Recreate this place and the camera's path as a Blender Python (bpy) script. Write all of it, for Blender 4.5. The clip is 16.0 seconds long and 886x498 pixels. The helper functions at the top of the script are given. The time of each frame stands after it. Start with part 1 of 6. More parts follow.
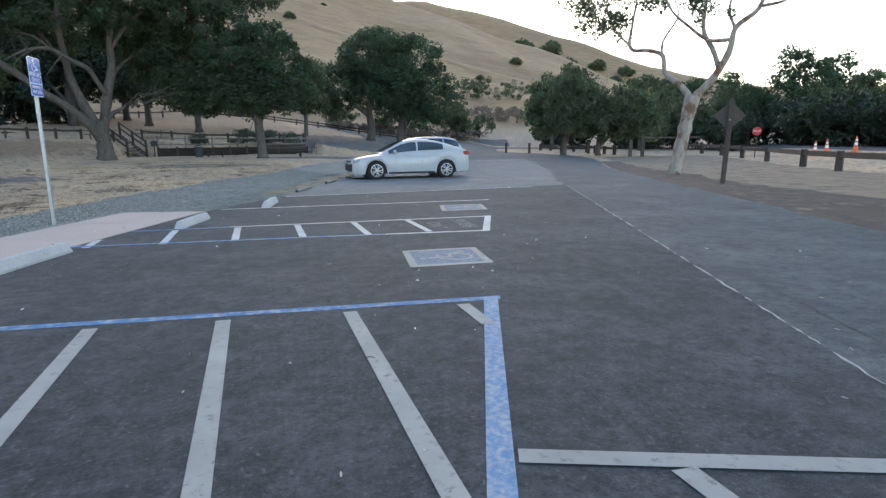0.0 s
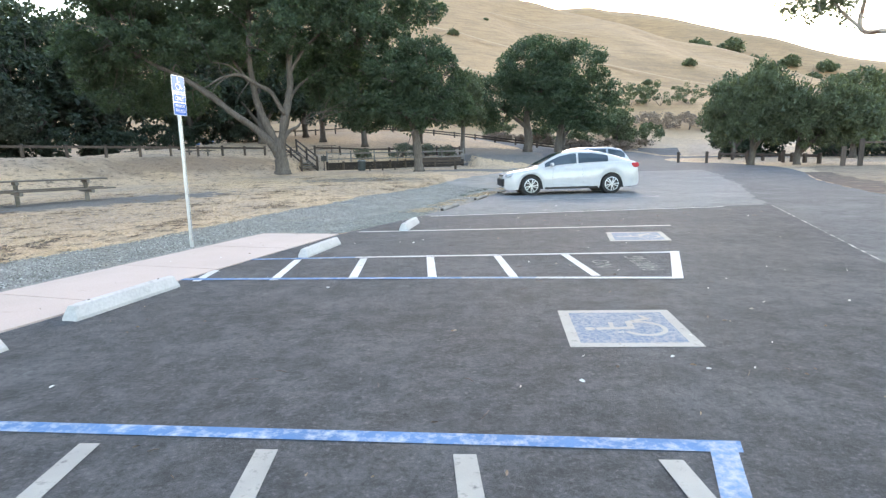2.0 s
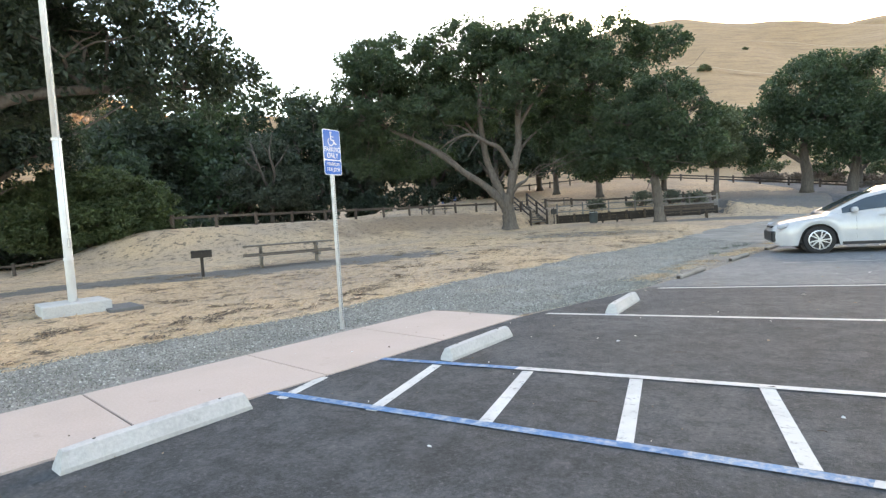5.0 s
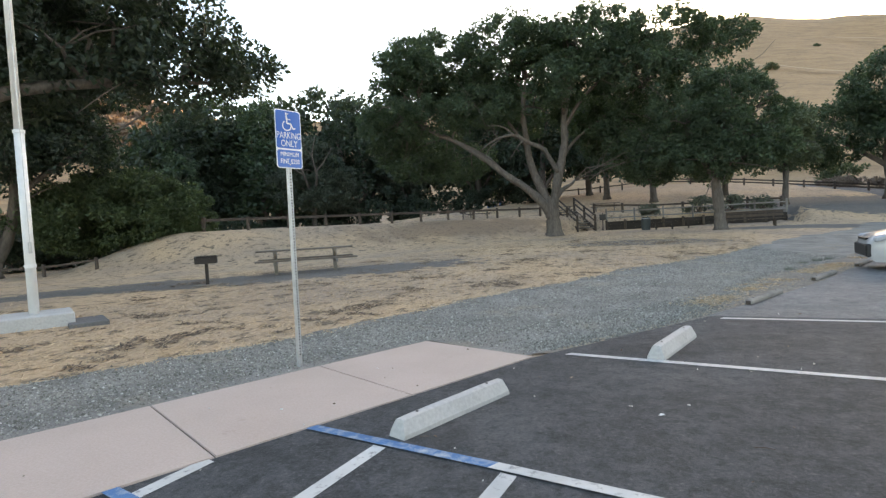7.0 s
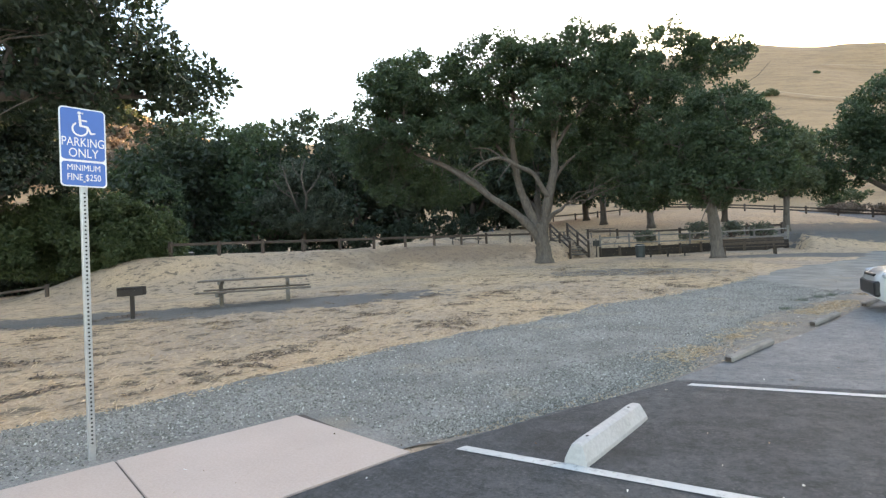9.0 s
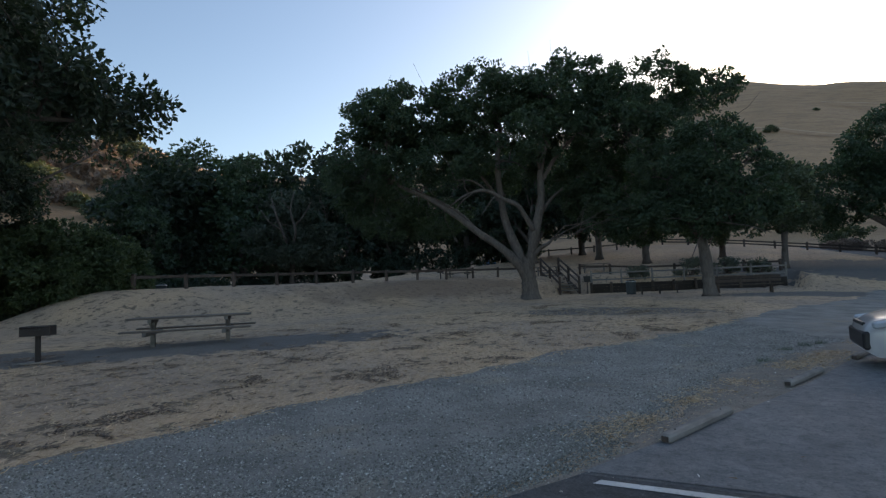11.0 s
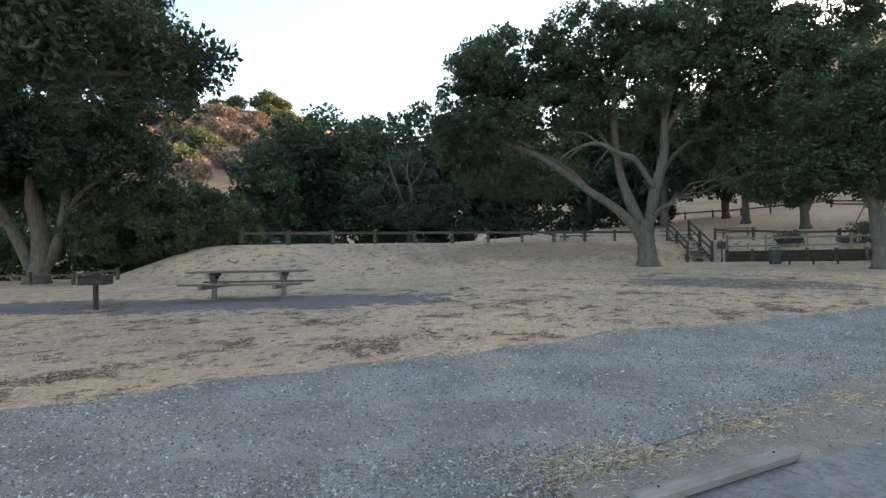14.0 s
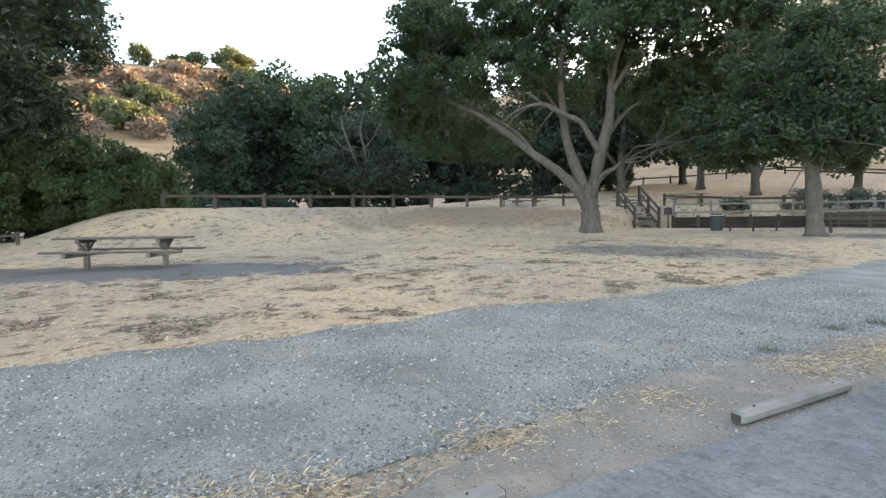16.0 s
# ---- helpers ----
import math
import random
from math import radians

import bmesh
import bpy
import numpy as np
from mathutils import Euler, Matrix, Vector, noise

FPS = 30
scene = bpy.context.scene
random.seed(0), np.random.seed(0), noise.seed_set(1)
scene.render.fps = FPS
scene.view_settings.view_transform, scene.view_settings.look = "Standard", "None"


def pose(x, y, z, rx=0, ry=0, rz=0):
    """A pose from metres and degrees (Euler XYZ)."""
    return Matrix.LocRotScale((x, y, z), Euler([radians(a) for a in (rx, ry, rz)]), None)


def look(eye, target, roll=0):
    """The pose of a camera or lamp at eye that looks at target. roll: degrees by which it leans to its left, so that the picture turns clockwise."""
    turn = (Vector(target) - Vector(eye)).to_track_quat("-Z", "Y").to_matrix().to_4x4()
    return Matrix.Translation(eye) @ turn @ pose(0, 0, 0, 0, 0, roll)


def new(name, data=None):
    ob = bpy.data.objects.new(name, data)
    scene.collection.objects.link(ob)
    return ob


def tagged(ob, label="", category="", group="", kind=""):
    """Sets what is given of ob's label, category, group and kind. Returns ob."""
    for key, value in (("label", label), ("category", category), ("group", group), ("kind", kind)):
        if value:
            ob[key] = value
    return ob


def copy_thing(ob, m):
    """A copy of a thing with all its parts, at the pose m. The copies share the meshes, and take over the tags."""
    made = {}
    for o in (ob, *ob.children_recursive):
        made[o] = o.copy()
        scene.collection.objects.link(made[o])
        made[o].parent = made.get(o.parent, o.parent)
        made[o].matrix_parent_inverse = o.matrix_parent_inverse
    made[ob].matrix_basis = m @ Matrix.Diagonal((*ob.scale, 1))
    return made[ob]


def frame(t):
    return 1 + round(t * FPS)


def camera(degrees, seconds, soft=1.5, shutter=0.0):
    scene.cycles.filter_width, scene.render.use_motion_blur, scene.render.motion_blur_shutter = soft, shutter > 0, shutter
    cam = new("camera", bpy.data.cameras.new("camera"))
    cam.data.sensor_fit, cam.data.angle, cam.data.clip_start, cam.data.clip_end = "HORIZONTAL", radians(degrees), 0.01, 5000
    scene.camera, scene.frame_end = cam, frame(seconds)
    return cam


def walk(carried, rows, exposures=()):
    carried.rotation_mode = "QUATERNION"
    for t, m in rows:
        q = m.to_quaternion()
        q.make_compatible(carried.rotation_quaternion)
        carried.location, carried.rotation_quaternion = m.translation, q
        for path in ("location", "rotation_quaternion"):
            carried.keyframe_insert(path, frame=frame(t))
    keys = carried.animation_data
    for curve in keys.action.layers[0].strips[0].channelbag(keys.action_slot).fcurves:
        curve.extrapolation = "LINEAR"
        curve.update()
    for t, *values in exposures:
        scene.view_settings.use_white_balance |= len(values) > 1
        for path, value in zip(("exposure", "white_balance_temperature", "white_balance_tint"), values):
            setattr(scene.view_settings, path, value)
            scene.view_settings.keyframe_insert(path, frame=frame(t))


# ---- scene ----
cam = camera(79.2, 16.0, 1.35)
METRES, EYE, TILT, LEAN, TURN = 14.9, 1.275, 0.0, 0.0, -18.7
ROWS = [
    (0.0, 0.0, 0.0, 0.0, -0.1, -11.11, 0.52),
    (0.5, -0.0026, 0.0283, 0.0, 3.15, -11.38, 0.16),
    (1.0, -0.005, 0.0632, -0.0009, 7.04, -10.85, 0.95),
    (1.5, -0.0037, 0.0885, 0.0021, 9.33, -10.46, 1.05),
    (2.0, -0.0109, 0.1217, 0.0038, 16.3, -9.7, 1.44),
    (2.5, -0.0177, 0.1478, 0.005, 21.41, -9.17, 1.65),
    (3.0, -0.026, 0.1797, 0.0045, 30.02, -8.16, 2.51),
    (3.5, -0.0295, 0.2072, 0.0042, 35.35, -6.46, 3.1),
    (4.0, -0.0318, 0.2397, 0.0059, 37.91, -5.39, 3.39),
    (4.5, -0.0334, 0.27, 0.007, 39.71, -3.83, 3.64),
    (7.0, -0.0894, 0.4153, 0.0067, 46.75, -2.28, 3.18),
    (7.5, -0.0985, 0.4426, 0.0049, 47.42, -2.44, 3.32),
    (8.0, -0.1071, 0.4783, 0.0058, 47.63, -2.22, 3.36),
    (8.5, -0.1059, 0.5077, 0.0083, 47.37, -1.2, 3.06),
    (9.0, -0.11, 0.5431, 0.0118, 47.11, 0.28, 2.82),
    (9.5, -0.1076, 0.5728, 0.0157, 46.48, 1.74, 2.8),
    (12.0, -0.1212, 0.7274, 0.0147, 50.85, 4.47, 2.19),
    (12.5, -0.1245, 0.7552, 0.0116, 54.67, 3.68, 1.98),
    (13.0, -0.1238, 0.7857, 0.0102, 57.58, 2.75, 1.47),
    (13.5, -0.1259, 0.8098, 0.0089, 59.95, 1.45, 0.93),
    (14.0, -0.1307, 0.8384, 0.0074, 61.8, 0.26, 0.91),
    (14.5, -0.1323, 0.8694, 0.0085, 62.13, -0.53, 0.62),
    (15.0, -0.1357, 0.9054, 0.0097, 61.27, -1.62, 0.52),
    (15.5, -0.13, 0.9428, 0.0096, 60.15, -2.61, 0.37),
    (16.0, -0.129, 0.9784, 0.0075, 59.05, -3.58, 0.63),
]
EXPOSURES = [(0.0, 2.0, 6600, 13), (1.0, 2.65, 7000, 14), (1.5, 2.9, 7200, 14), (3.0, 3.05, 7600, 15), (4.5, 2.9, 7900, 15), (7.0, 2.24, 7950, 15), (8.5, 2.56, 7920, 15), (9.5, 2.45, 7900, 15), (11.8, 0.1, 5700, 12), (12.5, 0.2, 5700, 12), (13.0, 0.85, 6100, 12), (13.5, 1.6, 6600, 12), (14.0, 2.1, 7100, 13), (14.5, 2.5, 7200, 14), (16.0, 2.85, 7700, 15)]
walk(cam, [(t, pose(0, 0, EYE, TILT, LEAN, TURN) @ pose(METRES * x, METRES * y, METRES * z, 90 + pitch, roll, yaw)) for t, x, y, z, yaw, pitch, roll in ROWS], EXPOSURES)

# ---- light ----
SUN_AZ, SUN_EL = 10.5, 13.2
world = bpy.data.worlds.new("sky")
scene.world = world
world.use_nodes = True
wt = world.node_tree
sky = wt.nodes.new("ShaderNodeTexSky")
sky.sky_type = "NISHITA"
sky.sun_disc = False
sky.sun_elevation, sky.sun_rotation = radians(SUN_EL), radians(SUN_AZ)
sky.air_density, sky.dust_density, sky.ozone_density = 1.0, 1.2, 1.0
wt.nodes["Background"].inputs["Strength"].default_value = 0.15
wt.links.new(sky.outputs[0], wt.nodes["Background"].inputs["Color"])
sun_data = bpy.data.lights.new("sun", "SUN")
sun_data.energy, sun_data.angle, sun_data.color = 4.6, radians(0.5), (1.0, 0.64, 0.33)
sun = new("sun", sun_data)
to_sun = Vector((math.sin(radians(SUN_AZ)) * math.cos(radians(SUN_EL)), math.cos(radians(SUN_AZ)) * math.cos(radians(SUN_EL)), math.sin(radians(SUN_EL))))
sun.matrix_world = look(to_sun * 300, (0, 0, 0))

# ---- materials ----


def material(name, rough=0.9, metal=0.0):
    m = bpy.data.materials.new(name)
    m.use_nodes = True
    nt = m.node_tree
    b = nt.nodes["Principled BSDF"]
    b.inputs["Roughness"].default_value = rough
    b.inputs["Metallic"].default_value = metal
    return m, nt, b


def ramp(nt, fac, stops):
    r = nt.nodes.new("ShaderNodeValToRGB")
    while len(r.color_ramp.elements) < len(stops):
        r.color_ramp.elements.new(0.5)
    for e, (p, c) in zip(r.color_ramp.elements, stops):
        e.position, e.color = p, (*c, 1)
    nt.links.new(fac, r.inputs["Fac"])
    return r.outputs["Color"]


def noise_tex(nt, scale, detail=4.0, rough=0.55, stretch=None, coords="Object"):
    tc = nt.nodes.new("ShaderNodeTexCoord")
    out = tc.outputs[coords]
    if stretch:
        mp = nt.nodes.new("ShaderNodeMapping")
        mp.inputs["Scale"].default_value = stretch
        nt.links.new(out, mp.inputs["Vector"])
        out = mp.outputs["Vector"]
    n = nt.nodes.new("ShaderNodeTexNoise")
    n.inputs["Scale"].default_value, n.inputs["Detail"].default_value, n.inputs["Roughness"].default_value = scale, detail, rough
    nt.links.new(out, n.inputs["Vector"])
    return n.outputs["Fac"]


def blend(nt, fac, a, b, mode="MIX"):
    m = nt.nodes.new("ShaderNodeMix")
    m.data_type, m.blend_type = "RGBA", mode
    for v, i in ((fac, 0), (a, 6), (b, 7)):
        if isinstance(v, (int, float)):
            m.inputs[i].default_value = v
        elif isinstance(v, tuple):
            m.inputs[i].default_value = (*v, 1)
        else:
            nt.links.new(v, m.inputs[i])
    return m.outputs[2]


def bump(nt, b, height, strength=0.4, dist=0.01):
    n = nt.nodes.new("ShaderNodeBump")
    n.inputs["Strength"].default_value, n.inputs["Distance"].default_value = strength, dist
    nt.links.new(height, n.inputs["Height"])
    nt.links.new(n.outputs["Normal"], b.inputs["Normal"])


def surface(name, a, b, fine=30.0, coarse=1.5, rough=0.9, metal=0.0, relief=0.3, depth=0.01, stretch=None, spots=None, random_tone=0.0, spread=(0.35, 0.65)):
    """Two tones over a fine and a coarse scale, with relief of the fine grain."""
    m, nt, p = material(name, rough, metal)
    f, c = noise_tex(nt, fine, 5, 0.65, stretch), noise_tex(nt, coarse, 4, 0.6, stretch)
    mid = tuple((u + v) / 2 for u, v in zip(a, b))
    col = blend(nt, 0.5, ramp(nt, f, [(spread[0], a), (spread[1], b)]), ramp(nt, c, [(0.3, a), (0.5, mid), (0.7, b)]))
    if spots:
        colour, scale, lo, hi = spots
        k = ramp(nt, noise_tex(nt, scale, 4, 0.6), [(lo, (0, 0, 0)), (hi, (1, 1, 1))])
        col = blend(nt, k, col, colour)
    if random_tone:
        oi = nt.nodes.new("ShaderNodeObjectInfo")
        k = ramp(nt, oi.outputs["Random"], [(0.0, (1 - random_tone,) * 3), (1.0, (1 + random_tone,) * 3)])
        col = blend(nt, 1.0, col, k, "MULTIPLY")
    nt.links.new(col, p.inputs["Base Color"])
    if relief:
        bump(nt, p, f, relief, depth)
    return m


def asphalt(name, a, b, dust, chip):
    m, nt, p = material(name, 0.88)
    fine, mid, big = noise_tex(nt, 160, 3, 0.7), noise_tex(nt, 4.0, 6, 0.7), noise_tex(nt, 0.35, 5, 0.6)
    col = blend(nt, ramp(nt, big, [(0.35, (0, 0, 0)), (0.7, (1, 1, 1))]), a, b)
    col = blend(nt, ramp(nt, mid, [(0.42, (0, 0, 0)), (0.75, (0.75, 0.75, 0.75))]), col, dust)
    col = blend(nt, ramp(nt, fine, [(0.60, (0, 0, 0)), (0.72, (0.9, 0.9, 0.9))]), col, chip)
    worn = noise_tex(nt, 0.7, 6, 0.7)
    col = blend(nt, ramp(nt, worn, [(0.50, (0, 0, 0)), (0.66, (0.6, 0.6, 0.6))]), col, dust)
    grit = noise_tex(nt, 38, 4, 0.75)
    col = blend(nt, ramp(nt, grit, [(0.36, (0.55, 0.55, 0.55)), (0.46, (0, 0, 0))]), col, tuple(v * 0.45 for v in a))
    col = blend(nt, ramp(nt, grit, [(0.56, (0, 0, 0)), (0.68, (0.65, 0.65, 0.65))]), col, chip)
    mott = noise_tex(nt, 9.0, 6, 0.8)
    col = blend(nt, ramp(nt, mott, [(0.38, (0.6, 0.6, 0.6)), (0.5, (0, 0, 0))]), col, tuple(v * 0.55 for v in a))
    col = blend(nt, ramp(nt, mott, [(0.55, (0, 0, 0)), (0.72, (0.7, 0.7, 0.7))]), col, dust)
    stain = noise_tex(nt, 1.3, 5, 0.6)
    col = blend(nt, ramp(nt, stain, [(0.56, (0, 0, 0)), (0.70, (0.55, 0.55, 0.55))]), col, tuple(v * 0.6 for v in a))
    nt.links.new(col, p.inputs["Base Color"])
    bump(nt, p, noise_tex(nt, 85, 4, 0.75), 0.8, 0.012)
    return m


def leaf_material(name, dark, light, glow):
    m = bpy.data.materials.new(name)
    m.use_nodes = True
    nt = m.node_tree
    b = nt.nodes["Principled BSDF"]
    g = nt.nodes.new("ShaderNodeNewGeometry")
    col = ramp(nt, g.outputs["Random Per Island"], [(0.0, dark), (0.6, tuple((u + v) / 2 for u, v in zip(dark, light))), (1.0, light)])
    clump = noise_tex(nt, 0.5, 3, 0.6)
    col = blend(nt, ramp(nt, clump, [(0.35, (0, 0, 0)), (0.7, (0.6, 0.6, 0.6))]), col, light)
    nt.links.new(col, b.inputs["Base Color"])
    b.inputs["Roughness"].default_value = 0.55
    t = nt.nodes.new("ShaderNodeBsdfTranslucent")
    t.inputs["Color"].default_value = (*glow, 1)
    mx = nt.nodes.new("ShaderNodeMixShader")
    mx.inputs[0].default_value = 0.25
    nt.links.new(b.outputs[0], mx.inputs[1])
    nt.links.new(t.outputs[0], mx.inputs[2])
    nt.links.new(mx.outputs[0], nt.nodes["Material Output"].inputs["Surface"])
    return m


def paint(name, colour, under, wear_lo=0.5, wear_hi=0.68, scale=18.0):
    """Road paint worn through to the asphalt under it."""
    m, nt, p = material(name, 0.8)
    k = ramp(nt, noise_tex(nt, scale, 6, 0.75), [(wear_lo, (0, 0, 0)), (wear_hi, (1, 1, 1))])
    dirt = ramp(nt, noise_tex(nt, 2.0, 4, 0.6), [(0.3, tuple(c * 0.75 for c in colour)), (0.7, colour)])
    nt.links.new(blend(nt, k, dirt, under), p.inputs["Base Color"])
    bump(nt, p, noise_tex(nt, 160, 3, 0.7), 0.4, 0.004)
    return m


def plain(name, colour, rough=0.5, metal=0.0, coat=0.0):
    m, nt, p = material(name, rough, metal)
    n = noise_tex(nt, 6, 4, 0.6)
    nt.links.new(ramp(nt, n, [(0.3, tuple(c * 0.9 for c in colour)), (0.7, colour)]), p.inputs["Base Color"])
    p.inputs["Coat Weight"].default_value = coat
    return m


def ground_material():
    """Dry mown grass, mulch, bare dirt in patches, painted tree shade, straw on the hills."""
    m, nt, p = material("dry_grass_ground", 0.97)
    fine = noise_tex(nt, 22, 6, 0.75, (1.0, 0.5, 1.0))
    mid, big, vast = noise_tex(nt, 1.6, 6, 0.7), noise_tex(nt, 0.16, 5, 0.6), noise_tex(nt, 0.018, 5, 0.6)
    straw = ramp(nt, fine, [(0.3, (0.285, 0.188, 0.11)), (0.5, (0.575, 0.405, 0.252)), (0.75, (0.73, 0.55, 0.37))])
    earth = ramp(nt, fine, [(0.3, (0.25, 0.19, 0.145)), (0.7, (0.47, 0.37, 0.288))])
    col = blend(nt, ramp(nt, big, [(0.42, (0, 0, 0)), (0.62, (0.85, 0.85, 0.85))]), straw, earth)
    col = blend(nt, ramp(nt, mid, [(0.57, (0, 0, 0)), (0.66, (0.8, 0.8, 0.8))]), col, (0.14, 0.115, 0.085))
    fleck = noise_tex(nt, 4.2, 5, 0.65, (1.0, 0.6, 1.0))
    col = blend(nt, ramp(nt, fleck, [(0.565, (0, 0, 0)), (0.61, (0.85, 0.85, 0.85))]), col, (0.13, 0.10, 0.07))
    # Dark ovals: mulch by the grill; elsewhere tree shade and bare soil painted in.
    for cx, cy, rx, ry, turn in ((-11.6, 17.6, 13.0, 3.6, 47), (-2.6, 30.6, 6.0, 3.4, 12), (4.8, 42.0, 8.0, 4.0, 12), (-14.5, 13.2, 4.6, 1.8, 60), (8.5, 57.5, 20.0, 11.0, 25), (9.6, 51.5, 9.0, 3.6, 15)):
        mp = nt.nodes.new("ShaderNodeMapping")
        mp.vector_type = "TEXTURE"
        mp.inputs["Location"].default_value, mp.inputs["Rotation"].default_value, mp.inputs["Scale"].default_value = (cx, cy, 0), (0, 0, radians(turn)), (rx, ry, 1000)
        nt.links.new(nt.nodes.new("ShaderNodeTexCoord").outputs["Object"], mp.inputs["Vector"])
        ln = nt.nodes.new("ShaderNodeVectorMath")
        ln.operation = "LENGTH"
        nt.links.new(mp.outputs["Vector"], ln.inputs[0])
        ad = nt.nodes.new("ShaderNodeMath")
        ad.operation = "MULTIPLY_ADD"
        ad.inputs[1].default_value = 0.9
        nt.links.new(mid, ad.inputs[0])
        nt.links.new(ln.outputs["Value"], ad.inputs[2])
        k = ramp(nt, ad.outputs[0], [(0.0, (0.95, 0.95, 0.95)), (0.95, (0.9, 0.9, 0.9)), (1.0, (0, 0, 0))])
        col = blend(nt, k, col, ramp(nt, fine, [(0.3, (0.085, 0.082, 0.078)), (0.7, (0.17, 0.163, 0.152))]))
    mp = nt.nodes.new("ShaderNodeMapping")
    mp.vector_type = "TEXTURE"
    mp.inputs["Location"].default_value, mp.inputs["Rotation"].default_value, mp.inputs["Scale"].default_value = (-14.4, 38.0, 0), (0, 0, radians(63.8)), (20.0, 4.6, 1000)
    nt.links.new(nt.nodes.new("ShaderNodeTexCoord").outputs["Object"], mp.inputs["Vector"])
    ln = nt.nodes.new("ShaderNodeVectorMath")
    ln.operation = "LENGTH"
    nt.links.new(mp.outputs["Vector"], ln.inputs[0])
    ad = nt.nodes.new("ShaderNodeMath")
    ad.operation = "MULTIPLY_ADD"
    ad.inputs[1].default_value = 0.98
    nt.links.new(noise_tex(nt, 0.6, 5, 0.65), ad.inputs[0])
    nt.links.new(ln.outputs["Value"], ad.inputs[2])
    col = blend(nt, ramp(nt, ad.outputs[0], [(0.0, (0.8, 0.8, 0.8)), (0.8, (0.65, 0.65, 0.65)), (1.0, (0, 0, 0))]), col, ramp(nt, fine, [(0.3, (0.14, 0.092, 0.060)), (0.7, (0.32, 0.225, 0.15))]))
    hill = ramp(nt, vast, [(0.3, (0.285, 0.18, 0.093)), (0.55, (0.395, 0.248, 0.127)), (0.75, (0.24, 0.155, 0.088))])
    band = noise_tex(nt, 0.12, 5, 0.65, (1.0, 1.0, 7.0))
    hill = blend(nt, ramp(nt, band, [(0.42, (0, 0, 0)), (0.66, (0.6, 0.6, 0.6))]), hill, (0.19, 0.125, 0.072))
    hill = blend(nt, ramp(nt, noise_tex(nt, 0.9, 5, 0.7), [(0.5, (0, 0, 0)), (0.7, (0.5, 0.5, 0.5))]), hill, (0.16, 0.11, 0.065))
    tc = nt.nodes.new("ShaderNodeTexCoord")
    sep = nt.nodes.new("ShaderNodeSeparateXYZ")
    nt.links.new(tc.outputs["Object"], sep.inputs[0])
    mr = nt.nodes.new("ShaderNodeMapRange")
    mr.inputs["From Min"].default_value, mr.inputs["From Max"].default_value = 2.1, 6.0
    nt.links.new(sep.outputs["Z"], mr.inputs["Value"])
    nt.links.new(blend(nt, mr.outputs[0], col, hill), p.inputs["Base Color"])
    bump(nt, p, fine, 1.0, 0.05)
    return m


M_PATCH = asphalt("new_asphalt", (0.028, 0.0315, 0.0345), (0.046, 0.0505, 0.055), (0.097, 0.1025, 0.109), (0.15, 0.152, 0.155))
M_ROAD = asphalt("old_asphalt", (0.054, 0.059, 0.065), (0.082, 0.087, 0.093), (0.145, 0.149, 0.152), (0.20, 0.20, 0.20))
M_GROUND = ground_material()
M_GRAVEL = surface("grey_gravel", (0.090, 0.087, 0.080), (0.35, 0.335, 0.305), 55, 1.1, 0.95, relief=0.9, depth=0.02, spots=((0.30, 0.25, 0.18), 0.7, 0.58, 0.75))
M_DIRT = surface("bare_dirt", (0.125, 0.108, 0.09), (0.27, 0.235, 0.195), 40, 1.2, 0.97, relief=0.7, depth=0.02, spots=((0.30, 0.245, 0.185), 1.6, 0.55, 0.70))
M_TRAIL = surface("trail_dust", (0.37, 0.25, 0.14), (0.46, 0.32, 0.19), 3, 0.3, 0.97, relief=0.3)
M_DUFF = surface("bark_litter_ground", (0.05, 0.036, 0.028), (0.14, 0.10, 0.075), 30, 1.5, 0.97, relief=0.8, depth=0.03, spots=((0.26, 0.20, 0.14), 2.5, 0.58, 0.7))
M_PAD = surface("shaded_pad_grey", (0.085, 0.085, 0.088), (0.17, 0.165, 0.16), 25, 1.5, 0.95, relief=0.6)
M_WALK = surface("pink_concrete", (0.40, 0.318, 0.27), (0.51, 0.415, 0.362), 60, 0.8, 0.85, relief=0.2, depth=0.004, spots=((0.33, 0.25, 0.20), 3.0, 0.66, 0.8))
M_STOP = surface("grey_concrete", (0.37, 0.362, 0.35), (0.51, 0.50, 0.485), 35, 2.2, 0.9, relief=0.3, spots=((0.26, 0.255, 0.24), 5.0, 0.64, 0.78))
M_WHITE = paint("worn_white_paint", (0.60, 0.60, 0.58), (0.09, 0.09, 0.09), 0.55, 0.72)
M_GREYLINE = paint("faded_white_paint", (0.37, 0.36, 0.33), (0.07, 0.07, 0.07), 0.56, 0.75)
M_GHOST = paint("ghost_paint", (0.27, 0.27, 0.26), (0.07, 0.07, 0.07), 0.45, 0.62)
M_BLUE = paint("worn_blue_paint", (0.065, 0.185, 0.38), (0.33, 0.38, 0.43), 0.46, 0.66, 11)
M_BLUEBAR = paint("faded_sheen_blue_paint", (0.13, 0.25, 0.42), (0.34, 0.37, 0.40), 0.42, 0.62, 26)
M_BLUEWORN = paint("faded_blue_paint", (0.085, 0.145, 0.235), (0.25, 0.265, 0.28), 0.42, 0.6, 34)
M_LEAF = leaf_material("oak_leaves", (0.016, 0.032, 0.021), (0.056, 0.094, 0.050), (0.10, 0.16, 0.04))
M_LEAF2 = leaf_material("dark_oak_leaves", (0.013, 0.024, 0.018), (0.041, 0.064, 0.041), (0.07, 0.11, 0.03))
M_LEAF3 = leaf_material("olive_leaves", (0.036, 0.054, 0.032), (0.118, 0.145, 0.080), (0.14, 0.18, 0.05))
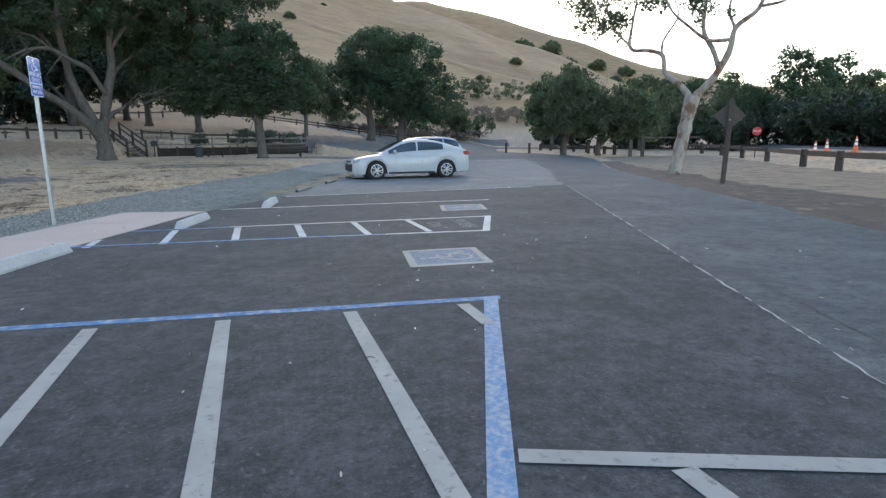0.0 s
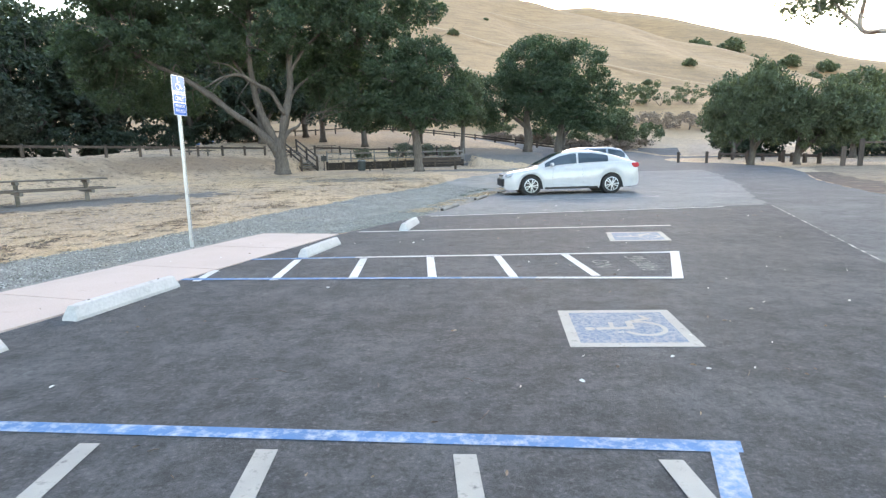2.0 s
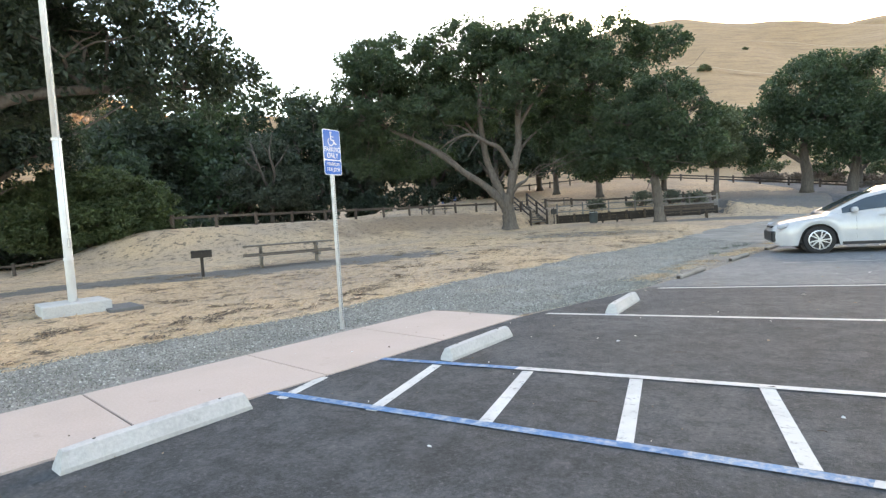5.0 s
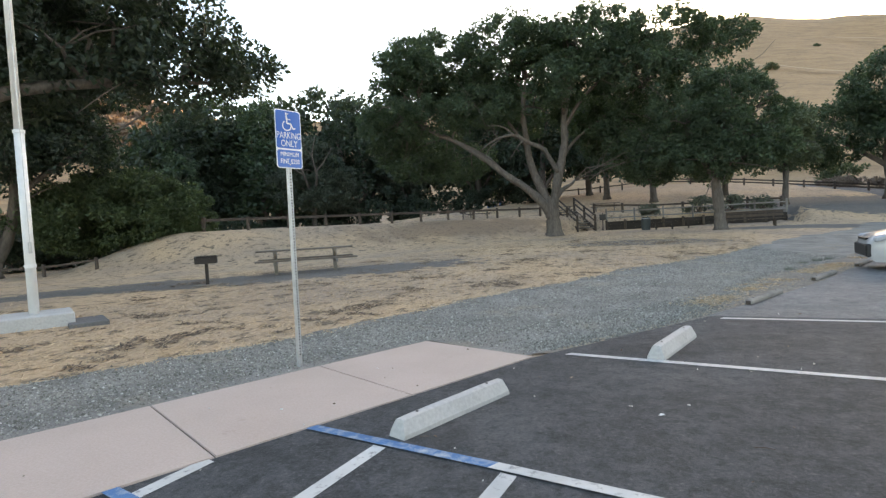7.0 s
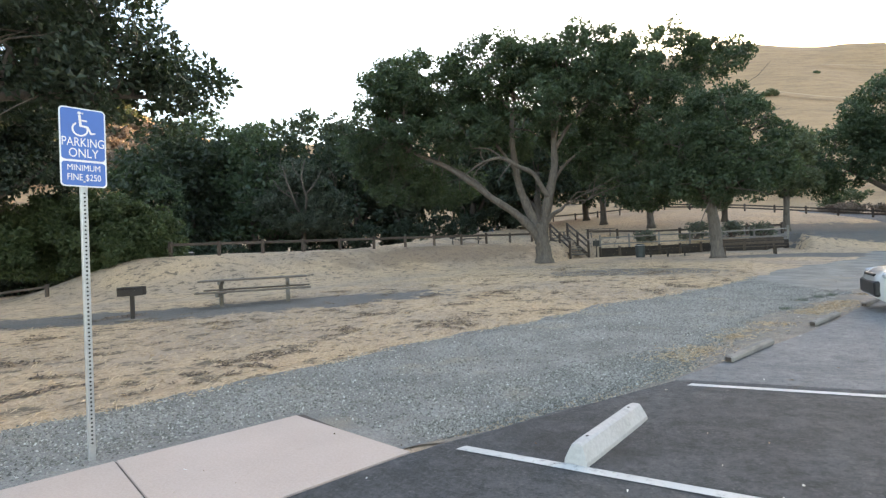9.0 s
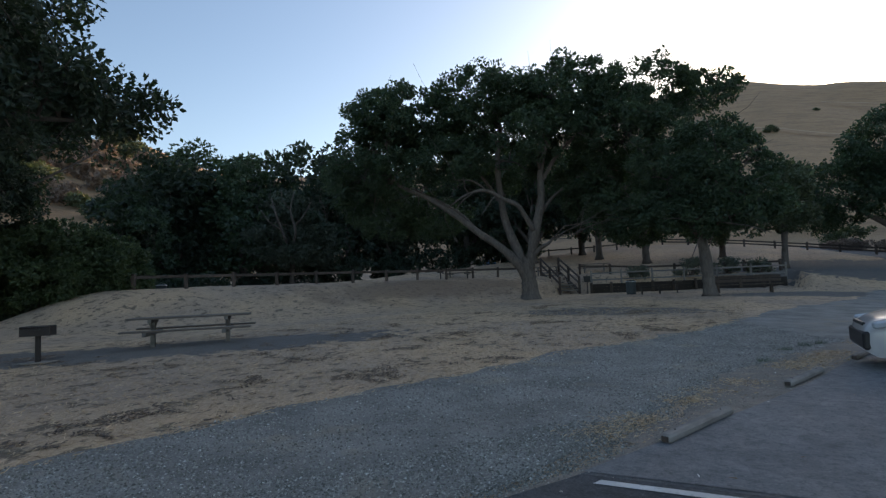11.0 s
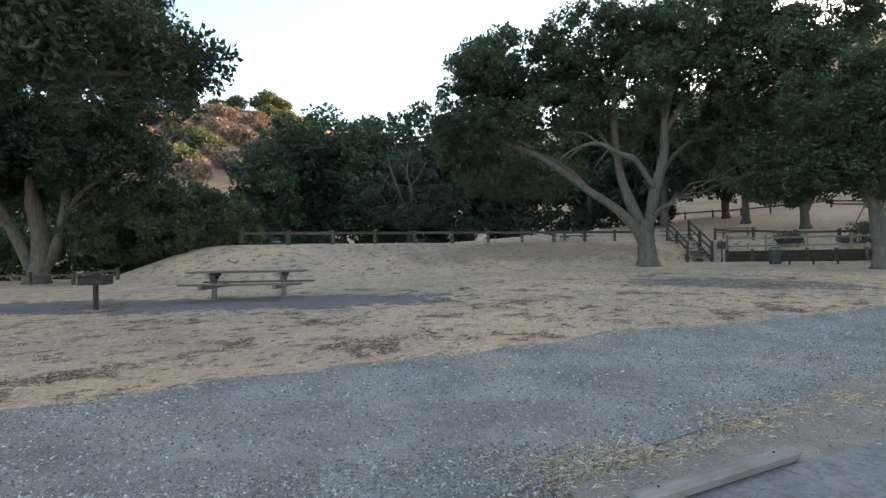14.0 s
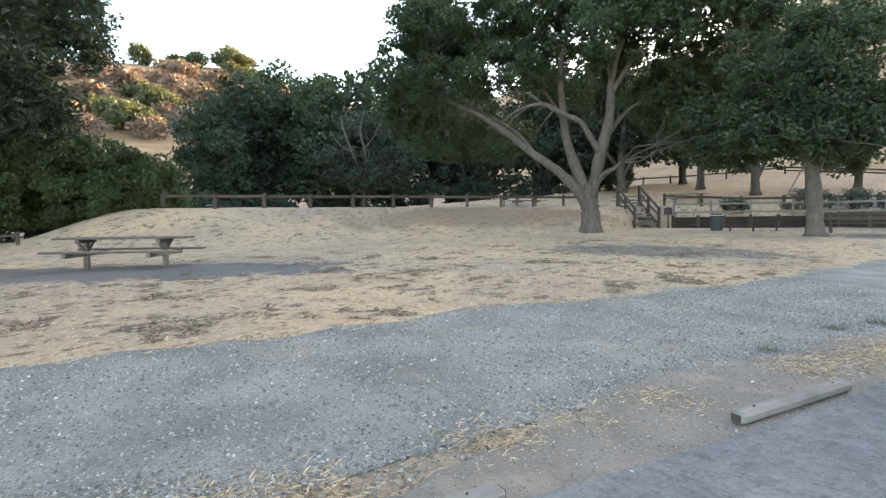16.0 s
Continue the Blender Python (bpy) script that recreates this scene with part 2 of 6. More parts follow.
M_BUSH = leaf_material("bush_leaves", (0.022, 0.040, 0.017), (0.086, 0.126, 0.052), (0.11, 0.16, 0.045))
M_BRUSH = leaf_material("dry_brush", (0.15, 0.108, 0.082), (0.33, 0.255, 0.20), (0.19, 0.15, 0.10))
M_GREY_LEAF = leaf_material("grey_green_leaves", (0.030, 0.042, 0.030), (0.098, 0.124, 0.088), (0.10, 0.13, 0.06))
M_SAGE = leaf_material("sage_leaves", (0.07, 0.085, 0.065), (0.17, 0.19, 0.15), (0.12, 0.15, 0.08))
M_BARK = surface("oak_bark", (0.060, 0.050, 0.042), (0.18, 0.152, 0.128), 12, 1.6, 0.95, relief=0.9, depth=0.05, stretch=(1, 1, 0.3))
M_EUC = surface("smooth_gum_bark", (0.24, 0.185, 0.145), (0.50, 0.43, 0.36), 9, 2.2, 0.8, relief=0.5, depth=0.02, stretch=(1, 1, 0.22), spots=((0.20, 0.115, 0.075), 2.2, 0.52, 0.60))
M_TIMBER = surface("brown_timber", (0.045, 0.034, 0.028), (0.115, 0.088, 0.070), 18, 2, 0.9, relief=0.6, stretch=(1, 1, 0.2), random_tone=0.2)
M_DARKBOARD = surface("dark_brown_boards", (0.018, 0.015, 0.013), (0.052, 0.042, 0.035), 18, 2, 0.9, relief=0.5, random_tone=0.25)
M_GREYWOOD = surface("weathered_wood", (0.11, 0.095, 0.08), (0.26, 0.235, 0.205), 22, 2, 0.92, relief=0.6, stretch=(0.25, 1, 1), random_tone=0.15)
M_PALEWOOD = surface("pale_grey_wood", (0.16, 0.152, 0.14), (0.30, 0.285, 0.265), 20, 2, 0.92, relief=0.5, random_tone=0.12)
M_LOG = surface("log_end_timber", (0.13, 0.118, 0.106), (0.28, 0.26, 0.235), 16, 2.5, 0.92, relief=0.6, stretch=(1, 0.25, 1))
M_TABLE = surface("brown_table_boards", (0.10, 0.078, 0.062), (0.20, 0.16, 0.13), 22, 2, 0.85, relief=0.4, stretch=(0.2, 1, 1), random_tone=0.15)
M_IRON = plain("dark_steel", (0.05, 0.042, 0.038), 0.6, 0.6)
M_GALV = surface("galvanised_steel", (0.40, 0.41, 0.42), (0.60, 0.61, 0.62), 14, 3, 0.45, 0.8, relief=0.1)
M_HOLE = plain("hole_black", (0.012, 0.012, 0.012), 0.9)
M_POLE = surface("white_pole_paint", (0.66, 0.66, 0.65), (0.80, 0.80, 0.79), 8, 1.5, 0.5, relief=0.05)
M_SIGNBLUE = plain("sign_blue", (0.008, 0.120, 0.50), 0.35, 0.0, 0.6)
M_SIGNWHITE = plain("sign_white", (0.80, 0.82, 0.85), 0.22, 0.0, 1.0)
M_SIGNRED = plain("sign_red", (0.55, 0.04, 0.04), 0.5)
M_SIGNBACK = surface("brown_sign_back", (0.075, 0.056, 0.046), (0.12, 0.092, 0.075), 9, 2, 0.7, relief=0.1)
M_ORANGE = plain("cone_orange", (0.75, 0.16, 0.05), 0.6)
M_CARWHITE = plain("white_car_paint", (0.50, 0.50, 0.505), 0.28, 0.0, 0.8)
M_CARSILVER = plain("silver_car_paint", (0.34, 0.38, 0.44), 0.3, 0.5, 0.8)
M_TYRE = plain("tyre_rubber", (0.018, 0.018, 0.019), 0.85)
M_RIM = plain("silver_rim", (0.62, 0.63, 0.65), 0.35, 0.7)
M_BLACKPLASTIC = plain("black_plastic", (0.016, 0.016, 0.018), 0.5)
# Blue in the base colour stands in for sky reflected by the glass.
M_GLASS = plain("sky_tinged_car_glass", (0.045, 0.065, 0.085), 0.05)
M_LAMP = plain("clear_lamp_plastic", (0.55, 0.58, 0.62), 0.12, 0.3)
M_TAIL = plain("red_lamp_plastic", (0.45, 0.03, 0.04), 0.2)
M_CAN = plain("green_grey_can", (0.040, 0.050, 0.052), 0.7)
M_PLASTICBLUE = plain("blue_plastic", (0.10, 0.19, 0.36), 0.5)
M_ROCK = surface("pale_rock", (0.33, 0.31, 0.28), (0.55, 0.53, 0.49), 9, 2, 0.95, relief=0.7)
M_JOINT = plain("joint_dark", (0.09, 0.07, 0.06), 0.95)
M_CRACK = surface("crack_sealer", (0.26, 0.26, 0.25), (0.42, 0.42, 0.40), 20, 3, 0.9, relief=0.3)

# ---- the lie of the land ----
KERB, KDIR, KLEFT = np.array((-2.18, 8.51)), np.array((0.35, 0.937)), np.array((-0.937, 0.35))
BANK = np.array(((-46.0, 80.0), (-24.2, 24.6), (-12.6, 47.4), (-11.0, 50.3), (-7.7, 49.4), (4.6, 51.5), (18.0, 60.0), (42.0, 100.0), (42.0, 400.0), (-46.0, 400.0)))
RIDGE_AZ = (-180, -95, -65, -48, -40, -33, -26, -18, -10, -2, 8, 22, 39, 50, 60, 70, 84, 112, 180)
RIDGE_EL = (2.0, 2.0, 3.0, 4.4, 6.0, 9.2, 11.6, 14.4, 16.3, 17.9, 18.0, 14.6, 12.2, 12.4, 15.2, 15.2, 13.2, 5.0, 2.0)
BACK_EL = (2.0, 2.0, 3.0, 5.4, 7.6, 10.4, 12.5, 14.4, 14.6, 14.0, 13.0, 11.0, 10.0, 10.0, 10.0, 10.0, 9.0, 5.0, 2.0)


def smooth(u):
    u = np.clip(u, 0.0, 1.0)
    return u * u * (3 - 2 * u)


def inside_depth(x, y):
    """Distance to the bank's top line, positive behind it."""
    best, inside = np.full(x.shape, 1e9), np.zeros(x.shape, bool)
    n = len(BANK)
    for i in range(n):
        a, b = BANK[i], BANK[(i + 1) % n]
        d = b - a
        t = np.clip(((x - a[0]) * d[0] + (y - a[1]) * d[1]) / (d @ d), 0, 1)
        best = np.minimum(best, np.hypot(x - a[0] - t * d[0], y - a[1] - t * d[1]))
        cross = ((a[1] > y) != (b[1] > y)) & (x < (b[0] - a[0]) * (y - a[1]) / (b[1] - a[1] + 1e-9) + a[0])
        inside ^= cross
    return np.where(inside, best, -best)


def land(x, y):
    """Height of the ground."""
    x, y = np.asarray(x, float), np.asarray(y, float)
    s = (x - KERB[0]) * KLEFT[0] + (y - KERB[1]) * KLEFT[1]
    q = (x - KERB[0]) * KDIR[0] + (y - KERB[1]) * KDIR[1]
    w = smooth((s - 0.5) / 6.0)
    z = 0.021 * np.clip(s - 1.0, 0, 10) + w * 0.010 * np.clip(q - 6, 0, 60) + (1 - w) * 0.012 * np.clip(q - 22, 0, 60)
    d = inside_depth(x, y)
    width = np.where((x > -9.5) & (x < 5), 0.9, 6.5)
    lift = smooth((d + width) / width)
    top = 1.9 + 0.012 * np.clip(d, 0, 60) + 0.135 * np.clip(d - 6, 0, 22) - 0.35 * smooth((x + 9.5) / 6) * (1 - smooth(d / 9))
    z = z + lift * (top - np.minimum(z, top))
    z = z + 0.55 * smooth((x * 0.78 - y * 0.62 - 8.5) / 5.0)
    r, az = np.hypot(x, y - 15), np.degrees(np.arctan2(-x, y - 15))
    for table, near, far, power in ((RIDGE_EL, 72.0, 265.0, 1.12), (BACK_EL, 270.0, 430.0, 1.0)):
        h = np.tan(np.radians(np.interp(az, RIDGE_AZ, table))) * far
        u = (r - near) / (far - near)
        up = np.clip(u, 0, 1) ** power * np.where(u > 1, 1 - 0.55 * smooth((u - 1) / 0.8), 1)
        if far < 300:
            z = z + up * np.clip(h - 2.5, 0, None)
        else:
            z = np.maximum(z, up * h)
    return z


def bumps(x, y):
    return np.array([noise.noise((a * 0.35, b * 0.35, 0.0)) * 0.05 + noise.noise((a * 1.3, b * 1.3, 5.0)) * 0.015 for a, b in zip(x, y)])


def at(x, y):
    far_swell = min(max((math.hypot(x, y - 16) - 90) / 100, 0), 1) * noise.noise((x * 0.03, y * 0.03, 2.0)) * 3.0
    return float(land(np.array([x]), np.array([y]))[0]) - 0.02 + far_swell


# ---- builders ----


def mesh_of(name, verts, faces, mat, smooth_faces=False):
    me = bpy.data.meshes.new(name)
    verts = np.asarray(verts, np.float32)
    me.vertices.add(len(verts))
    me.vertices.foreach_set("co", verts.ravel())
    if isinstance(faces, np.ndarray):
        n, k = faces.shape
        loops, starts, totals = faces.ravel(), np.arange(n) * k, np.full(n, k)
    else:
        totals = np.array([len(f) for f in faces])
        starts = np.concatenate(([0], np.cumsum(totals)[:-1]))
        loops = np.concatenate([np.asarray(f) for f in faces])
    me.loops.add(len(loops))
    me.loops.foreach_set("vertex_index", loops.astype(np.int32))
    me.polygons.add(len(starts))
    me.polygons.foreach_set("loop_start", starts.astype(np.int32))
    me.polygons.foreach_set("loop_total", totals.astype(np.int32))
    me.polygons.foreach_set("use_smooth", np.full(len(starts), smooth_faces))
    me.update(calc_edges=True)
    me.validate()
    me.materials.append(mat)
    return me


def raw(name, verts, faces, mat, parent=None, label="", smooth_faces=False):
    ob = new(name, mesh_of(name, verts, faces, mat, smooth_faces))
    ob.parent = parent
    return tagged(ob, label)


def part(name, bm, mat, parent=None, label="", m=None, shade=False):
    me = bpy.data.meshes.new(name)
    bm.normal_update()
    if shade:
        for f in bm.faces:
            f.smooth = True
    bm.to_mesh(me)
    bm.free()
    me.materials.append(mat)
    ob = new(name, me)
    ob.parent = parent
    if m is not None:
        ob.matrix_basis = m
    return tagged(ob, label)


def empty(name, m, label, category, group="", kind=""):
    ob = new(name)
    ob.empty_display_size = 0.2
    ob.matrix_basis = m
    return tagged(ob, label, category, group, kind)


def box(sx, sy, sz, at_=(0, 0, 0), rot=None, bevel=0.008, bm=None):
    bm = bm or bmesh.new()
    m = Matrix.Translation(at_) @ (rot or Matrix()) @ Matrix.Diagonal((sx, sy, sz, 1))
    made = bmesh.ops.create_cube(bm, size=1.0, matrix=m)
    if bevel:
        edges = list({e for v in made["verts"] for e in v.link_edges})
        bmesh.ops.bevel(bm, geom=edges, offset=bevel, segments=1, affect="EDGES")
    return bm


def beam(a, b, w, h, bevel=0.01, bm=None):
    """A squared beam from a to b, w wide and h high."""
    a, b = Vector(a), Vector(b)
    d = b - a
    rot = d.to_track_quat("X", "Z").to_matrix().to_4x4()
    return box(d.length, w, h, (a + b) / 2, rot, bevel, bm)


def tube_arrays(points, radii, sides=8):
    pts = [Vector(p) for p in points]
    verts, faces = [], []
    ref = Vector((0.31, 0.87, 0.12)).normalized()
    for i, p in enumerate(pts):
        d = (pts[min(i + 1, len(pts) - 1)] - pts[max(i - 1, 0)]).normalized()
        u = d.cross(ref).normalized()
        v = d.cross(u)
        for k in range(sides):
            a = 2 * math.pi * k / sides
            verts.append(p + (u * math.cos(a) + v * math.sin(a)) * radii[i])
    for i in range(len(pts) - 1):
        for k in range(sides):
            a, b = i * sides + k, i * sides + (k + 1) % sides
            faces.append((a, b, b + sides, a + sides))
    faces.append(tuple(range(sides))[::-1])
    faces.append(tuple(range((len(pts) - 1) * sides, len(pts) * sides)))
    return verts, faces


def tube(points, radii, sides=8, bm=None):
    bm = bm or bmesh.new()
    v, f = tube_arrays(points, radii, sides)
    vs = [bm.verts.new(p) for p in v]
    for face in f:
        try:
            bm.faces.new([vs[i] for i in face])
        except ValueError:
            pass
    return bm


def cylinder(r, h, at_=(0, 0, 0), sides=20, axis="Z", r2=None, bm=None):
    bm = bm or bmesh.new()
    rot = {"Z": Matrix(), "Y": pose(0, 0, 0, 90), "X": pose(0, 0, 0, 0, 90)}[axis]
    bmesh.ops.create_cone(bm, cap_ends=True, segments=sides, radius1=r, radius2=r if r2 is None else r2, depth=h, matrix=Matrix.Translation(at_) @ rot)
    return bm


def spline(points, n):
    """n points along a smooth line through the given ones."""
    p = np.asarray(points, float)
    seg = np.r_[0, np.cumsum(np.linalg.norm(np.diff(p, axis=0), axis=1))]
    tan = np.gradient(p, seg, axis=0)
    out = []
    for s in np.linspace(0, seg[-1], n):
        i = min(np.searchsorted(seg, s, "right") - 1, len(p) - 2)
        h = seg[i + 1] - seg[i]
        t = (s - seg[i]) / h
        out.append((2 * t**3 - 3 * t**2 + 1) * p[i] + (t**3 - 2 * t**2 + t) * h * tan[i] + (-2 * t**3 + 3 * t**2) * p[i + 1] + (t**3 - t**2) * h * tan[i + 1])
    return np.array(out)


def ribbon(name, left, right, mat, lift, n=120, across=8, ragged=(0, 0), label="", category="", seed=0):
    """A sheet on the ground between two edge lines."""
    a, b = spline(left, n), spline(right, n)
    if ragged[0] or ragged[1]:
        for e, amount in ((a, ragged[0]), (b, ragged[1])):
            for i in range(n):
                k = noise.noise((e[i][0] * 0.9, e[i][1] * 0.9, seed)) + 0.6 * noise.noise((e[i][0] * 3.1, e[i][1] * 3.1, seed + 3))
                d = (b[i] - a[i]) / (np.linalg.norm(b[i] - a[i]) + 1e-6)
                e[i] = e[i] + d * k * amount
    t = np.linspace(0, 1, across + 1)[None, :, None]
    g = a[:, None, :] * (1 - t) + b[:, None, :] * t
    x, y = g[..., 0].ravel(), g[..., 1].ravel()
    v = np.c_[x, y, land(x, y) + lift]
    i, j = np.meshgrid(np.arange(n - 1), np.arange(across), indexing="ij")
    k = (i * (across + 1) + j).ravel()
    f = np.c_[k, k + across + 1, k + across + 2, k + 1][:, ::-1]
    ob = raw(name, v, f, mat, smooth_faces=True)
    if ob.data.polygons[0].normal.z < 0:
        ob.data.flip_normals()
    return tagged(ob, label, category, "", "structure")


def flat(points, z, bm=None):
    bm = bm or bmesh.new()
    f = bm.faces.new([bm.verts.new((x, y, z)) for x, y in points])
    f.normal_update()
    if f.normal.z < 0:
        f.normal_flip()
    return bm


def stripe(a, b, w, z, bm=None, cut=None):
    """A painted stripe; cut: the direction of its ends."""
    a, b = np.array(a, float), np.array(b, float)
    d = (b - a) / np.linalg.norm(b - a)
    n = np.array((-d[1], d[0]))
    if cut is not None:
        c = np.array(cut) / np.linalg.norm(cut)
        n = c / abs(c @ n) * (1 if c @ n > 0 else -1)
    return flat([a + n * w / 2, a - n * w / 2, b - n * w / 2, b + n * w / 2], z, bm)


def letters(text, size, mat, parent, m, name="lettering", label="", spacing=1.0):
    cu = bpy.data.curves.new(name, "FONT")
    cu.body, cu.size, cu.align_x, cu.align_y, cu.extrude, cu.space_character = text, size, "CENTER", "CENTER", 0.0008, spacing
    tmp = bpy.data.objects.new("tmp", cu)
    scene.collection.objects.link(tmp)
    me = bpy.data.meshes.new_from_object(tmp.evaluated_get(bpy.context.evaluated_depsgraph_get()))
    bpy.data.objects.remove(tmp)
    me.materials.clear()
    me.materials.append(mat)
    ob = new(name, me)
    ob.parent = parent
    ob.matrix_basis = m
    return tagged(ob, label)

# ---- ground ----


def ground_sheet():
    nr, na = 230, 420
    radius = np.r_[0.5, np.geomspace(1.5, 1500, nr - 1)]
    ang = np.linspace(0, 2 * math.pi, na, endpoint=False)
    r, a = np.meshgrid(radius, ang, indexing="ij")
    x, y = (r * np.sin(a)).ravel(), (16 + r * np.cos(a)).ravel()
    z = land(x, y) - 0.02
    d = np.hypot(x, y - 16)
    rough_part = np.array([noise.noise((u * 0.03, v * 0.03, 2.0)) for u, v in zip(x, y)])
    s = (x - KERB[0]) * KLEFT[0] + (y - KERB[1]) * KLEFT[1]
    z += np.clip((d - 90) / 100, 0, 1) * rough_part * 3.0 + np.where((s > 3) & (d < 90), bumps(x, y) * smooth((s - 3) / 4), 0)
    i, j = np.meshgrid(np.arange(nr - 1), np.arange(na), indexing="ij")
    a0, a1 = (i * na + j).ravel(), (i * na + (j + 1) % na).ravel()
    f = np.c_[a0, a1, a1 + na, a0 + na][:, ::-1]
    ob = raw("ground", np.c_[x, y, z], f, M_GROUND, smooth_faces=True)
    if ob.data.polygons[1000].normal.z < 0:
        ob.data.flip_normals()
    return tagged(ob, "dry straw-coloured meadow rising to bare golden hills", "ground", "", "structure")


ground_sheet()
LEFT_EDGE = ((-9.6, -12), (-5.4, 0), (-2.2, 8.5), (-1.06, 11.5), (0.35, 14.0), (1.35, 16.0), (2.6, 19.0), (3.7, 22.3), (5.2, 25.5), (7.4, 31), (9.3, 38), (11.2, 47), (12.5, 56), (10, 78))
RIGHT_EDGE = ((2.5, -12), (6.2, 0), (8.2, 4.9), (10.3, 9.4), (12.2, 13.6), (14.2, 18), (17.6, 24.6), (21.8, 31.5), (24.6, 38), (25.6, 45), (25.5, 53), (28, 62), (36, 74), (40, 84))
ribbon("road", LEFT_EDGE, RIGHT_EDGE, M_ROAD, 0.0, 150, 14, (0.10, 0.16), "worn blue-grey asphalt drive curving towards the hills", "road", 1)
ribbon("road", ((24, 0), (29.5, 12), (37, 25), (44, 38), (45, 50), (38, 62), (26, 71), (8, 80)), ((31, -4), (37, 9), (45, 22), (52, 37), (53, 52), (44, 68), (30, 79), (8, 88)), M_ROAD, 0.0, 80, 8, (0.1, 0.1), "grey asphalt park road behind the wooden guard rail", "road", 2)
ribbon("gravel_strip", ((-9.8, -6), (-8.0, 3.5), (-6.34, 7.5), (-4.45, 11.4), (-3.4, 15.3), (-2.2, 18.3), (-1.7, 20), (0.1, 24), (1.6, 28.5), (3.2, 33), (5.6, 38), (8, 46)),
       ((-7, -6), (-4.6, 2.5), (-2.6, 8.2), (-1.25, 11.4), (0.0, 13.9), (0.55, 15.8), (1.35, 18.5), (2.4, 21), (3.7, 24.4), (5.6, 29), (7.6, 34), (10.2, 46)), M_GRAVEL, -0.008, 170, 10, (0.35, 0.12), "strip of loose grey crushed gravel beside the walk", "gravel", 4)
ribbon("dirt_verge", ((-1.05, 11.7), (0.28, 13.95), (0.80, 15.8), (1.25, 18.3), (2.2, 21), (3.6, 24.4), (5.4, 29)), ((-0.9, 11.8), (0.5, 14.0), (1.5, 16.0), (2.75, 19.0), (3.85, 22.3), (5.3, 25.5), (7.3, 31)), M_DIRT, -0.004, 110, 6, (0.42, 0.03), "bare dirt verge with dry grass along the asphalt edge", "verge", 6)
ribbon("litter_verge", ((5.9, -6), (7.8, 4.2), (9.9, 8.9), (11.9, 13.2), (14.0, 17.6), (17, 23.4), (21, 30)), ((12, -6), (12.5, 4), (13.2, 8.5), (14.2, 12.6), (16.2, 17), (18.6, 22.8), (22, 29.6)), M_DUFF, -0.006, 90, 6, (0.05, 0.5), "dark bark-littered ground beside the drive", "verge", 7)

M_TANEARTH = surface("tan_earth", (0.13, 0.095, 0.065), (0.36, 0.265, 0.175), 26, 1.1, 0.97, relief=0.8, depth=0.03, spots=((0.10, 0.075, 0.055), 1.8, 0.54, 0.66))
ribbon("dirt_verge", ((11.6, -6), (12.2, 4), (12.9, 8.5), (13.9, 12.6), (15.9, 17), (18.3, 22.8), (21.8, 29.6), (25.5, 36)), ((17, -6), (18.0, 4), (19.4, 8.5), (21.6, 12.6), (24.2, 17), (27.6, 22.8), (31.6, 29.6), (34, 35)), M_TANEARTH, -0.009, 90, 8, (0.4, 0.5), "tan dry earth between the drive and the guard rail", "verge", 9)

for r0, az0, az1, w in ((158.0, 6, -33, 1.0), (210.0, -8, -30, 0.9), (118.0, 2, -24, 0.9)):
    ang = [radians(az0 + (az1 - az0) * k / 9) for k in range(10)]
    wob = [r0 + 3 * math.sin(k * 1.3) for k in range(10)]
    ribbon("hill_trail", [(-(r + w) * math.sin(a), 15 + (r + w) * math.cos(a)) for a, r in zip(ang, wob)], [(-r * math.sin(a), 15 + r * math.cos(a)) for a, r in zip(ang, wob)], M_TRAIL, 0.9, 90, 2, (0.3, 0.3), "pale worn trail across the golden hill", "trail", 3)

# Paler copy of the old asphalt: dust, with the grazing sheen painted in.
M_APRON = asphalt("dusty_sheen_asphalt", (0.122, 0.128, 0.135), (0.160, 0.165, 0.170), (0.24, 0.24, 0.235), (0.27, 0.27, 0.27))
ribbon("road", ((0.44, 14.22), (1.24, 16.0), (2.48, 19.0), (3.58, 22.3), (5.08, 25.5), (7.3, 31), (9.2, 37)), ((8.9, 14.5), (9.8, 16.4), (11.2, 19.2), (12.9, 22.5), (14.5, 25.8), (16.8, 31), (18.6, 36)), M_APRON, 0.0045, 90, 8, (0.03, 0.35), "pale dusty old asphalt past the bays, grazing sheen put into its colour", "road", 12)

# newer dark asphalt of the parking bays
U, V, E = np.array((0.995, -0.10)), np.array((0.10, 0.995)), np.array((0.39, 0.92))
part("parking_bays", flat([(-8.8, -10), (-2.2, 8.45), (-1.08, 11.45), (0.45, 14.15), (8.9, 14.45), (3.05, 1.75), (-2.0, -10)], 0.005), M_PATCH)
tagged(bpy.data.objects["parking_bays"], "dark newer asphalt of the parking bays", "asphalt", "", "structure")

# ---- painted lines ----
PZ = 0.0085


LAYER = [0]


def line_mesh(name, strips, mat, label, cut=E):
    bm = bmesh.new()
    for a, b, w in strips:
        LAYER[0] += 1
        stripe(a, b, w, PZ + 0.0004 * (LAYER[0] % 16), bm, cut)
    ob = part(name, bm, mat)
    return tagged(ob, label, "road marking", "bay markings", "structure")


line_mesh("bay_line", [((-2.9, 4.62), (1.84, 3.95), 0.10)], M_BLUE, "worn blue line closing the hatched access aisle")
line_mesh("bay_line", [((1.775, 4.0), (-0.50, -1.4), 0.115)], M_BLUEBAR, "faded blue end line of the hatched aisle", U)
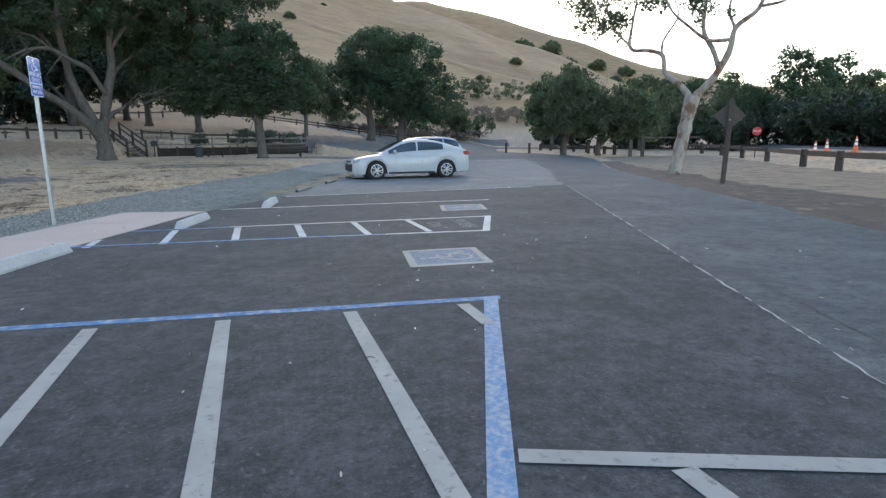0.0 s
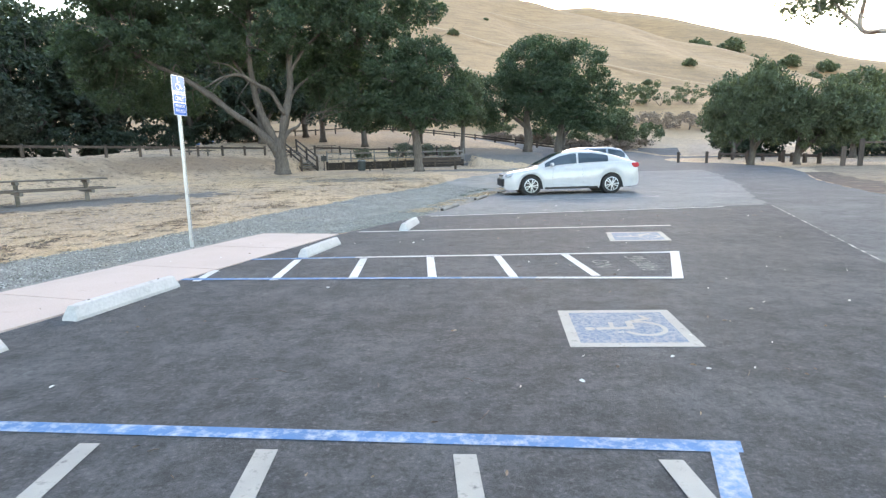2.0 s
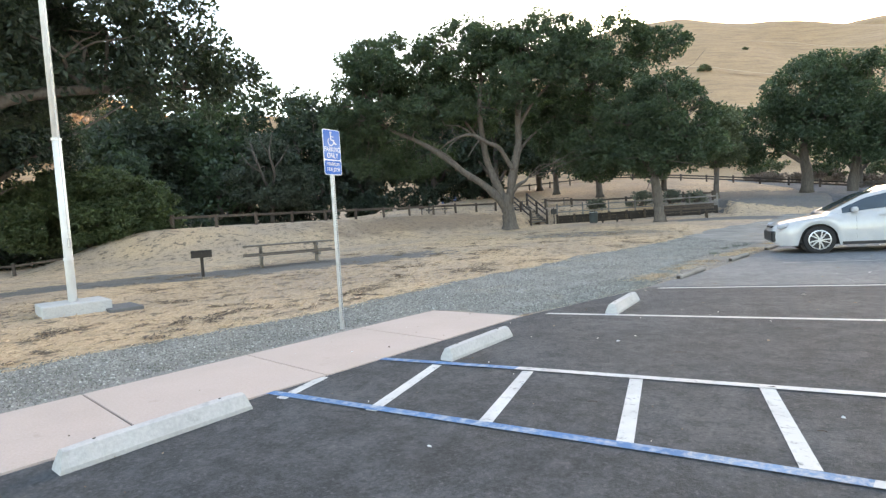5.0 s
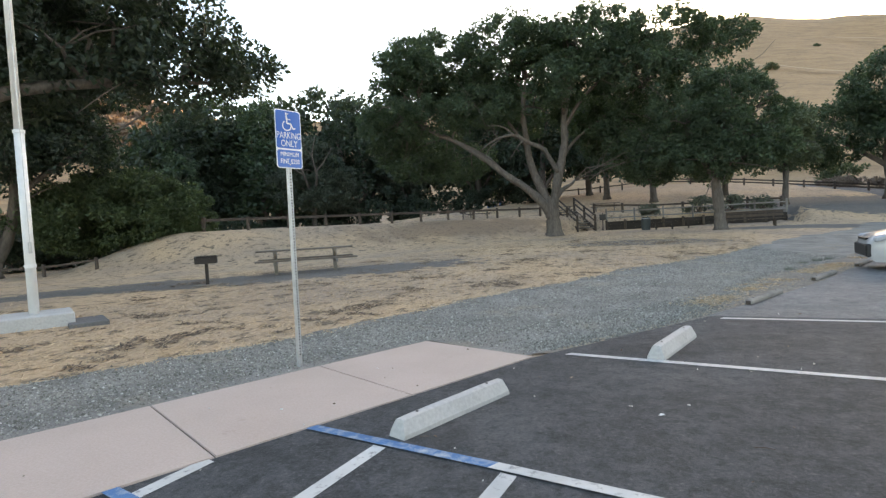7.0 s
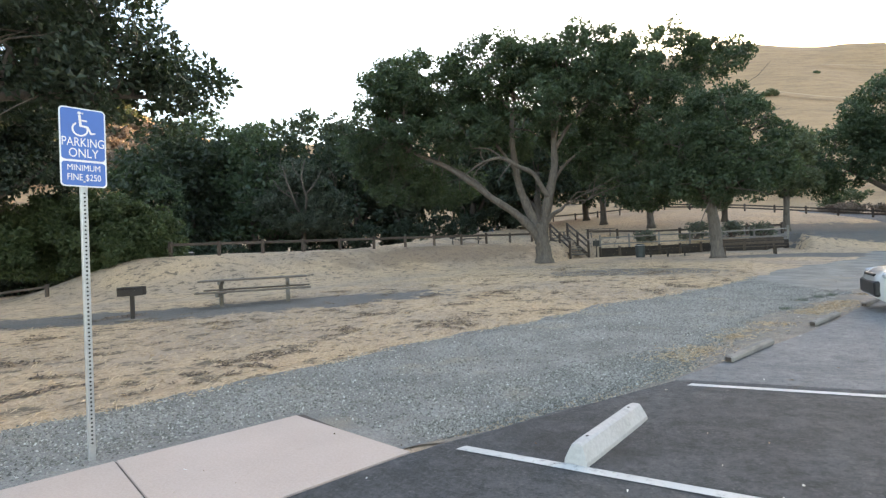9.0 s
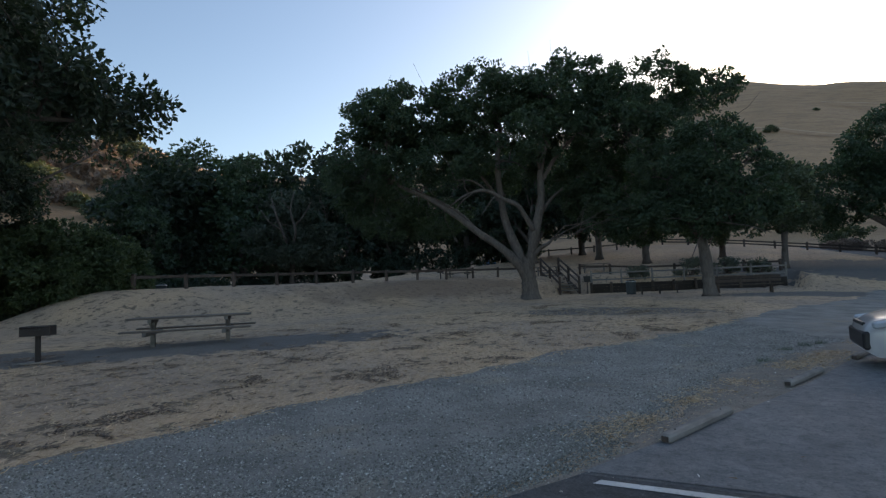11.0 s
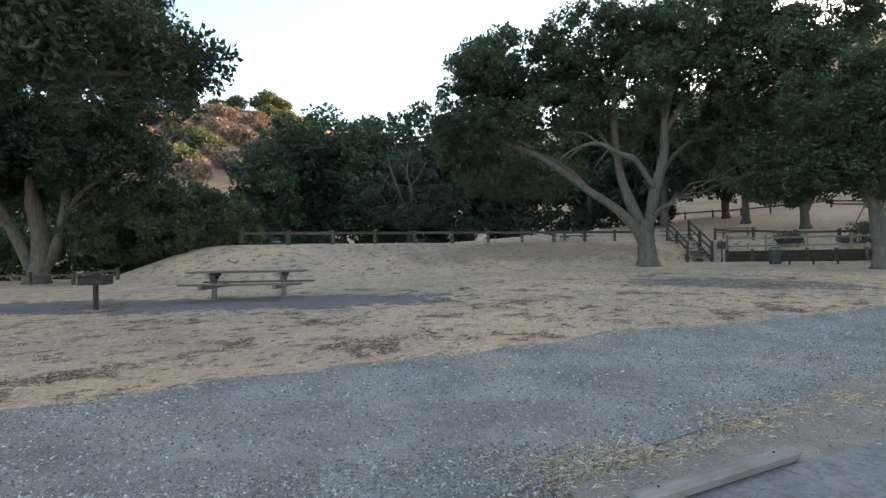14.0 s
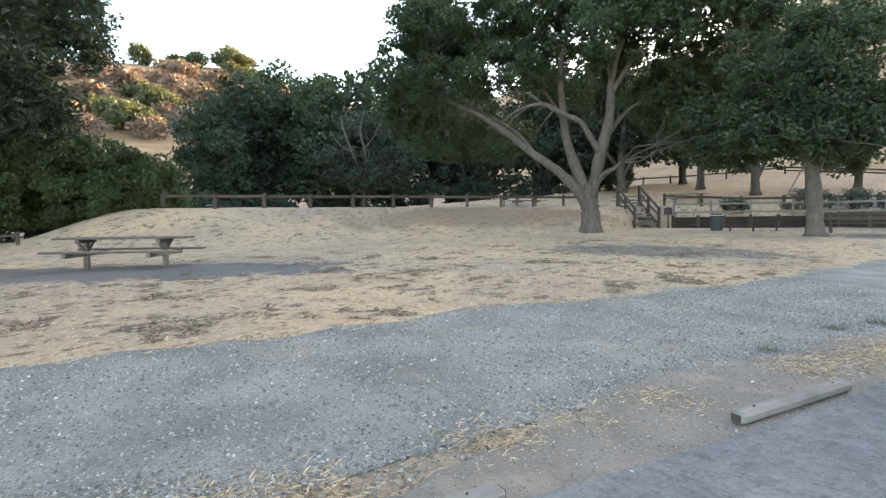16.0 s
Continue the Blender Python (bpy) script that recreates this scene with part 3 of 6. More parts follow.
for x0, y0, x1, y1 in ((-2.12, 4.38, -2.10, 2.0), (-1.215, 4.24, -1.18, 1.6), (-0.33, 4.11, -0.295, 1.0), (0.585, 3.99, 0.60, 0.5), (1.475, 3.87, 1.475, 3.36)):
    line_mesh("hatch_stripe", [((x0, y0), (x1, y1), 0.105)], M_GREYLINE, "faded grey-white hatch stripe on asphalt", U)
line_mesh("bay_line", [((0.93, 1.80), (3.2, 0.86), 0.10)], M_GREYLINE, "faded white line across the asphalt")
line_mesh("hatch_stripe", [((1.50, 1.50), (1.52, 0.5), 0.11)], M_GREYLINE, "faded grey-white hatch stripe on asphalt", U)
line_mesh("bay_line", [((-2.42, 7.98), (0.85, 7.56), 0.085)], M_BLUE, "blue end of the access aisle line")
# The paler blue here paints in the sheen that whitens the line.
line_mesh("bay_line", [((0.85, 7.56), (1.65, 7.44), 0.085)], M_BLUEBAR, "blue stretch of the access aisle line, sheen painted in as paler blue")
line_mesh("bay_line", [((1.65, 7.44), (3.16, 7.21), 0.085)], M_WHITE, "white line of the hatched access aisle")
line_mesh("bay_line", [((-1.94, 9.13), (-0.5, 9.03), 0.085)], M_BLUE, "blue end of the access aisle line")
line_mesh("bay_line", [((-0.5, 9.03), (3.83, 8.66), 0.085)], M_WHITE, "white line of the hatched access aisle")
line_mesh("bay_line", [((3.10, 7.17), (3.80, 8.72), 0.11)], M_WHITE, "white end line of the hatched access aisle", U)
for k in range(6):
    x = -2.18 + 0.9 * k
    line_mesh("hatch_stripe", [((x, 7.86 - 0.083 * k), (x, 9.09 - 0.065 * k if k else 8.47), 0.10)], M_WHITE, "white hatch stripe of the access aisle", U)
line_mesh("bay_line", [((-0.78, 11.68), (4.95, 11.28), 0.09)], M_WHITE, "white parking bay line on dark asphalt")
line_mesh("bay_line", [((0.6, 14.02), (7.6, 14.22), 0.09)], M_WHITE, "white parking bay line at the edge of the dark asphalt")
line_mesh("bay_line", [((3.0, 17.6), (7.6, 17.7), 0.09)], M_GREYLINE, "faint white parking bay line on old asphalt")


def crumbling_seam(a, b):
    """Broken pale grit along the joint of the two asphalts."""
    a, b = np.array(a), np.array(b)
    d = (b - a) / np.linalg.norm(b - a)
    n, L, g, bm, q = np.array((-d[1], d[0])), np.linalg.norm(b - a), np.random.default_rng(77), bmesh.new(), 0.0
    while q < L - 0.4:
        run = g.uniform(0.08, 0.55)
        side = [(q + run * k / 4, g.normal() * 0.004) for k in range(5)]
        wide = [g.uniform(0.004, 0.017) * (1 if 0 < k < 4 else 0.3) for k in range(5)]
        pts = [a + d * u + n * (v + w) for (u, v), w in zip(side, wide)] + [a + d * u + n * (v - w) for (u, v), w in list(zip(side, wide))[::-1]]
        flat(pts, PZ, bm)
        q += run + g.uniform(0.0, 0.22)
    return tagged(part("asphalt_seam", bm, M_CRACK), "pale crumbling seam between the two asphalts", "road marking", "bay markings", "structure")


crumbling_seam((3.05, 1.75), (8.9, 14.45))


def wheelchair(bm, s, z, flat_z=True):
    """The wheelchair sign as flat strokes, s high, centred on the origin."""
    def q(p):
        return (p[0] * s, p[1] * s)

    def arc(cx, cy, r, a0, a1, w, n=14):
        for i in range(n):
            t0, t1 = radians(a0 + (a1 - a0) * i / n), radians(a0 + (a1 - a0) * (i + 1) / n)
            flat([q((cx + (r + k) * math.cos(t), cy + (r + k) * math.sin(t))) for t, k in ((t0, w / 2), (t1, w / 2), (t1, -w / 2), (t0, -w / 2))], z, bm)
    arc(-0.08, -0.20, 0.24, 120, 395, 0.06)
    arc(-0.09, 0.40, 0.03, 0, 360, 0.06, 10)
    stripe(q((-0.09, 0.33)), q((-0.06, -0.10)), 0.085 * s, z, bm)
    stripe(q((-0.08, 0.14)), q((0.15, 0.12)), 0.055 * s, z + 0.0006, bm)
    stripe(q((-0.08, -0.07)), q((0.18, -0.10)), 0.075 * s, z + 0.0012, bm)
    stripe(q((0.15, -0.08)), q((0.28, -0.36)), 0.07 * s, z + 0.0018, bm)
    stripe(q((0.26, -0.35)), q((0.40, -0.30)), 0.06 * s, z + 0.0024, bm)
    return bm


def bay_symbol(corner, w, h, skew):
    c = np.array(corner)
    u, v = U * w, skew * h
    ob = empty("bay_symbol", pose(0, 0, 0), "worn blue and white wheelchair symbol painted on asphalt", "road marking", "bay symbols", "structure")
    part("border", flat([c, c + u, c + u + v, c + v], PZ), M_GREYLINE, ob)
    k = 0.09
    part("field", flat([c + u * k + v * k, c + u * (1 - k) + v * k, c + u * (1 - k) + v * (1 - k), c + u * k + v * (1 - k)], PZ + 0.002), M_BLUEWORN, ob, "faded blue field")
    mid = c + u / 2 + v / 2
    bm = wheelchair(bmesh.new(), 0.74 * h, PZ + 0.004)
    bmesh.ops.rotate(bm, verts=bm.verts, cent=(0, 0, 0), matrix=Matrix.Rotation(radians(84), 3, "Z"))
    bmesh.ops.translate(bm, verts=bm.verts, vec=(mid[0], mid[1], 0))
    part("wheelchair_sign", bm, M_GREYLINE, ob, "faded white wheelchair figure")


bay_symbol((1.43, 5.29), 0.92, 0.90, np.array((0.15, 0.988)))
bay_symbol((3.28, 9.72), 0.92, 0.98, np.array((0.26, 0.965)))
for text, x, y, size in (("NO", 2.62, 8.08, 0.30), ("PARKING", 3.10, 8.05, 0.34)):
    ob = letters(text, size, M_GHOST, None, pose(x, y, PZ + 0.001, 0, 0, 84) @ Matrix.Diagonal((0.62 if len(text) > 2 else 1.0, 1, 1, 1)), "pavement_lettering")
    tagged(ob, "faint worn white NO PARKING lettering on asphalt", "road marking", "", "structure")

# ---- pink concrete walk, in slabs ----
walk_thing = empty("pavement", pose(0, 0, 0), "pinkish concrete walk with tooled joints", "pavement", "", "structure")
for k in range(-11, 3):
    q0, q1 = 1.58 * k + 0.0045, 1.58 * (k + 1) - 0.0045
    f0, f1 = KERB + KDIR * q0, KERB + KDIR * q1
    if k == 1:
        f1 = np.array((-1.08, 11.47))
    b0, b1 = f0 + np.array((-1.45, 0.52)), f1 + np.array((-1.45, 0.52))
    if k == 1:
        b1 = np.array((-2.56, 11.86))
    if k == 2:
        continue
    bm = flat([f0, f1, b1, b0], -0.02)
    r = bmesh.ops.extrude_face_region(bm, geom=bm.faces[:])
    bmesh.ops.translate(bm, verts=[v for v in r["geom"] if isinstance(v, bmesh.types.BMVert)], vec=(0, 0, 0.034))
    bmesh.ops.recalc_face_normals(bm, faces=bm.faces)
    bmesh.ops.bevel(bm, geom=[e for e in bm.edges if all(v.co.z > 0.01 for v in e.verts)], offset=0.005, segments=2, affect="EDGES")
    part("slab", bm, M_WALK, walk_thing)
f0, f1 = KERB + KDIR * -17.3, KERB + KDIR * 3.1
part("joint_bed", flat([f0, f1, f1 + np.array((-1.44, 0.5)), f0 + np.array((-1.44, 0.5))], 0.008), M_JOINT, walk_thing, "dark joint filling")

# ---- wheel stops ----


def wheel_stop(x, y, yaw, length, width=0.17, height=0.135):
    ob = empty("wheel_stop", pose(x, y, 0.005, 0, 0, yaw), "pale grey concrete wheel stop on the asphalt", "wheel stop", "concrete wheel stops")
    bm = bmesh.new()
    prof = [(-width / 2, 0), (-width / 2, 0.03), (-width * 0.24, height * 0.94), (-width * 0.12, height), (width * 0.12, height), (width * 0.24, height * 0.94), (width / 2, 0.03), (width / 2, 0)]
    rings = []
    for k in np.linspace(-0.5, 0.5, 9):
        inset = 0.03 if abs(k) > 0.49 else 0.0
        rings.append([bm.verts.new((px * (1 - inset * 2), k * length * (1 - (0.55 * pz / length if inset else 0.0)), pz * (1 - inset) + 0.002 * noise.noise((k * 9, px * 9, x)))) for px, pz in prof])
    for a, b in zip(rings, rings[1:]):
        for i in range(len(prof)):
            j = (i + 1) % len(prof)
            bm.faces.new((a[i], a[j], b[j], b[i]))
    bm.faces.new(rings[0][::-1])
    bm.faces.new(rings[-1])
    bmesh.ops.recalc_face_normals(bm, faces=bm.faces)
    part("block", bm, M_STOP, ob)
    for k in (-0.33, 0.33):
        part("anchor_pin", cylinder(0.010, 0.008, (0, k * length, height), 10), M_IRON, ob, "rusty steel anchor pin")


wheel_stop(-2.92, 5.10, -16, 1.28)
wheel_stop(-2.50, 7.02, -16, 1.28)
wheel_stop(-1.10, 9.74, -15, 1.16, 0.155, 0.125)
wheel_stop(0.18, 12.24, -11, 1.16)


def timber_stop(x, y, yaw, length):
    z = at(x, y) + 0.02
    ob = empty("timber_wheel_stop", pose(x, y, z, 0, 0, yaw), "weathered grey timber wheel stop at the asphalt edge", "wheel stop", "timber wheel stops")
    part("timber", box(0.11, length, 0.085, (0, 0, 0.040), None, 0.024), M_LOG, ob)
    for k in (-0.5, 0.5):
        part("end_grain", box(0.066, 0.004, 0.050, (0, k * length, 0.040), None, 0.001), M_TIMBER, ob, "dark end grain")
    for k in (-0.36, 0.36):
        part("spike", cylinder(0.007, 0.008, (0, k * length, 0.088), 8), M_IRON, ob, "rusty spike head")


timber_stop(1.18, 15.86, -20, 1.42)
timber_stop(2.33, 18.92, -21, 1.38)
timber_stop(3.45, 21.7, -20, 1.5)

# ---- wooden fences ----


def rail_fence(name, line, spacing, post_h, rails, label, group, mat, post=0.16, rail=(0.07, 0.14), skip=()):
    """Posts along a line with rails between them; rails: heights of the rails' middles."""
    ob = empty(name, pose(0, 0, 0), label, "fence", group)
    p = np.array(line, float)
    seg = np.linalg.norm(np.diff(p, axis=0), axis=1)
    tops = []
    for i, L in enumerate(seg):
        n = max(1, round(L / spacing))
        for k in range(n + (i == len(seg) - 1)):
            tops.append(p[i] + (p[i + 1] - p[i]) * k / n)
    rnd = random.Random(len(tops))
    for x, y in tops:
        z = at(x, y)
        h = post_h + rnd.uniform(-0.03, 0.03)
        part("post", box(post, post, h + 0.3, (0, 0, h / 2 - 0.15), None, 0.018), mat, ob, m=pose(x, y, z, rnd.uniform(-1.5, 1.5), rnd.uniform(-1.5, 1.5), rnd.uniform(0, 12) + 20))
    for a, b in zip(tops, tops[1:]):
        for h in rails:
            part("rail", beam((a[0], a[1], at(*a) + h), (b[0], b[1], at(*b) + h + rnd.uniform(-0.015, 0.015)), rail[0], rail[1], 0.012), mat, ob)
    return ob


rail_fence("post_and_rail_fence", ((-23.4, 25.1), (-12.4, 47.4)), 2.22, 0.74, (0.58,), "low dark brown post and rail fence along the bank top", "park fences", M_TIMBER)
rail_fence("post_and_rail_fence", ((-23.4, 25.1), (-25.6, 24.3)), 2.2, 0.62, (0.48,), "short brown rail fence beside the shrub", "park fences", M_TIMBER)
rail_fence("post_and_rail_fence", ((-30.5, 14.8), (-23.4, 19.6)), 2.2, 0.55, (0.42,), "low brown rail fence before the trees", "park fences", M_TIMBER, 0.12, (0.05, 0.09))
rail_fence("post_and_rail_fence", ((-9.0, 51.0), (4.2, 53.2)), 2.2, 0.80, (0.62,), "dark brown post and rail fence above the stage", "park fences", M_TIMBER)
rail_fence("post_and_rail_fence", ((-6, 78), (8, 76), (18, 70), (26, 78)), 2.6, 0.85, (0.65, 0.35), "brown rail fence along the far trail", "park fences", M_TIMBER)
rail_fence("post_and_rail_fence", ((-30, 66), (-6, 78)), 2.6, 0.85, (0.65,), "brown rail fence along the far trail", "park fences", M_TIMBER)
GUARD = ((18.5, 7.0), (21.2, 12.8), (23.1, 16.2), (25.7, 19.8), (29.4, 25), (32.2, 29.4), (35.1, 34), (37.4, 38.4), (38.7, 42.5))
rail_fence("wooden_guard_rail", GUARD, 4.6, 0.86, (0.70,), "heavy dark timber guard rail along the park road", "guard rails", M_TIMBER, 0.26, (0.12, 0.24))
rail_fence("wooden_guard_rail", ((29.5, 40.2), (31.2, 47), (31.5, 57)), 2.6, 0.75, (0.55,), "dark timber guard rail beside the trees", "guard rails", M_TIMBER, 0.24, (0.12, 0.2))
for x, y in ((24.0, 50.5), (25.2, 47.8), (27.4, 45.5), (29.4, 44.0)):
    ob = empty("bollard", pose(x, y, at(x, y)), "short dark timber bollard on the verge", "bollard", "timber bollards")
    part("post", box(0.2, 0.2, 1.2, (0, 0, 0.4), None, 0.03), M_TIMBER, ob)

# swing gate beside the trees
gate = empty("swing_gate", pose(27.6, 35.6, at(27.6, 35.6), 0, 0, -30), "dark timber gate posts with a long swing bar", "gate")
part("gate_post", box(0.26, 0.26, 1.5, (0, 0, 0.5)), M_TIMBER, gate)
part("gate_post", box(0.26, 0.26, 1.9, (0.9, 0, 0.75)), M_TIMBER, gate)
part("bar", box(4.2, 0.1, 0.12, (2.9, 0, 1.45)), M_TIMBER, gate)
part("bar_post", box(0.24, 0.24, 1.3, (3.4, 0, 0.3)), M_TIMBER, gate)

# ---- stairs, stage wall and rails ----
stair = empty("stairs", pose(0, 0, 0), "dark timber stairs with sloping handrails up the bank", "stairs")
SB, ST = Vector((-8.75, 47.1, 0.62)), Vector((-11.0, 49.9, 2.12))
along = (ST - SB).to_2d().normalized()
side = Vector((along.y, -along.x))
steps = 8
for k in range(steps):
    t = (k + 0.5) / steps
    c = SB.lerp(ST, t)
    part("tread", box(0.36, 1.3, 0.10, (c.x, c.y, c.z + 0.05), Matrix.Rotation(math.atan2(along.y, along.x), 4, "Z"), 0.01), M_GREYWOOD, stair)
for s in (-0.72, 0.72):
    o = Vector((side.x * s, side.y * s, 0))
    part("stringer", beam(SB + o, ST + o, 0.08, 0.28), M_TIMBER, stair)
    for t in (0.0, 0.5, 1.0):
        c = SB.lerp(ST, t) + o
        part("newel_post", box(0.15, 0.15, 1.5, (c.x, c.y, c.z + 0.38), None, 0.015), M_TIMBER, stair)
    for h in (1.05, 0.62):
        part("handrail", beam(SB + o + Vector((0, 0, h)), ST + o + Vector((0, 0, h)), 0.07, 0.13), M_TIMBER, stair)

W0, W1 = np.array((-7.4, 47.7)), np.array((4.3, 50.2))
wall = empty("retaining_wall", pose(0, 0, 0), "dark timber-board retaining wall of the small stage", "retaining wall")
wall_n = 9
for k in range(wall_n):
    a, b = W0 + (W1 - W0) * k / wall_n, W0 + (W1 - W0) * (k + 1) / wall_n
    zb = at(*a)
    for j in range(3):
        part("board", beam((*a, zb + 0.11 + 0.217 * j), (*b, zb + 0.11 + 0.217 * j), 0.08 + 0.012 * (j % 2), 0.215), M_DARKBOARD, wall)
    part("pile", box(0.16, 0.16, 1.0, (a[0] + 0.03, a[1] - 0.1, zb + 0.25), None, 0.015), M_TIMBER, wall)
ob = empty("rail_fence", pose(0, 0, 0), "pale weathered two-rail fence on the stage wall", "fence", "park fences")
pts = [W0 + (W1 - W0) * k / 6 + np.array((0, 0.12)) for k in range(7)]
for a in pts:
    part("post", box(0.11, 0.11, 1.10, (a[0], a[1], at(*W0) + 1.05), None, 0.012), M_PALEWOOD, ob)
for a, b in zip(pts, pts[1:]):
    for h in (0.94, 1.40):
        part("rail", beam((*a, at(*W0) + h), (*b, at(*W0) + h), 0.05, 0.09), M_PALEWOOD, ob)
# small board at the stage
ob = empty("notice_board", pose(-7.6, 47.4, 1.50, 0, 0, 12), "small dark notice plate on the rail", "sign")
part("plate", box(0.46, 0.05, 0.42), M_BLACKPLASTIC, ob)
part("post", box(0.08, 0.06, 1.4, (0, 0.06, -0.4)), M_TIMBER, ob)


def bench(x, y, yaw, length, label, group="park benches"):
    ob = empty("bench", pose(x, y, at(x, y), 0, 0, yaw), label, "bench", group)
    for i in range(3):
        part("seat_board", box(length, 0.12, 0.045, (0, -0.14 + 0.14 * i, 0.45)), M_TIMBER, ob)
    for i in range(2):
        part("back_board", box(length, 0.045, 0.15, (0, 0.27 + 0.02 * i, 0.66 + 0.19 * i)), M_TIMBER, ob)
    for s in (-0.36, 0.36):
        part("leg", box(0.09, 0.09, 0.62, (s * length, 0, 0.18)), M_TIMBER, ob)
        part("back_post", box(0.09, 0.06, 0.95, (s * length, 0.33, 0.47)), M_TIMBER, ob)
    return ob


bench(1.9, 43.4, 12, 3.6, "long brown plank bench behind the oak trunk")


def low_bench(x, y, yaw, length):
    ob = empty("bench", pose(x, y, at(x, y), 0, 0, yaw), "low dark backless bench beside the trash can", "bench", "park benches")
    for i in range(3):
        part("seat_board", box(length, 0.12, 0.05, (0, -0.14 + 0.14 * i, 0.45)), M_DARKBOARD, ob)
    for s in (-0.38, 0.38):
        part("leg", box(0.08, 0.36, 0.62, (s * length, 0, 0.12)), M_DARKBOARD, ob)


low_bench(-3.0, 43.9, 12, 1.3)


def trash_can(x, y):
    ob = empty("trash_can", pose(x, y, at(x, y)), "grey-green ribbed trash can with a domed lid", "trash can")
    bm = cylinder(0.27, 0.75, (0, 0, 0.4), 20, r2=0.30)
    part("barrel", bm, M_CAN, ob, shade=False)
    for h in (0.2, 0.45, 0.7):
        part("hoop", cylinder(0.305, 0.03, (0, 0, h), 20), M_CAN, ob)
    part("lid", cylinder(0.32, 0.1, (0, 0, 0.83), 20, r2=0.2), M_CAN, ob)
    part("lid_ring", cylinder(0.325, 0.03, (0, 0, 0.79), 20), M_GALV, ob, "pale grey ring")


trash_can(-4.1, 43.8)
trash_can(-29.0, 30.2)

# ---- picnic things ----


def picnic_table(x, y, yaw, length, label, top=M_TABLE):
    ob = empty("picnic_table", pose(x, y, at(x, y), 0, 0, yaw), label, "picnic table", "picnic tables")
    for i in range(5):
        part("table_board", box(length, 0.14, 0.045, (0, -0.30 + 0.15 * i, 0.74)), top, ob)
    for s in (-0.72, 0.72):
        for i in range(2):
            part("bench_board", box(length * 1.03, 0.13, 0.045, (0.04, s + (-0.07 + 0.14 * i), 0.44)), top, ob)
    for s in (-0.31, 0.31):
        part("pedestal", box(0.11, 0.11, 0.92, (s * length, 0, 0.26)), M_GREYWOOD, ob)
        part("bench_bearer", box(0.09, 1.72, 0.10, (s * length, 0, 0.365)), M_GREYWOOD, ob)
        part("top_bearer", box(0.09, 0.74, 0.09, (s * length, 0, 0.672)), M_GREYWOOD, ob)
        part("brace", beam((s * length, 0.3, 0.64), (s * length, 0.04, 0.42), 0.05, 0.07), M_GREYWOOD, ob)
        part("brace", beam((s * length, -0.3, 0.64), (s * length, -0.04, 0.42), 0.05, 0.07), M_GREYWOOD, ob)
    return ob


picnic_table(-11.2, 19.25, 43.5, 2.95, "long brown plank picnic table on dark mulch")
picnic_table(-18.6, 49.4, 10, 2.4, "dark picnic table beyond the fence")
picnic_table(-13.0, 55.5, 8, 2.6, "dark picnic table on the upper meadow")
picnic_table(-9.2, 56.6, 8, 2.6, "dark picnic table on the upper meadow")


def grill(x, y, yaw, s, label):
    ob = empty("pedestal_grill", pose(x, y, at(x, y), 0, 0, yaw), label, "grill", "park grills")
    part("post", box(0.085 * s, 0.085 * s, 0.95 * s, (0, 0, 0.22 * s)), M_IRON, ob, "rusty square steel post")
    bm = bmesh.new()
    for sx, sy, sz, c in ((0.52, 0.40, 0.02, (0, 0, 0.58)), (0.52, 0.015, 0.2, (0, 0.2, 0.67)), (0.52, 0.015, 0.16, (0, -0.2, 0.65)), (0.015, 0.4, 0.2, (0.26, 0, 0.67)), (0.015, 0.4, 0.2, (-0.26, 0, 0.67))):
        box(sx * s, sy * s, sz * s, tuple(v * s for v in c), None, 0.004, bm)
    part("fire_box", bm, M_IRON, ob)
    for k in range(9):
        part("grate_bar", cylinder(0.006, 0.40 * s, ((-0.22 + 0.055 * k) * s, 0, 0.755 * s), 6, "Y"), M_IRON, ob)
    part("handle", tube([(0.1 * s, -0.2 * s, 0.7 * s), (0.1 * s, -0.3 * s, 0.7 * s), (-0.1 * s, -0.3 * s, 0.7 * s), (-0.1 * s, -0.2 * s, 0.7 * s)], [0.008] * 4, 6), M_IRON, ob)
    bm = cylinder(0.34, 0.015, (0, 0, 0.02), 14)
    part("footing", bm, M_DIRT, ob, "pale worn earth footing")


grill(-11.55, 15.85, 48, 1.02, "rusty dark steel pedestal grill on bare ground")
grill(-19.0, 47.0, 20, 0.9, "dark steel grill beyond the fence")
grill(-1.57, 44.2, 20, 0.9, "dark steel grill before the stage wall")

# ---- flag pole ----
fx, fy = -9.44, 10.85
pole = empty("flag_pole", pose(fx, fy, at(fx, fy)), "tall white flag pole on a pale concrete base", "flag pole")
part("base", box(1.05, 1.05, 0.26, (0, 0, 0.08), pose(0, 0, 0, 0, 0, -24), 0.015), M_STOP, pole, "pale concrete base")
# Dark box for the shaded pad; the shade is in its colour.
part("pad", box(0.95, 0.55, 0.10, (0.62, 0.48, 0.0), pose(0, 0, 0, 0, 0, -24), 0.01), M_PAD, pole, "low pad beside the base, its shade put into the dark grey")
part("lower_tube", tube([(0, 0, 0.1), (0, 0, 3.2)], [0.075, 0.072], 20), M_POLE, pole, shade=True)
part("upper_tube", tube([(0, 0, 3.2), (0, 0, 9.6)], [0.062, 0.045], 20), M_POLE, pole, shade=True)
part("collar", cylinder(0.085, 0.05, (0, 0, 3.2), 20), M_POLE, pole)
part("collar", cylinder(0.085, 0.05, (0, 0, 1.0), 20), M_POLE, pole)
part("halyard", tube([(0.09, -0.02, 1.3), (0.10, -0.03, 5.0), (0.07, -0.02, 9.4)], [0.006] * 3, 6), M_GALV, pole, "thin grey halyard rope")
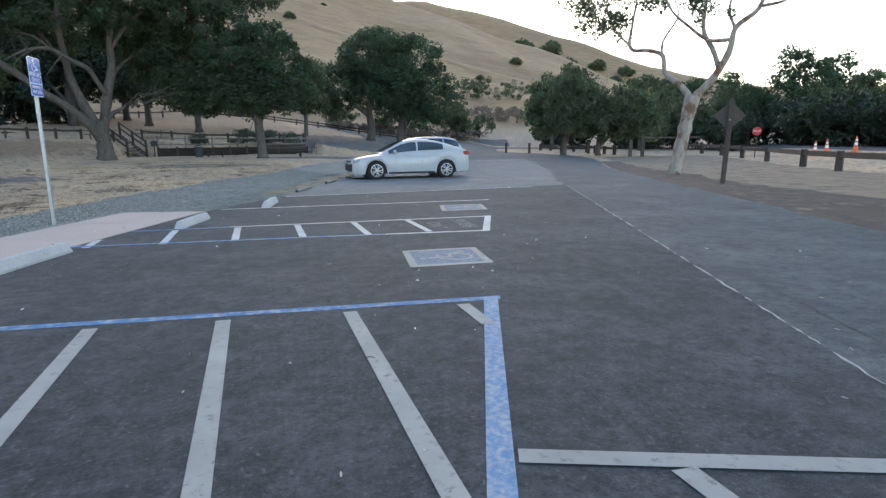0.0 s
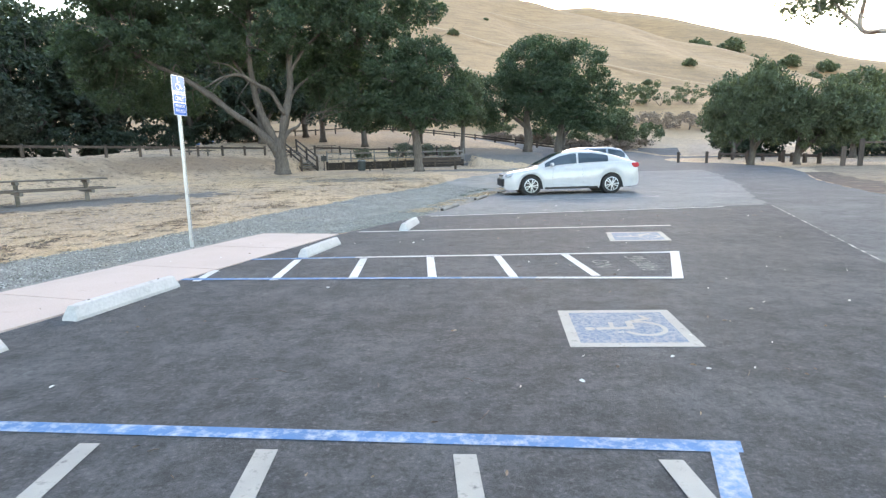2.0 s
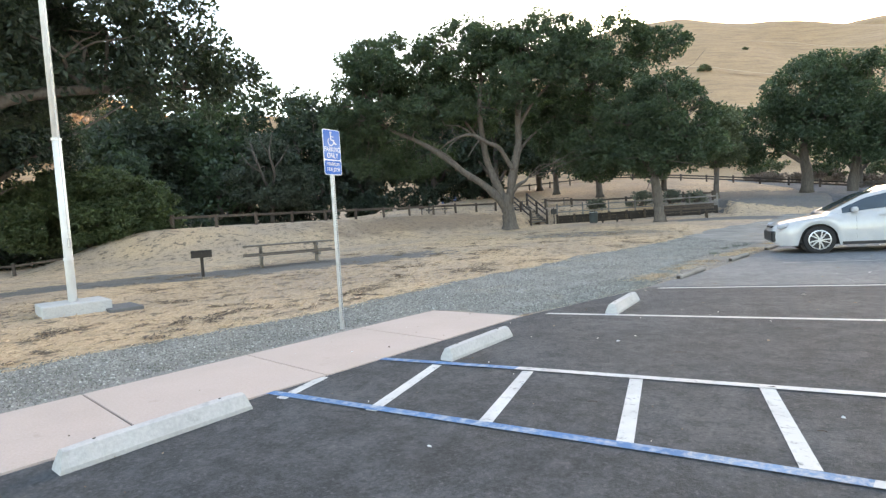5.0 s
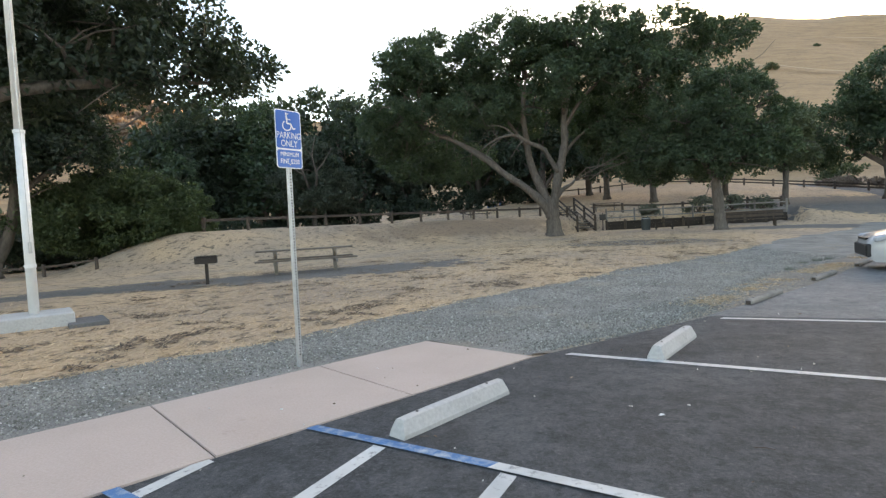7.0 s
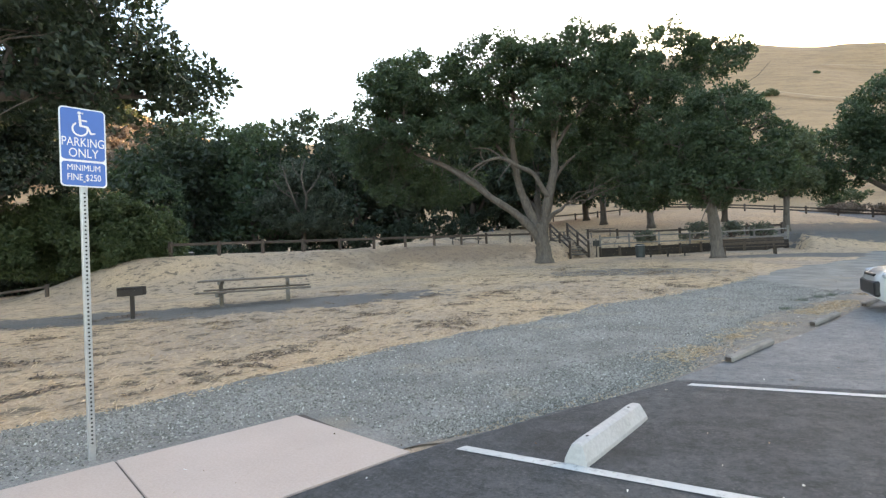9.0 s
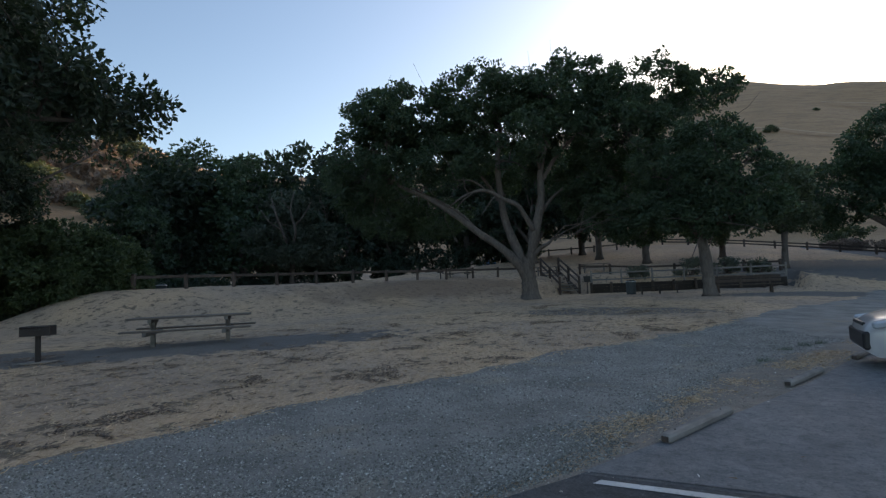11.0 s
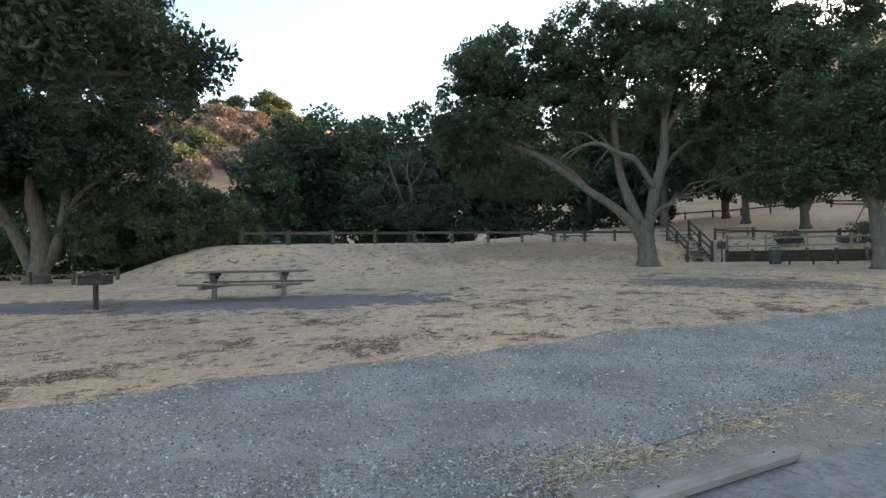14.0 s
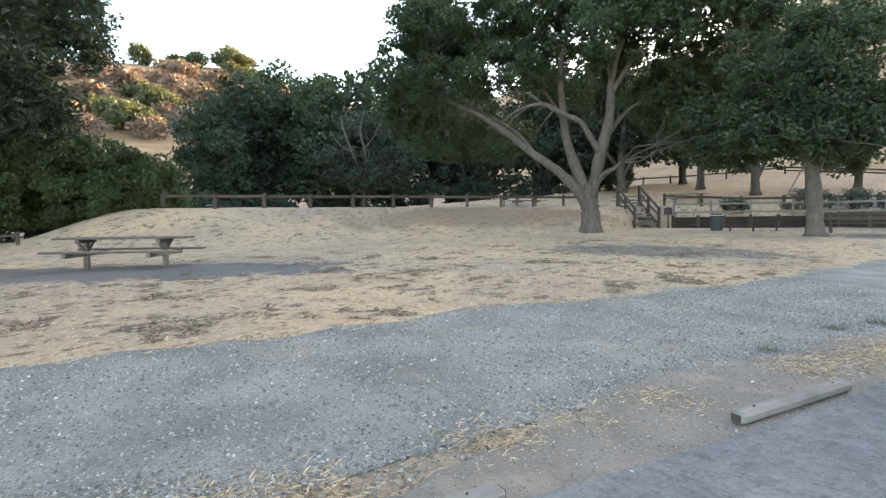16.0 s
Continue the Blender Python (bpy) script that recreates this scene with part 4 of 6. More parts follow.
part("cleat", box(0.03, 0.05, 0.18, (0.085, -0.02, 1.3)), M_GALV, pole)

# ---- accessible parking sign ----
sx, sy = -3.27, 10.46
sign = empty("parking_sign", pose(sx, sy, at(sx, sy) + 0.02, 0, 0.7, 77), "blue and white wheelchair parking sign on a perforated steel post", "sign")
part("post", box(0.045, 0.045, 2.5, (0, 0.028, 1.15), None, 0.004), M_GALV, sign)
for k in range(62):
    part("punch_hole", cylinder(0.0075, 0.002, (0, 0.0045, 0.12 + 0.031 * k), 8, "Y"), M_HOLE, sign)


def rounded(w, h, r, y, depth=0.003, n=5):
    bm = bmesh.new()
    pts = []
    for cx, cz, a0 in ((w / 2 - r, h / 2 - r, 0), (-w / 2 + r, h / 2 - r, 90), (-w / 2 + r, -h / 2 + r, 180), (w / 2 - r, -h / 2 + r, 270)):
        for i in range(n + 1):
            a = radians(a0 + 90 * i / n)
            pts.append((cx + r * math.cos(a), cz + r * math.sin(a)))
    f = bm.faces.new([bm.verts.new((x, y, z)) for x, z in pts])
    r_ = bmesh.ops.extrude_face_region(bm, geom=[f])
    bmesh.ops.translate(bm, verts=[v for v in r_["geom"] if isinstance(v, bmesh.types.BMVert)], vec=(0, depth, 0))
    bmesh.ops.recalc_face_normals(bm, faces=bm.faces)
    return bm


SC = 2.36
plate = part("plate", rounded(0.305, 0.60, 0.03, 0.0, 0.003), M_SIGNWHITE, sign, "white-edged blue sign plate", m=pose(0, 0, SC))
part("blue_field", rounded(0.285, 0.385, 0.022, -0.003, 0.002), M_SIGNBLUE, plate, m=pose(0, 0, 0.0975))
part("blue_field", rounded(0.285, 0.178, 0.022, -0.003, 0.002), M_SIGNBLUE, plate, m=pose(0, 0, -0.201))
bm = wheelchair(bmesh.new(), 0.205, 0)
part("wheelchair_sign", bm, M_SIGNWHITE, plate, m=pose(-0.003, -0.0075, 0.178, 90) @ Matrix.Scale(1, 4))
for text, z, size, wid in (("PARKING", 0.035, 0.085, 0.80), ("ONLY", -0.047, 0.085, 0.86), ("MINIMUM", -0.158, 0.058, 0.88), ("FINE $250", -0.230, 0.062, 0.84)):
    letters(text, size, M_SIGNWHITE, plate, pose(0, -0.0045, z, 90) @ Matrix.Diagonal((wid, 1.12, 1, 1)), "lettering", "white lettering " + text)
for z in (0.26, -0.26):
    part("bolt", cylinder(0.007, 0.006, (0, -0.004, z), 8, "Y"), M_GALV, plate)

# ---- signs and cones by the drive ----
ob = empty("road_sign", pose(13.55, 12.95, at(13.55, 12.95), 0, 0, -44), "brown diamond sign seen from behind on a timber post", "sign")
part("post", box(0.14, 0.14, 2.9, (0, 0, 1.1), pose(0, 0, 0, 0, 1.5, 0), 0.012), M_TIMBER, ob)
part("diamond_plate", box(0.62, 0.02, 0.62, (0, 0.085, 2.05), pose(0, 0, 0, 0, 45, 0), 0.004), M_SIGNBACK, ob, "dark brown sign back")
part("bolt", cylinder(0.02, 0.02, (0.02, -0.08, 1.93), 8, "Y"), M_GALV, ob)
ob = empty("stop_sign", pose(33.6, 29.6, at(33.6, 29.6), 0, 0, -48), "small red octagonal stop sign on a post", "sign")
part("post", box(0.07, 0.07, 2.4, (0, 0.05, 1.0)), M_TIMBER, ob)
part("octagon", cylinder(0.31, 0.02, (0, 0, 1.85), 8, "Y"), M_SIGNRED, ob)
letters("STOP", 0.2, M_SIGNWHITE, ob, pose(0, -0.014, 1.85, 90), "lettering", "white lettering STOP")


def cone(x, y):
    ob = empty("traffic_cone", pose(x, y, at(x, y) + 0.02), "orange traffic cone with white bands on the road", "traffic cone", "traffic cones")
    part("foot", box(0.42, 0.42, 0.05, (0, 0, 0.025)), M_ORANGE, ob)
    for z0, z1, m in ((0.05, 0.42, M_ORANGE), (0.42, 0.58, M_SIGNWHITE), (0.58, 0.68, M_ORANGE), (0.68, 0.80, M_SIGNWHITE), (0.80, 0.95, M_ORANGE)):
        r = lambda z: 0.17 - 0.135 * z / 0.95
        part("band", cylinder(r(z0), z1 - z0, (0, 0, (z0 + z1) / 2), 16, r2=r(z1)), m, ob)


for x, y in ((33.6, 25.2), (34.2, 24.9), (34.6, 23.4)):
    cone(x, y)

# information board and blue racks on the upper meadow
ob = empty("information_board", pose(-34.4, 84.0, at(-34.4, 84.0), 0, 0, 22), "pale information board on two posts", "sign")
part("panel", box(1.7, 0.06, 1.0, (0, 0, 1.2)), M_PALEWOOD, ob)
for s in (-0.8, 0.8):
    part("post", box(0.1, 0.1, 1.9, (s, 0.06, 0.8)), M_TIMBER, ob)
for k in range(3):
    bx, by = -32.6 + 0.9 * k, 84.6 + 0.3 * k
    ob = empty("blue_barrel", pose(bx, by, at(bx, by)), "blue plastic barrel on the upper meadow", "barrel", "blue barrels")
    part("body", cylinder(0.27, 0.85, (0, 0, 0.42), 14), M_PLASTICBLUE, ob)
    part("rim", cylinder(0.29, 0.05, (0, 0, 0.84), 14), M_PLASTICBLUE, ob)
ob = empty("rock", pose(-24.9, 24.2, at(-24.9, 24.2)), "pale rock beside the short rail fence", "rock")
bm = bmesh.new()
bmesh.ops.create_icosphere(bm, subdivisions=3, radius=0.35)
for v in bm.verts:
    v.co *= 1 + 0.35 * noise.noise(v.co * 3)
    v.co.z = max(v.co.z * 0.8 + 0.2, -0.05)
part("boulder", bm, M_ROCK, ob)

# ---- cars ----


def wheel(parent, x, y, r, flip):
    w = part("wheel", cylinder(r, 0.20, (0, 0, 0), 32, "Y"), M_TYRE, parent, m=pose(x, y, r, 0, 0, 180 if flip else 0))
    bm = cylinder(r * 0.70, 0.02, (0, -0.095, 0), 28, "Y")
    part("rim_well", bm, M_BLACKPLASTIC, w)
    bm = bmesh.new()
    for k in range(10):
        a = 2 * math.pi * k / 10 + (0.09 if k % 2 else -0.09)
        p, q = Vector((math.cos(a) * r * 0.12, -0.108, math.sin(a) * r * 0.12)), Vector((math.cos(a + 0.16) * r * 0.66, -0.108, math.sin(a + 0.16) * r * 0.66))
        beam(p, q, 0.075, 0.026, 0.004, bm)
    part("spokes", bm, M_RIM, w, "silver ten-spoke rim")
    bm = bmesh.new()
    n = 28
    for i in range(n):
        a, b = 2 * math.pi * i / n, 2 * math.pi * (i + 1) / n
        vs = [bm.verts.new((math.cos(t) * rr, y_, math.sin(t) * rr)) for t, rr, y_ in ((a, r * 0.72, -0.104), (b, r * 0.72, -0.104), (b, r * 0.64, -0.112), (a, r * 0.64, -0.112))]
        bm.faces.new(vs)
    part("rim_ring", bm, M_RIM, w)
    part("hub_cap", cylinder(r * 0.13, 0.02, (0, -0.115, 0), 14, "Y"), M_RIM, w)


def car(m, label, paint_mat, L, H, W, wb, front, suv):
    """A car with its nose towards -x, resting on z = 0."""
    ob = empty("car", m, label, "car", "parked cars")
    hw = W / 2
    r = 0.325 if not suv else 0.35
    # side outline: position along, belt height, roof height (0 where there is no cabin), half width at the belt
    n = 90
    xs = np.linspace(0, L, n)
    if suv:
        hood = np.interp(xs, [0, 0.06, 0.25, 1.15, 1.6, L - 0.25, L - 0.05, L], [0.55, 0.78, 0.92, 1.08, 1.10, 1.12, 1.02, 0.62])
        roof = np.interp(xs, [1.12, 1.95, 2.5, 3.5, L - 0.5, L - 0.12], [1.08, 1.58, H, H, H - 0.1, 1.10])
        cab0, cab1 = 1.12, L - 0.12
    else:
        hood = np.interp(xs, [0, 0.05, 0.2, 0.7, 1.15, 1.8, 2.6, 3.4, 3.9, 4.3, 4.48, L - 0.03, L], [0.50, 0.64, 0.74, 0.85, 0.915, 0.945, 0.985, 1.04, 1.08, 1.09, 1.05, 0.88, 0.58])
        roof = np.interp(xs, [1.10, 1.5, 1.9, 2.3, 2.65, 3.0, 3.35, 3.7, 4.05, 4.3], [0.925, 1.14, 1.345, 1.44, H, 1.44, 1.385, 1.29, 1.18, 1.09])
        cab0, cab1 = 1.10, 4.3
    plan = np.interp(xs, [0, 0.08, 0.35, 0.9, L - 0.8, L - 0.25, L - 0.06, L], [0.60, 0.74, 0.90, 1.0, 1.0, 0.93, 0.84, 0.74]) * hw
    sill = np.interp(xs, [0, 0.15, 0.6, L - 0.6, L - 0.1, L], [0.30, 0.20, 0.19, 0.20, 0.26, 0.34])
    axles = (front, front + wb)
    bm = bmesh.new()
    rings = []
    for x, hz, w, sz in zip(xs, hood, plan, sill):
        low = sz
        for ax in axles:
            d = abs(x - ax)
            if d < r + 0.055:
                low = max(low, math.sqrt((r + 0.055) ** 2 - d * d) + r)
        low = min(low, hz - 0.06)
        half = [(w * 0.96, low), (w * 1.0, low + (hz - low) * 0.35), (w * 0.985, low + (hz - low) * 0.68), (w * 0.94, low + (hz - low) * 0.9), (w * 0.86, hz - 0.004), (w * 0.5, hz + 0.012), (0.0, hz + 0.02)]
        ring = [(y, z) for y, z in half] + [(-y, z) for y, z in half[-2::-1]]
        rings.append([bm.verts.new((x - L / 2, y, z)) for y, z in ring])
    for a, b in zip(rings, rings[1:]):
        for i in range(len(a) - 1):
            bm.faces.new((a[i], a[i + 1], b[i + 1], b[i]))
    bm.faces.new(rings[0])
    bm.faces.new(rings[-1][::-1])
    bmesh.ops.recalc_face_normals(bm, faces=bm.faces)
    part("body", bm, paint_mat, ob, "glossy painted body", shade=True)
    # under body
    part("underbody", box(L - 0.5, W * 0.80, 0.45, (0, 0, 0.42), None, 0.05), M_BLACKPLASTIC, ob, "dark underbody")
    # cabin shell with panes set on it
    def side_point(x, f, off):
        b, t, w = np.interp(x, xs, hood) - 0.03, np.interp(x, xs, roof), np.interp(x, xs, plan)
        k = min(1.0, max(0.0, t - b) / (H - 1.0))
        y0, y1, z0, z1 = w * 0.875, w * (0.87 - 0.17 * k), b, max(b, t - 0.035)
        return y0 + (y1 - y0) * f + off, z0 + (z1 - z0) * f

    cs = np.linspace(cab0, cab1, 60)
    shell = bmesh.new()
    sr = []
    for x in cs:
        t = np.interp(x, xs, roof)
        (y0, z0), (y1, z1), (ym, zm) = side_point(x, 0, 0), side_point(x, 1, 0), side_point(x, 0.5, 0.012)
        half = [(y0, z0), (ym, zm), (y1, z1), (y1 * 0.93, t - 0.008), (y1 * 0.6, t + 0.008)]
        sr.append([shell.verts.new((x - L / 2, y, z)) for y, z in half + [(0, t + 0.012)] + [(-y, z) for y, z in half[::-1]]])
    for a, b in zip(sr, sr[1:]):
        for i in range(len(a) - 1):
            shell.faces.new((a[i], a[i + 1], b[i + 1], b[i]))
    bmesh.ops.recalc_face_normals(shell, faces=shell.faces)
    part("cabin", shell, paint_mat, ob, shade=True)

    def pane(name, x0, x1, f0, f1, s):
        bm = bmesh.new()
        rows_ = []
        for x in np.linspace(x0, x1, 12):
            p = [side_point(x, f, 0.020 - 0.016 * abs(2 * f - 1)) for f in (f0, 0.5, f1)]
            rows_.append([bm.verts.new((x - L / 2, s * y, z)) for y, z in p])
        for a, b in zip(rows_, rows_[1:]):
            for i in range(2):
                bm.faces.new((a[i], a[i + 1], b[i + 1], b[i]))
        bmesh.ops.recalc_face_normals(bm, faces=bm.faces)
        part(name, bm, M_GLASS, ob, "dark side window, reflected sky put into its blue tint")

    span = cab1 - cab0
    side_panes = ((0.10, 0.435), (0.455, 0.765)) if not suv else ((0.17, 0.40), (0.42, 0.66), (0.69, 0.93))
    for s in (-1, 1):
        for f0, f1 in side_panes:
            pane("side_window", cab0 + span * f0, cab0 + span * f1, 0.16, 0.88, s)
    for name, f0, f1 in (("windscreen", 0.03, 0.30 if not suv else 0.24), ("rear_window", 0.70 if not suv else 0.90, 0.92 if not suv else 0.985)):
        bm = bmesh.new()
        rows_ = []
        for x in np.linspace(cab0 + span * f0, cab0 + span * f1, 8):
            t, (y1, z1) = np.interp(x, xs, roof), side_point(x, 1, 0)
            rows_.append([bm.verts.new((x - L / 2, y, t + z)) for y, z in ((y1 * 0.88, 0.010), (y1 * 0.5, 0.020), (-y1 * 0.5, 0.020), (-y1 * 0.88, 0.010))])
        for a, b in zip(rows_, rows_[1:]):
            for i in range(3):
                bm.faces.new((a[i], a[i + 1], b[i + 1], b[i]))
        bmesh.ops.recalc_face_normals(bm, faces=bm.faces)
        part(name, bm, M_GLASS, ob, "dark glass, reflected sky put into its blue tint")
    for s in (-1, 1):
        # pillars, mirrors, handles and sill strips on both sides
        mx = cab0 + 0.42
        part("mirror", box(0.12, 0.2, 0.13, (mx - L / 2 + 0.12, s * (hw * 0.98), 1.0), None, 0.035), paint_mat, ob, "white door mirror")
        for hx in (0.47, 0.70):
            part("door_handle", box(0.17, 0.03, 0.03, (hx * L - L / 2, s * (hw * 0.985), 0.86), None, 0.008), paint_mat, ob)
        part("sill_strip", box(wb - 2 * r - 0.25, 0.03, 0.07, (front + wb / 2 - L / 2, s * hw * 0.965, 0.23)), M_BLACKPLASTIC, ob)
        for fx_ in (0.36, 0.575, 0.775):
            part("door_gap", box(0.003, 0.003, 0.50, (fx_ * L - L / 2, s * (hw * 0.9945), 0.60), None, 0), M_IRON, ob)
        part("headlight", box(0.42, 0.12, 0.11, (0.30 - L / 2, s * hw * 0.79, 0.70), pose(0, 0, 0, 0, -9, s * -24), 0.03), M_LAMP, ob, "clear headlight")
        part("fog_lamp", box(0.06, 0.16, 0.14, (0.11 - L / 2, s * hw * 0.66, 0.40), pose(0, 0, 0, 0, 0, s * -30), 0.02), M_BLACKPLASTIC, ob)
        part("tail_light", box(0.34, 0.09, 0.15, (L / 2 - 0.24, s * hw * 0.86, 0.93), pose(0, 0, 0, 0, 0, s * 18), 0.03), M_TAIL, ob, "red tail light")
        for ax in axles:
            wheel(ob, ax - L / 2, s * (hw - 0.105), r, s > 0)
            bm = cylinder(r + 0.05, 0.06, (ax - L / 2, s * (hw - 0.24), r), 24, "Y")
            part("wheel_arch", bm, M_BLACKPLASTIC, ob)
    part("grille", box(0.16, W * 0.72, 0.27, (0.075 - L / 2, 0, 0.43), None, 0.03), M_BLACKPLASTIC, ob, "black lower grille")
    part("upper_grille", box(0.05, W * 0.46, 0.05, (0.055 - L / 2, 0, 0.66), None, 0.01), M_BLACKPLASTIC, ob)
    part("number_plate", box(0.02, 0.31, 0.15, (L / 2 - 0.01, 0, 0.72)), M_SIGNWHITE, ob)
    return ob


CAR_YAW = -1.0
cx_, cy_ = 4.12, 20.5
cm = pose(cx_, cy_, at(cx_, cy_) + 0.022, 0, 0, CAR_YAW) @ Matrix.Translation((4.65 / 2 - 0.95, 0, 0))
car(cm, "white four-door sedan parked nose-in at the verge", M_CARWHITE, 4.65, 1.455, 1.78, 2.70, 0.95, False)
car(pose(7.7, 26.6, at(7.7, 26.6) + 0.02, 0, 0, 6), "silver-blue estate car parked beyond the sedan", M_CARSILVER, 4.6, 1.62, 1.82, 2.65, 0.95, True)

# ---- trees ----
rng = np.random.default_rng(7)


def leaves(centres, radii, per, size, seed, flatten=0.75, hollow=0.35):
    """Small bent leaf sprays scattered through clumps: four corners and a fold each."""
    g = np.random.default_rng(seed)
    c = np.repeat(np.asarray(centres, float), per, axis=0)
    r = np.repeat(np.asarray(radii, float), per)
    n = len(c)
    d = g.normal(size=(n, 3))
    d /= np.linalg.norm(d, axis=1)[:, None]
    k = (hollow + (1 - hollow) * g.random(n) ** 0.6)
    p = c + d * (r * k)[:, None] * np.array((1, 1, flatten))
    axis = d + g.normal(size=(n, 3)) * 0.8
    axis /= np.linalg.norm(axis, axis=1)[:, None]
    other = np.cross(axis, g.normal(size=(n, 3)))
    other /= np.linalg.norm(other, axis=1)[:, None] + 1e-9
    up = np.cross(axis, other)
    s = size * (0.6 + 0.8 * g.random(n))[:, None]
    a, b = p - axis * s, p + axis * s
    e = p + other * s * 0.55 + up * s * 0.25
    f = p - other * s * 0.55 + up * s * 0.25
    v = np.stack((a, e, b, f), axis=1).reshape(-1, 3)
    q = np.arange(4 * n).reshape(-1, 4)
    return v, q


def clumps(lobes, count, r, seed, keep_below=1.0):
    """Clump centres near the skin of the crown's lobes."""
    g = np.random.default_rng(seed)
    vol = np.array([l[3] * l[4] + l[3] * l[5] + l[4] * l[5] for l in lobes], float)
    pick = g.choice(len(lobes), size=count, p=vol / vol.sum())
    L = np.array(lobes)[pick]
    d = g.normal(size=(count, 3))
    d[:, 2] += 0.25
    d /= np.linalg.norm(d, axis=1)[:, None]
    k = 0.55 + 0.5 * g.random(count) ** 0.7
    c = L[:, :3] + d * L[:, 3:] * k[:, None]
    return c, r * (0.55 + 0.75 * g.random(count))


def bough(a, b, sag, seed, n=6):
    g = np.random.default_rng(seed)
    a, b = np.array(a, float), np.array(b, float)
    t = np.linspace(0, 1, n)[:, None]
    p = a + (b - a) * t
    p[:, 2] += sag * np.sin(np.pi * t[:, 0])
    p[1:-1] += g.normal(size=(n - 2, 3)) * 0.035 * np.linalg.norm(b - a)
    return p


def tree(name, m, label, limbs, lobes, count, r, per, size, leaf, bark, seed, twigs=30, flatten=0.75, group="", sub=1.0):
    """limbs: lists of (x, y, z, radius) along each; the first is the trunk."""
    ob = empty(name, m, label, "tree", group)
    V, F = [], []

    def add(points, radii, sides):
        v, f = tube_arrays(points, radii, sides)
        o = len(V)
        V.extend(v)
        F.extend([tuple(i + o for i in q) for q in f])
    nodes = []
    for i, limb in enumerate(limbs):
        a = np.array(limb, float)
        p = spline(a[:, :3], 4 * len(a)) if len(a) > 2 else a[:, :3]
        rad = np.interp(np.linspace(0, 1, len(p)), np.linspace(0, 1, len(a)), a[:, 3])
        g = np.random.default_rng(seed + i)
        rad = rad * (1 + 0.06 * g.normal(size=len(rad)))
        if i == 0:
            rad[0] *= 1.35
        add(p, rad, 12 if i == 0 else 9)
        nodes += [(p[k], rad[k]) for k in range(len(p) // 2, len(p))]
    c, rr = clumps(lobes, count, r, seed)
    P = np.array([q[0] for q in nodes])
    g = np.random.default_rng(seed + 99)
    for k in g.choice(count, size=min(twigs, count), replace=False):
        j = int(np.argmin(np.linalg.norm(P - c[k], axis=1) + g.random(len(P)) * 1.5))
        r0 = max(0.02, min(0.10, nodes[j][1] * 0.55))
        p = bough(P[j], c[k], 0.3, seed + int(k))
        add(p, np.linspace(r0, 0.012, len(p)), 5)
        for _ in range(2):
            e = p[3] + g.normal(size=3) * 1.0
            add(bough(p[2], e, 0.1, seed + int(k) + 7, 4), np.linspace(r0 * 0.45, 0.008, 4), 4)
    raw("trunk", V, F, bark, ob, "", True)
    v, q = leaves(c, rr, per, size, seed + 5, flatten)
    raw("crown", v, q, leaf, ob, "")
    return ob


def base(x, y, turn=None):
    """A frame at the foot of a tree, turned to fit the camera's view: its x axis is square to the sight line."""
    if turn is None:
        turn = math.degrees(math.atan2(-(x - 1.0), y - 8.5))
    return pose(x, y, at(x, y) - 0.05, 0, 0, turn)


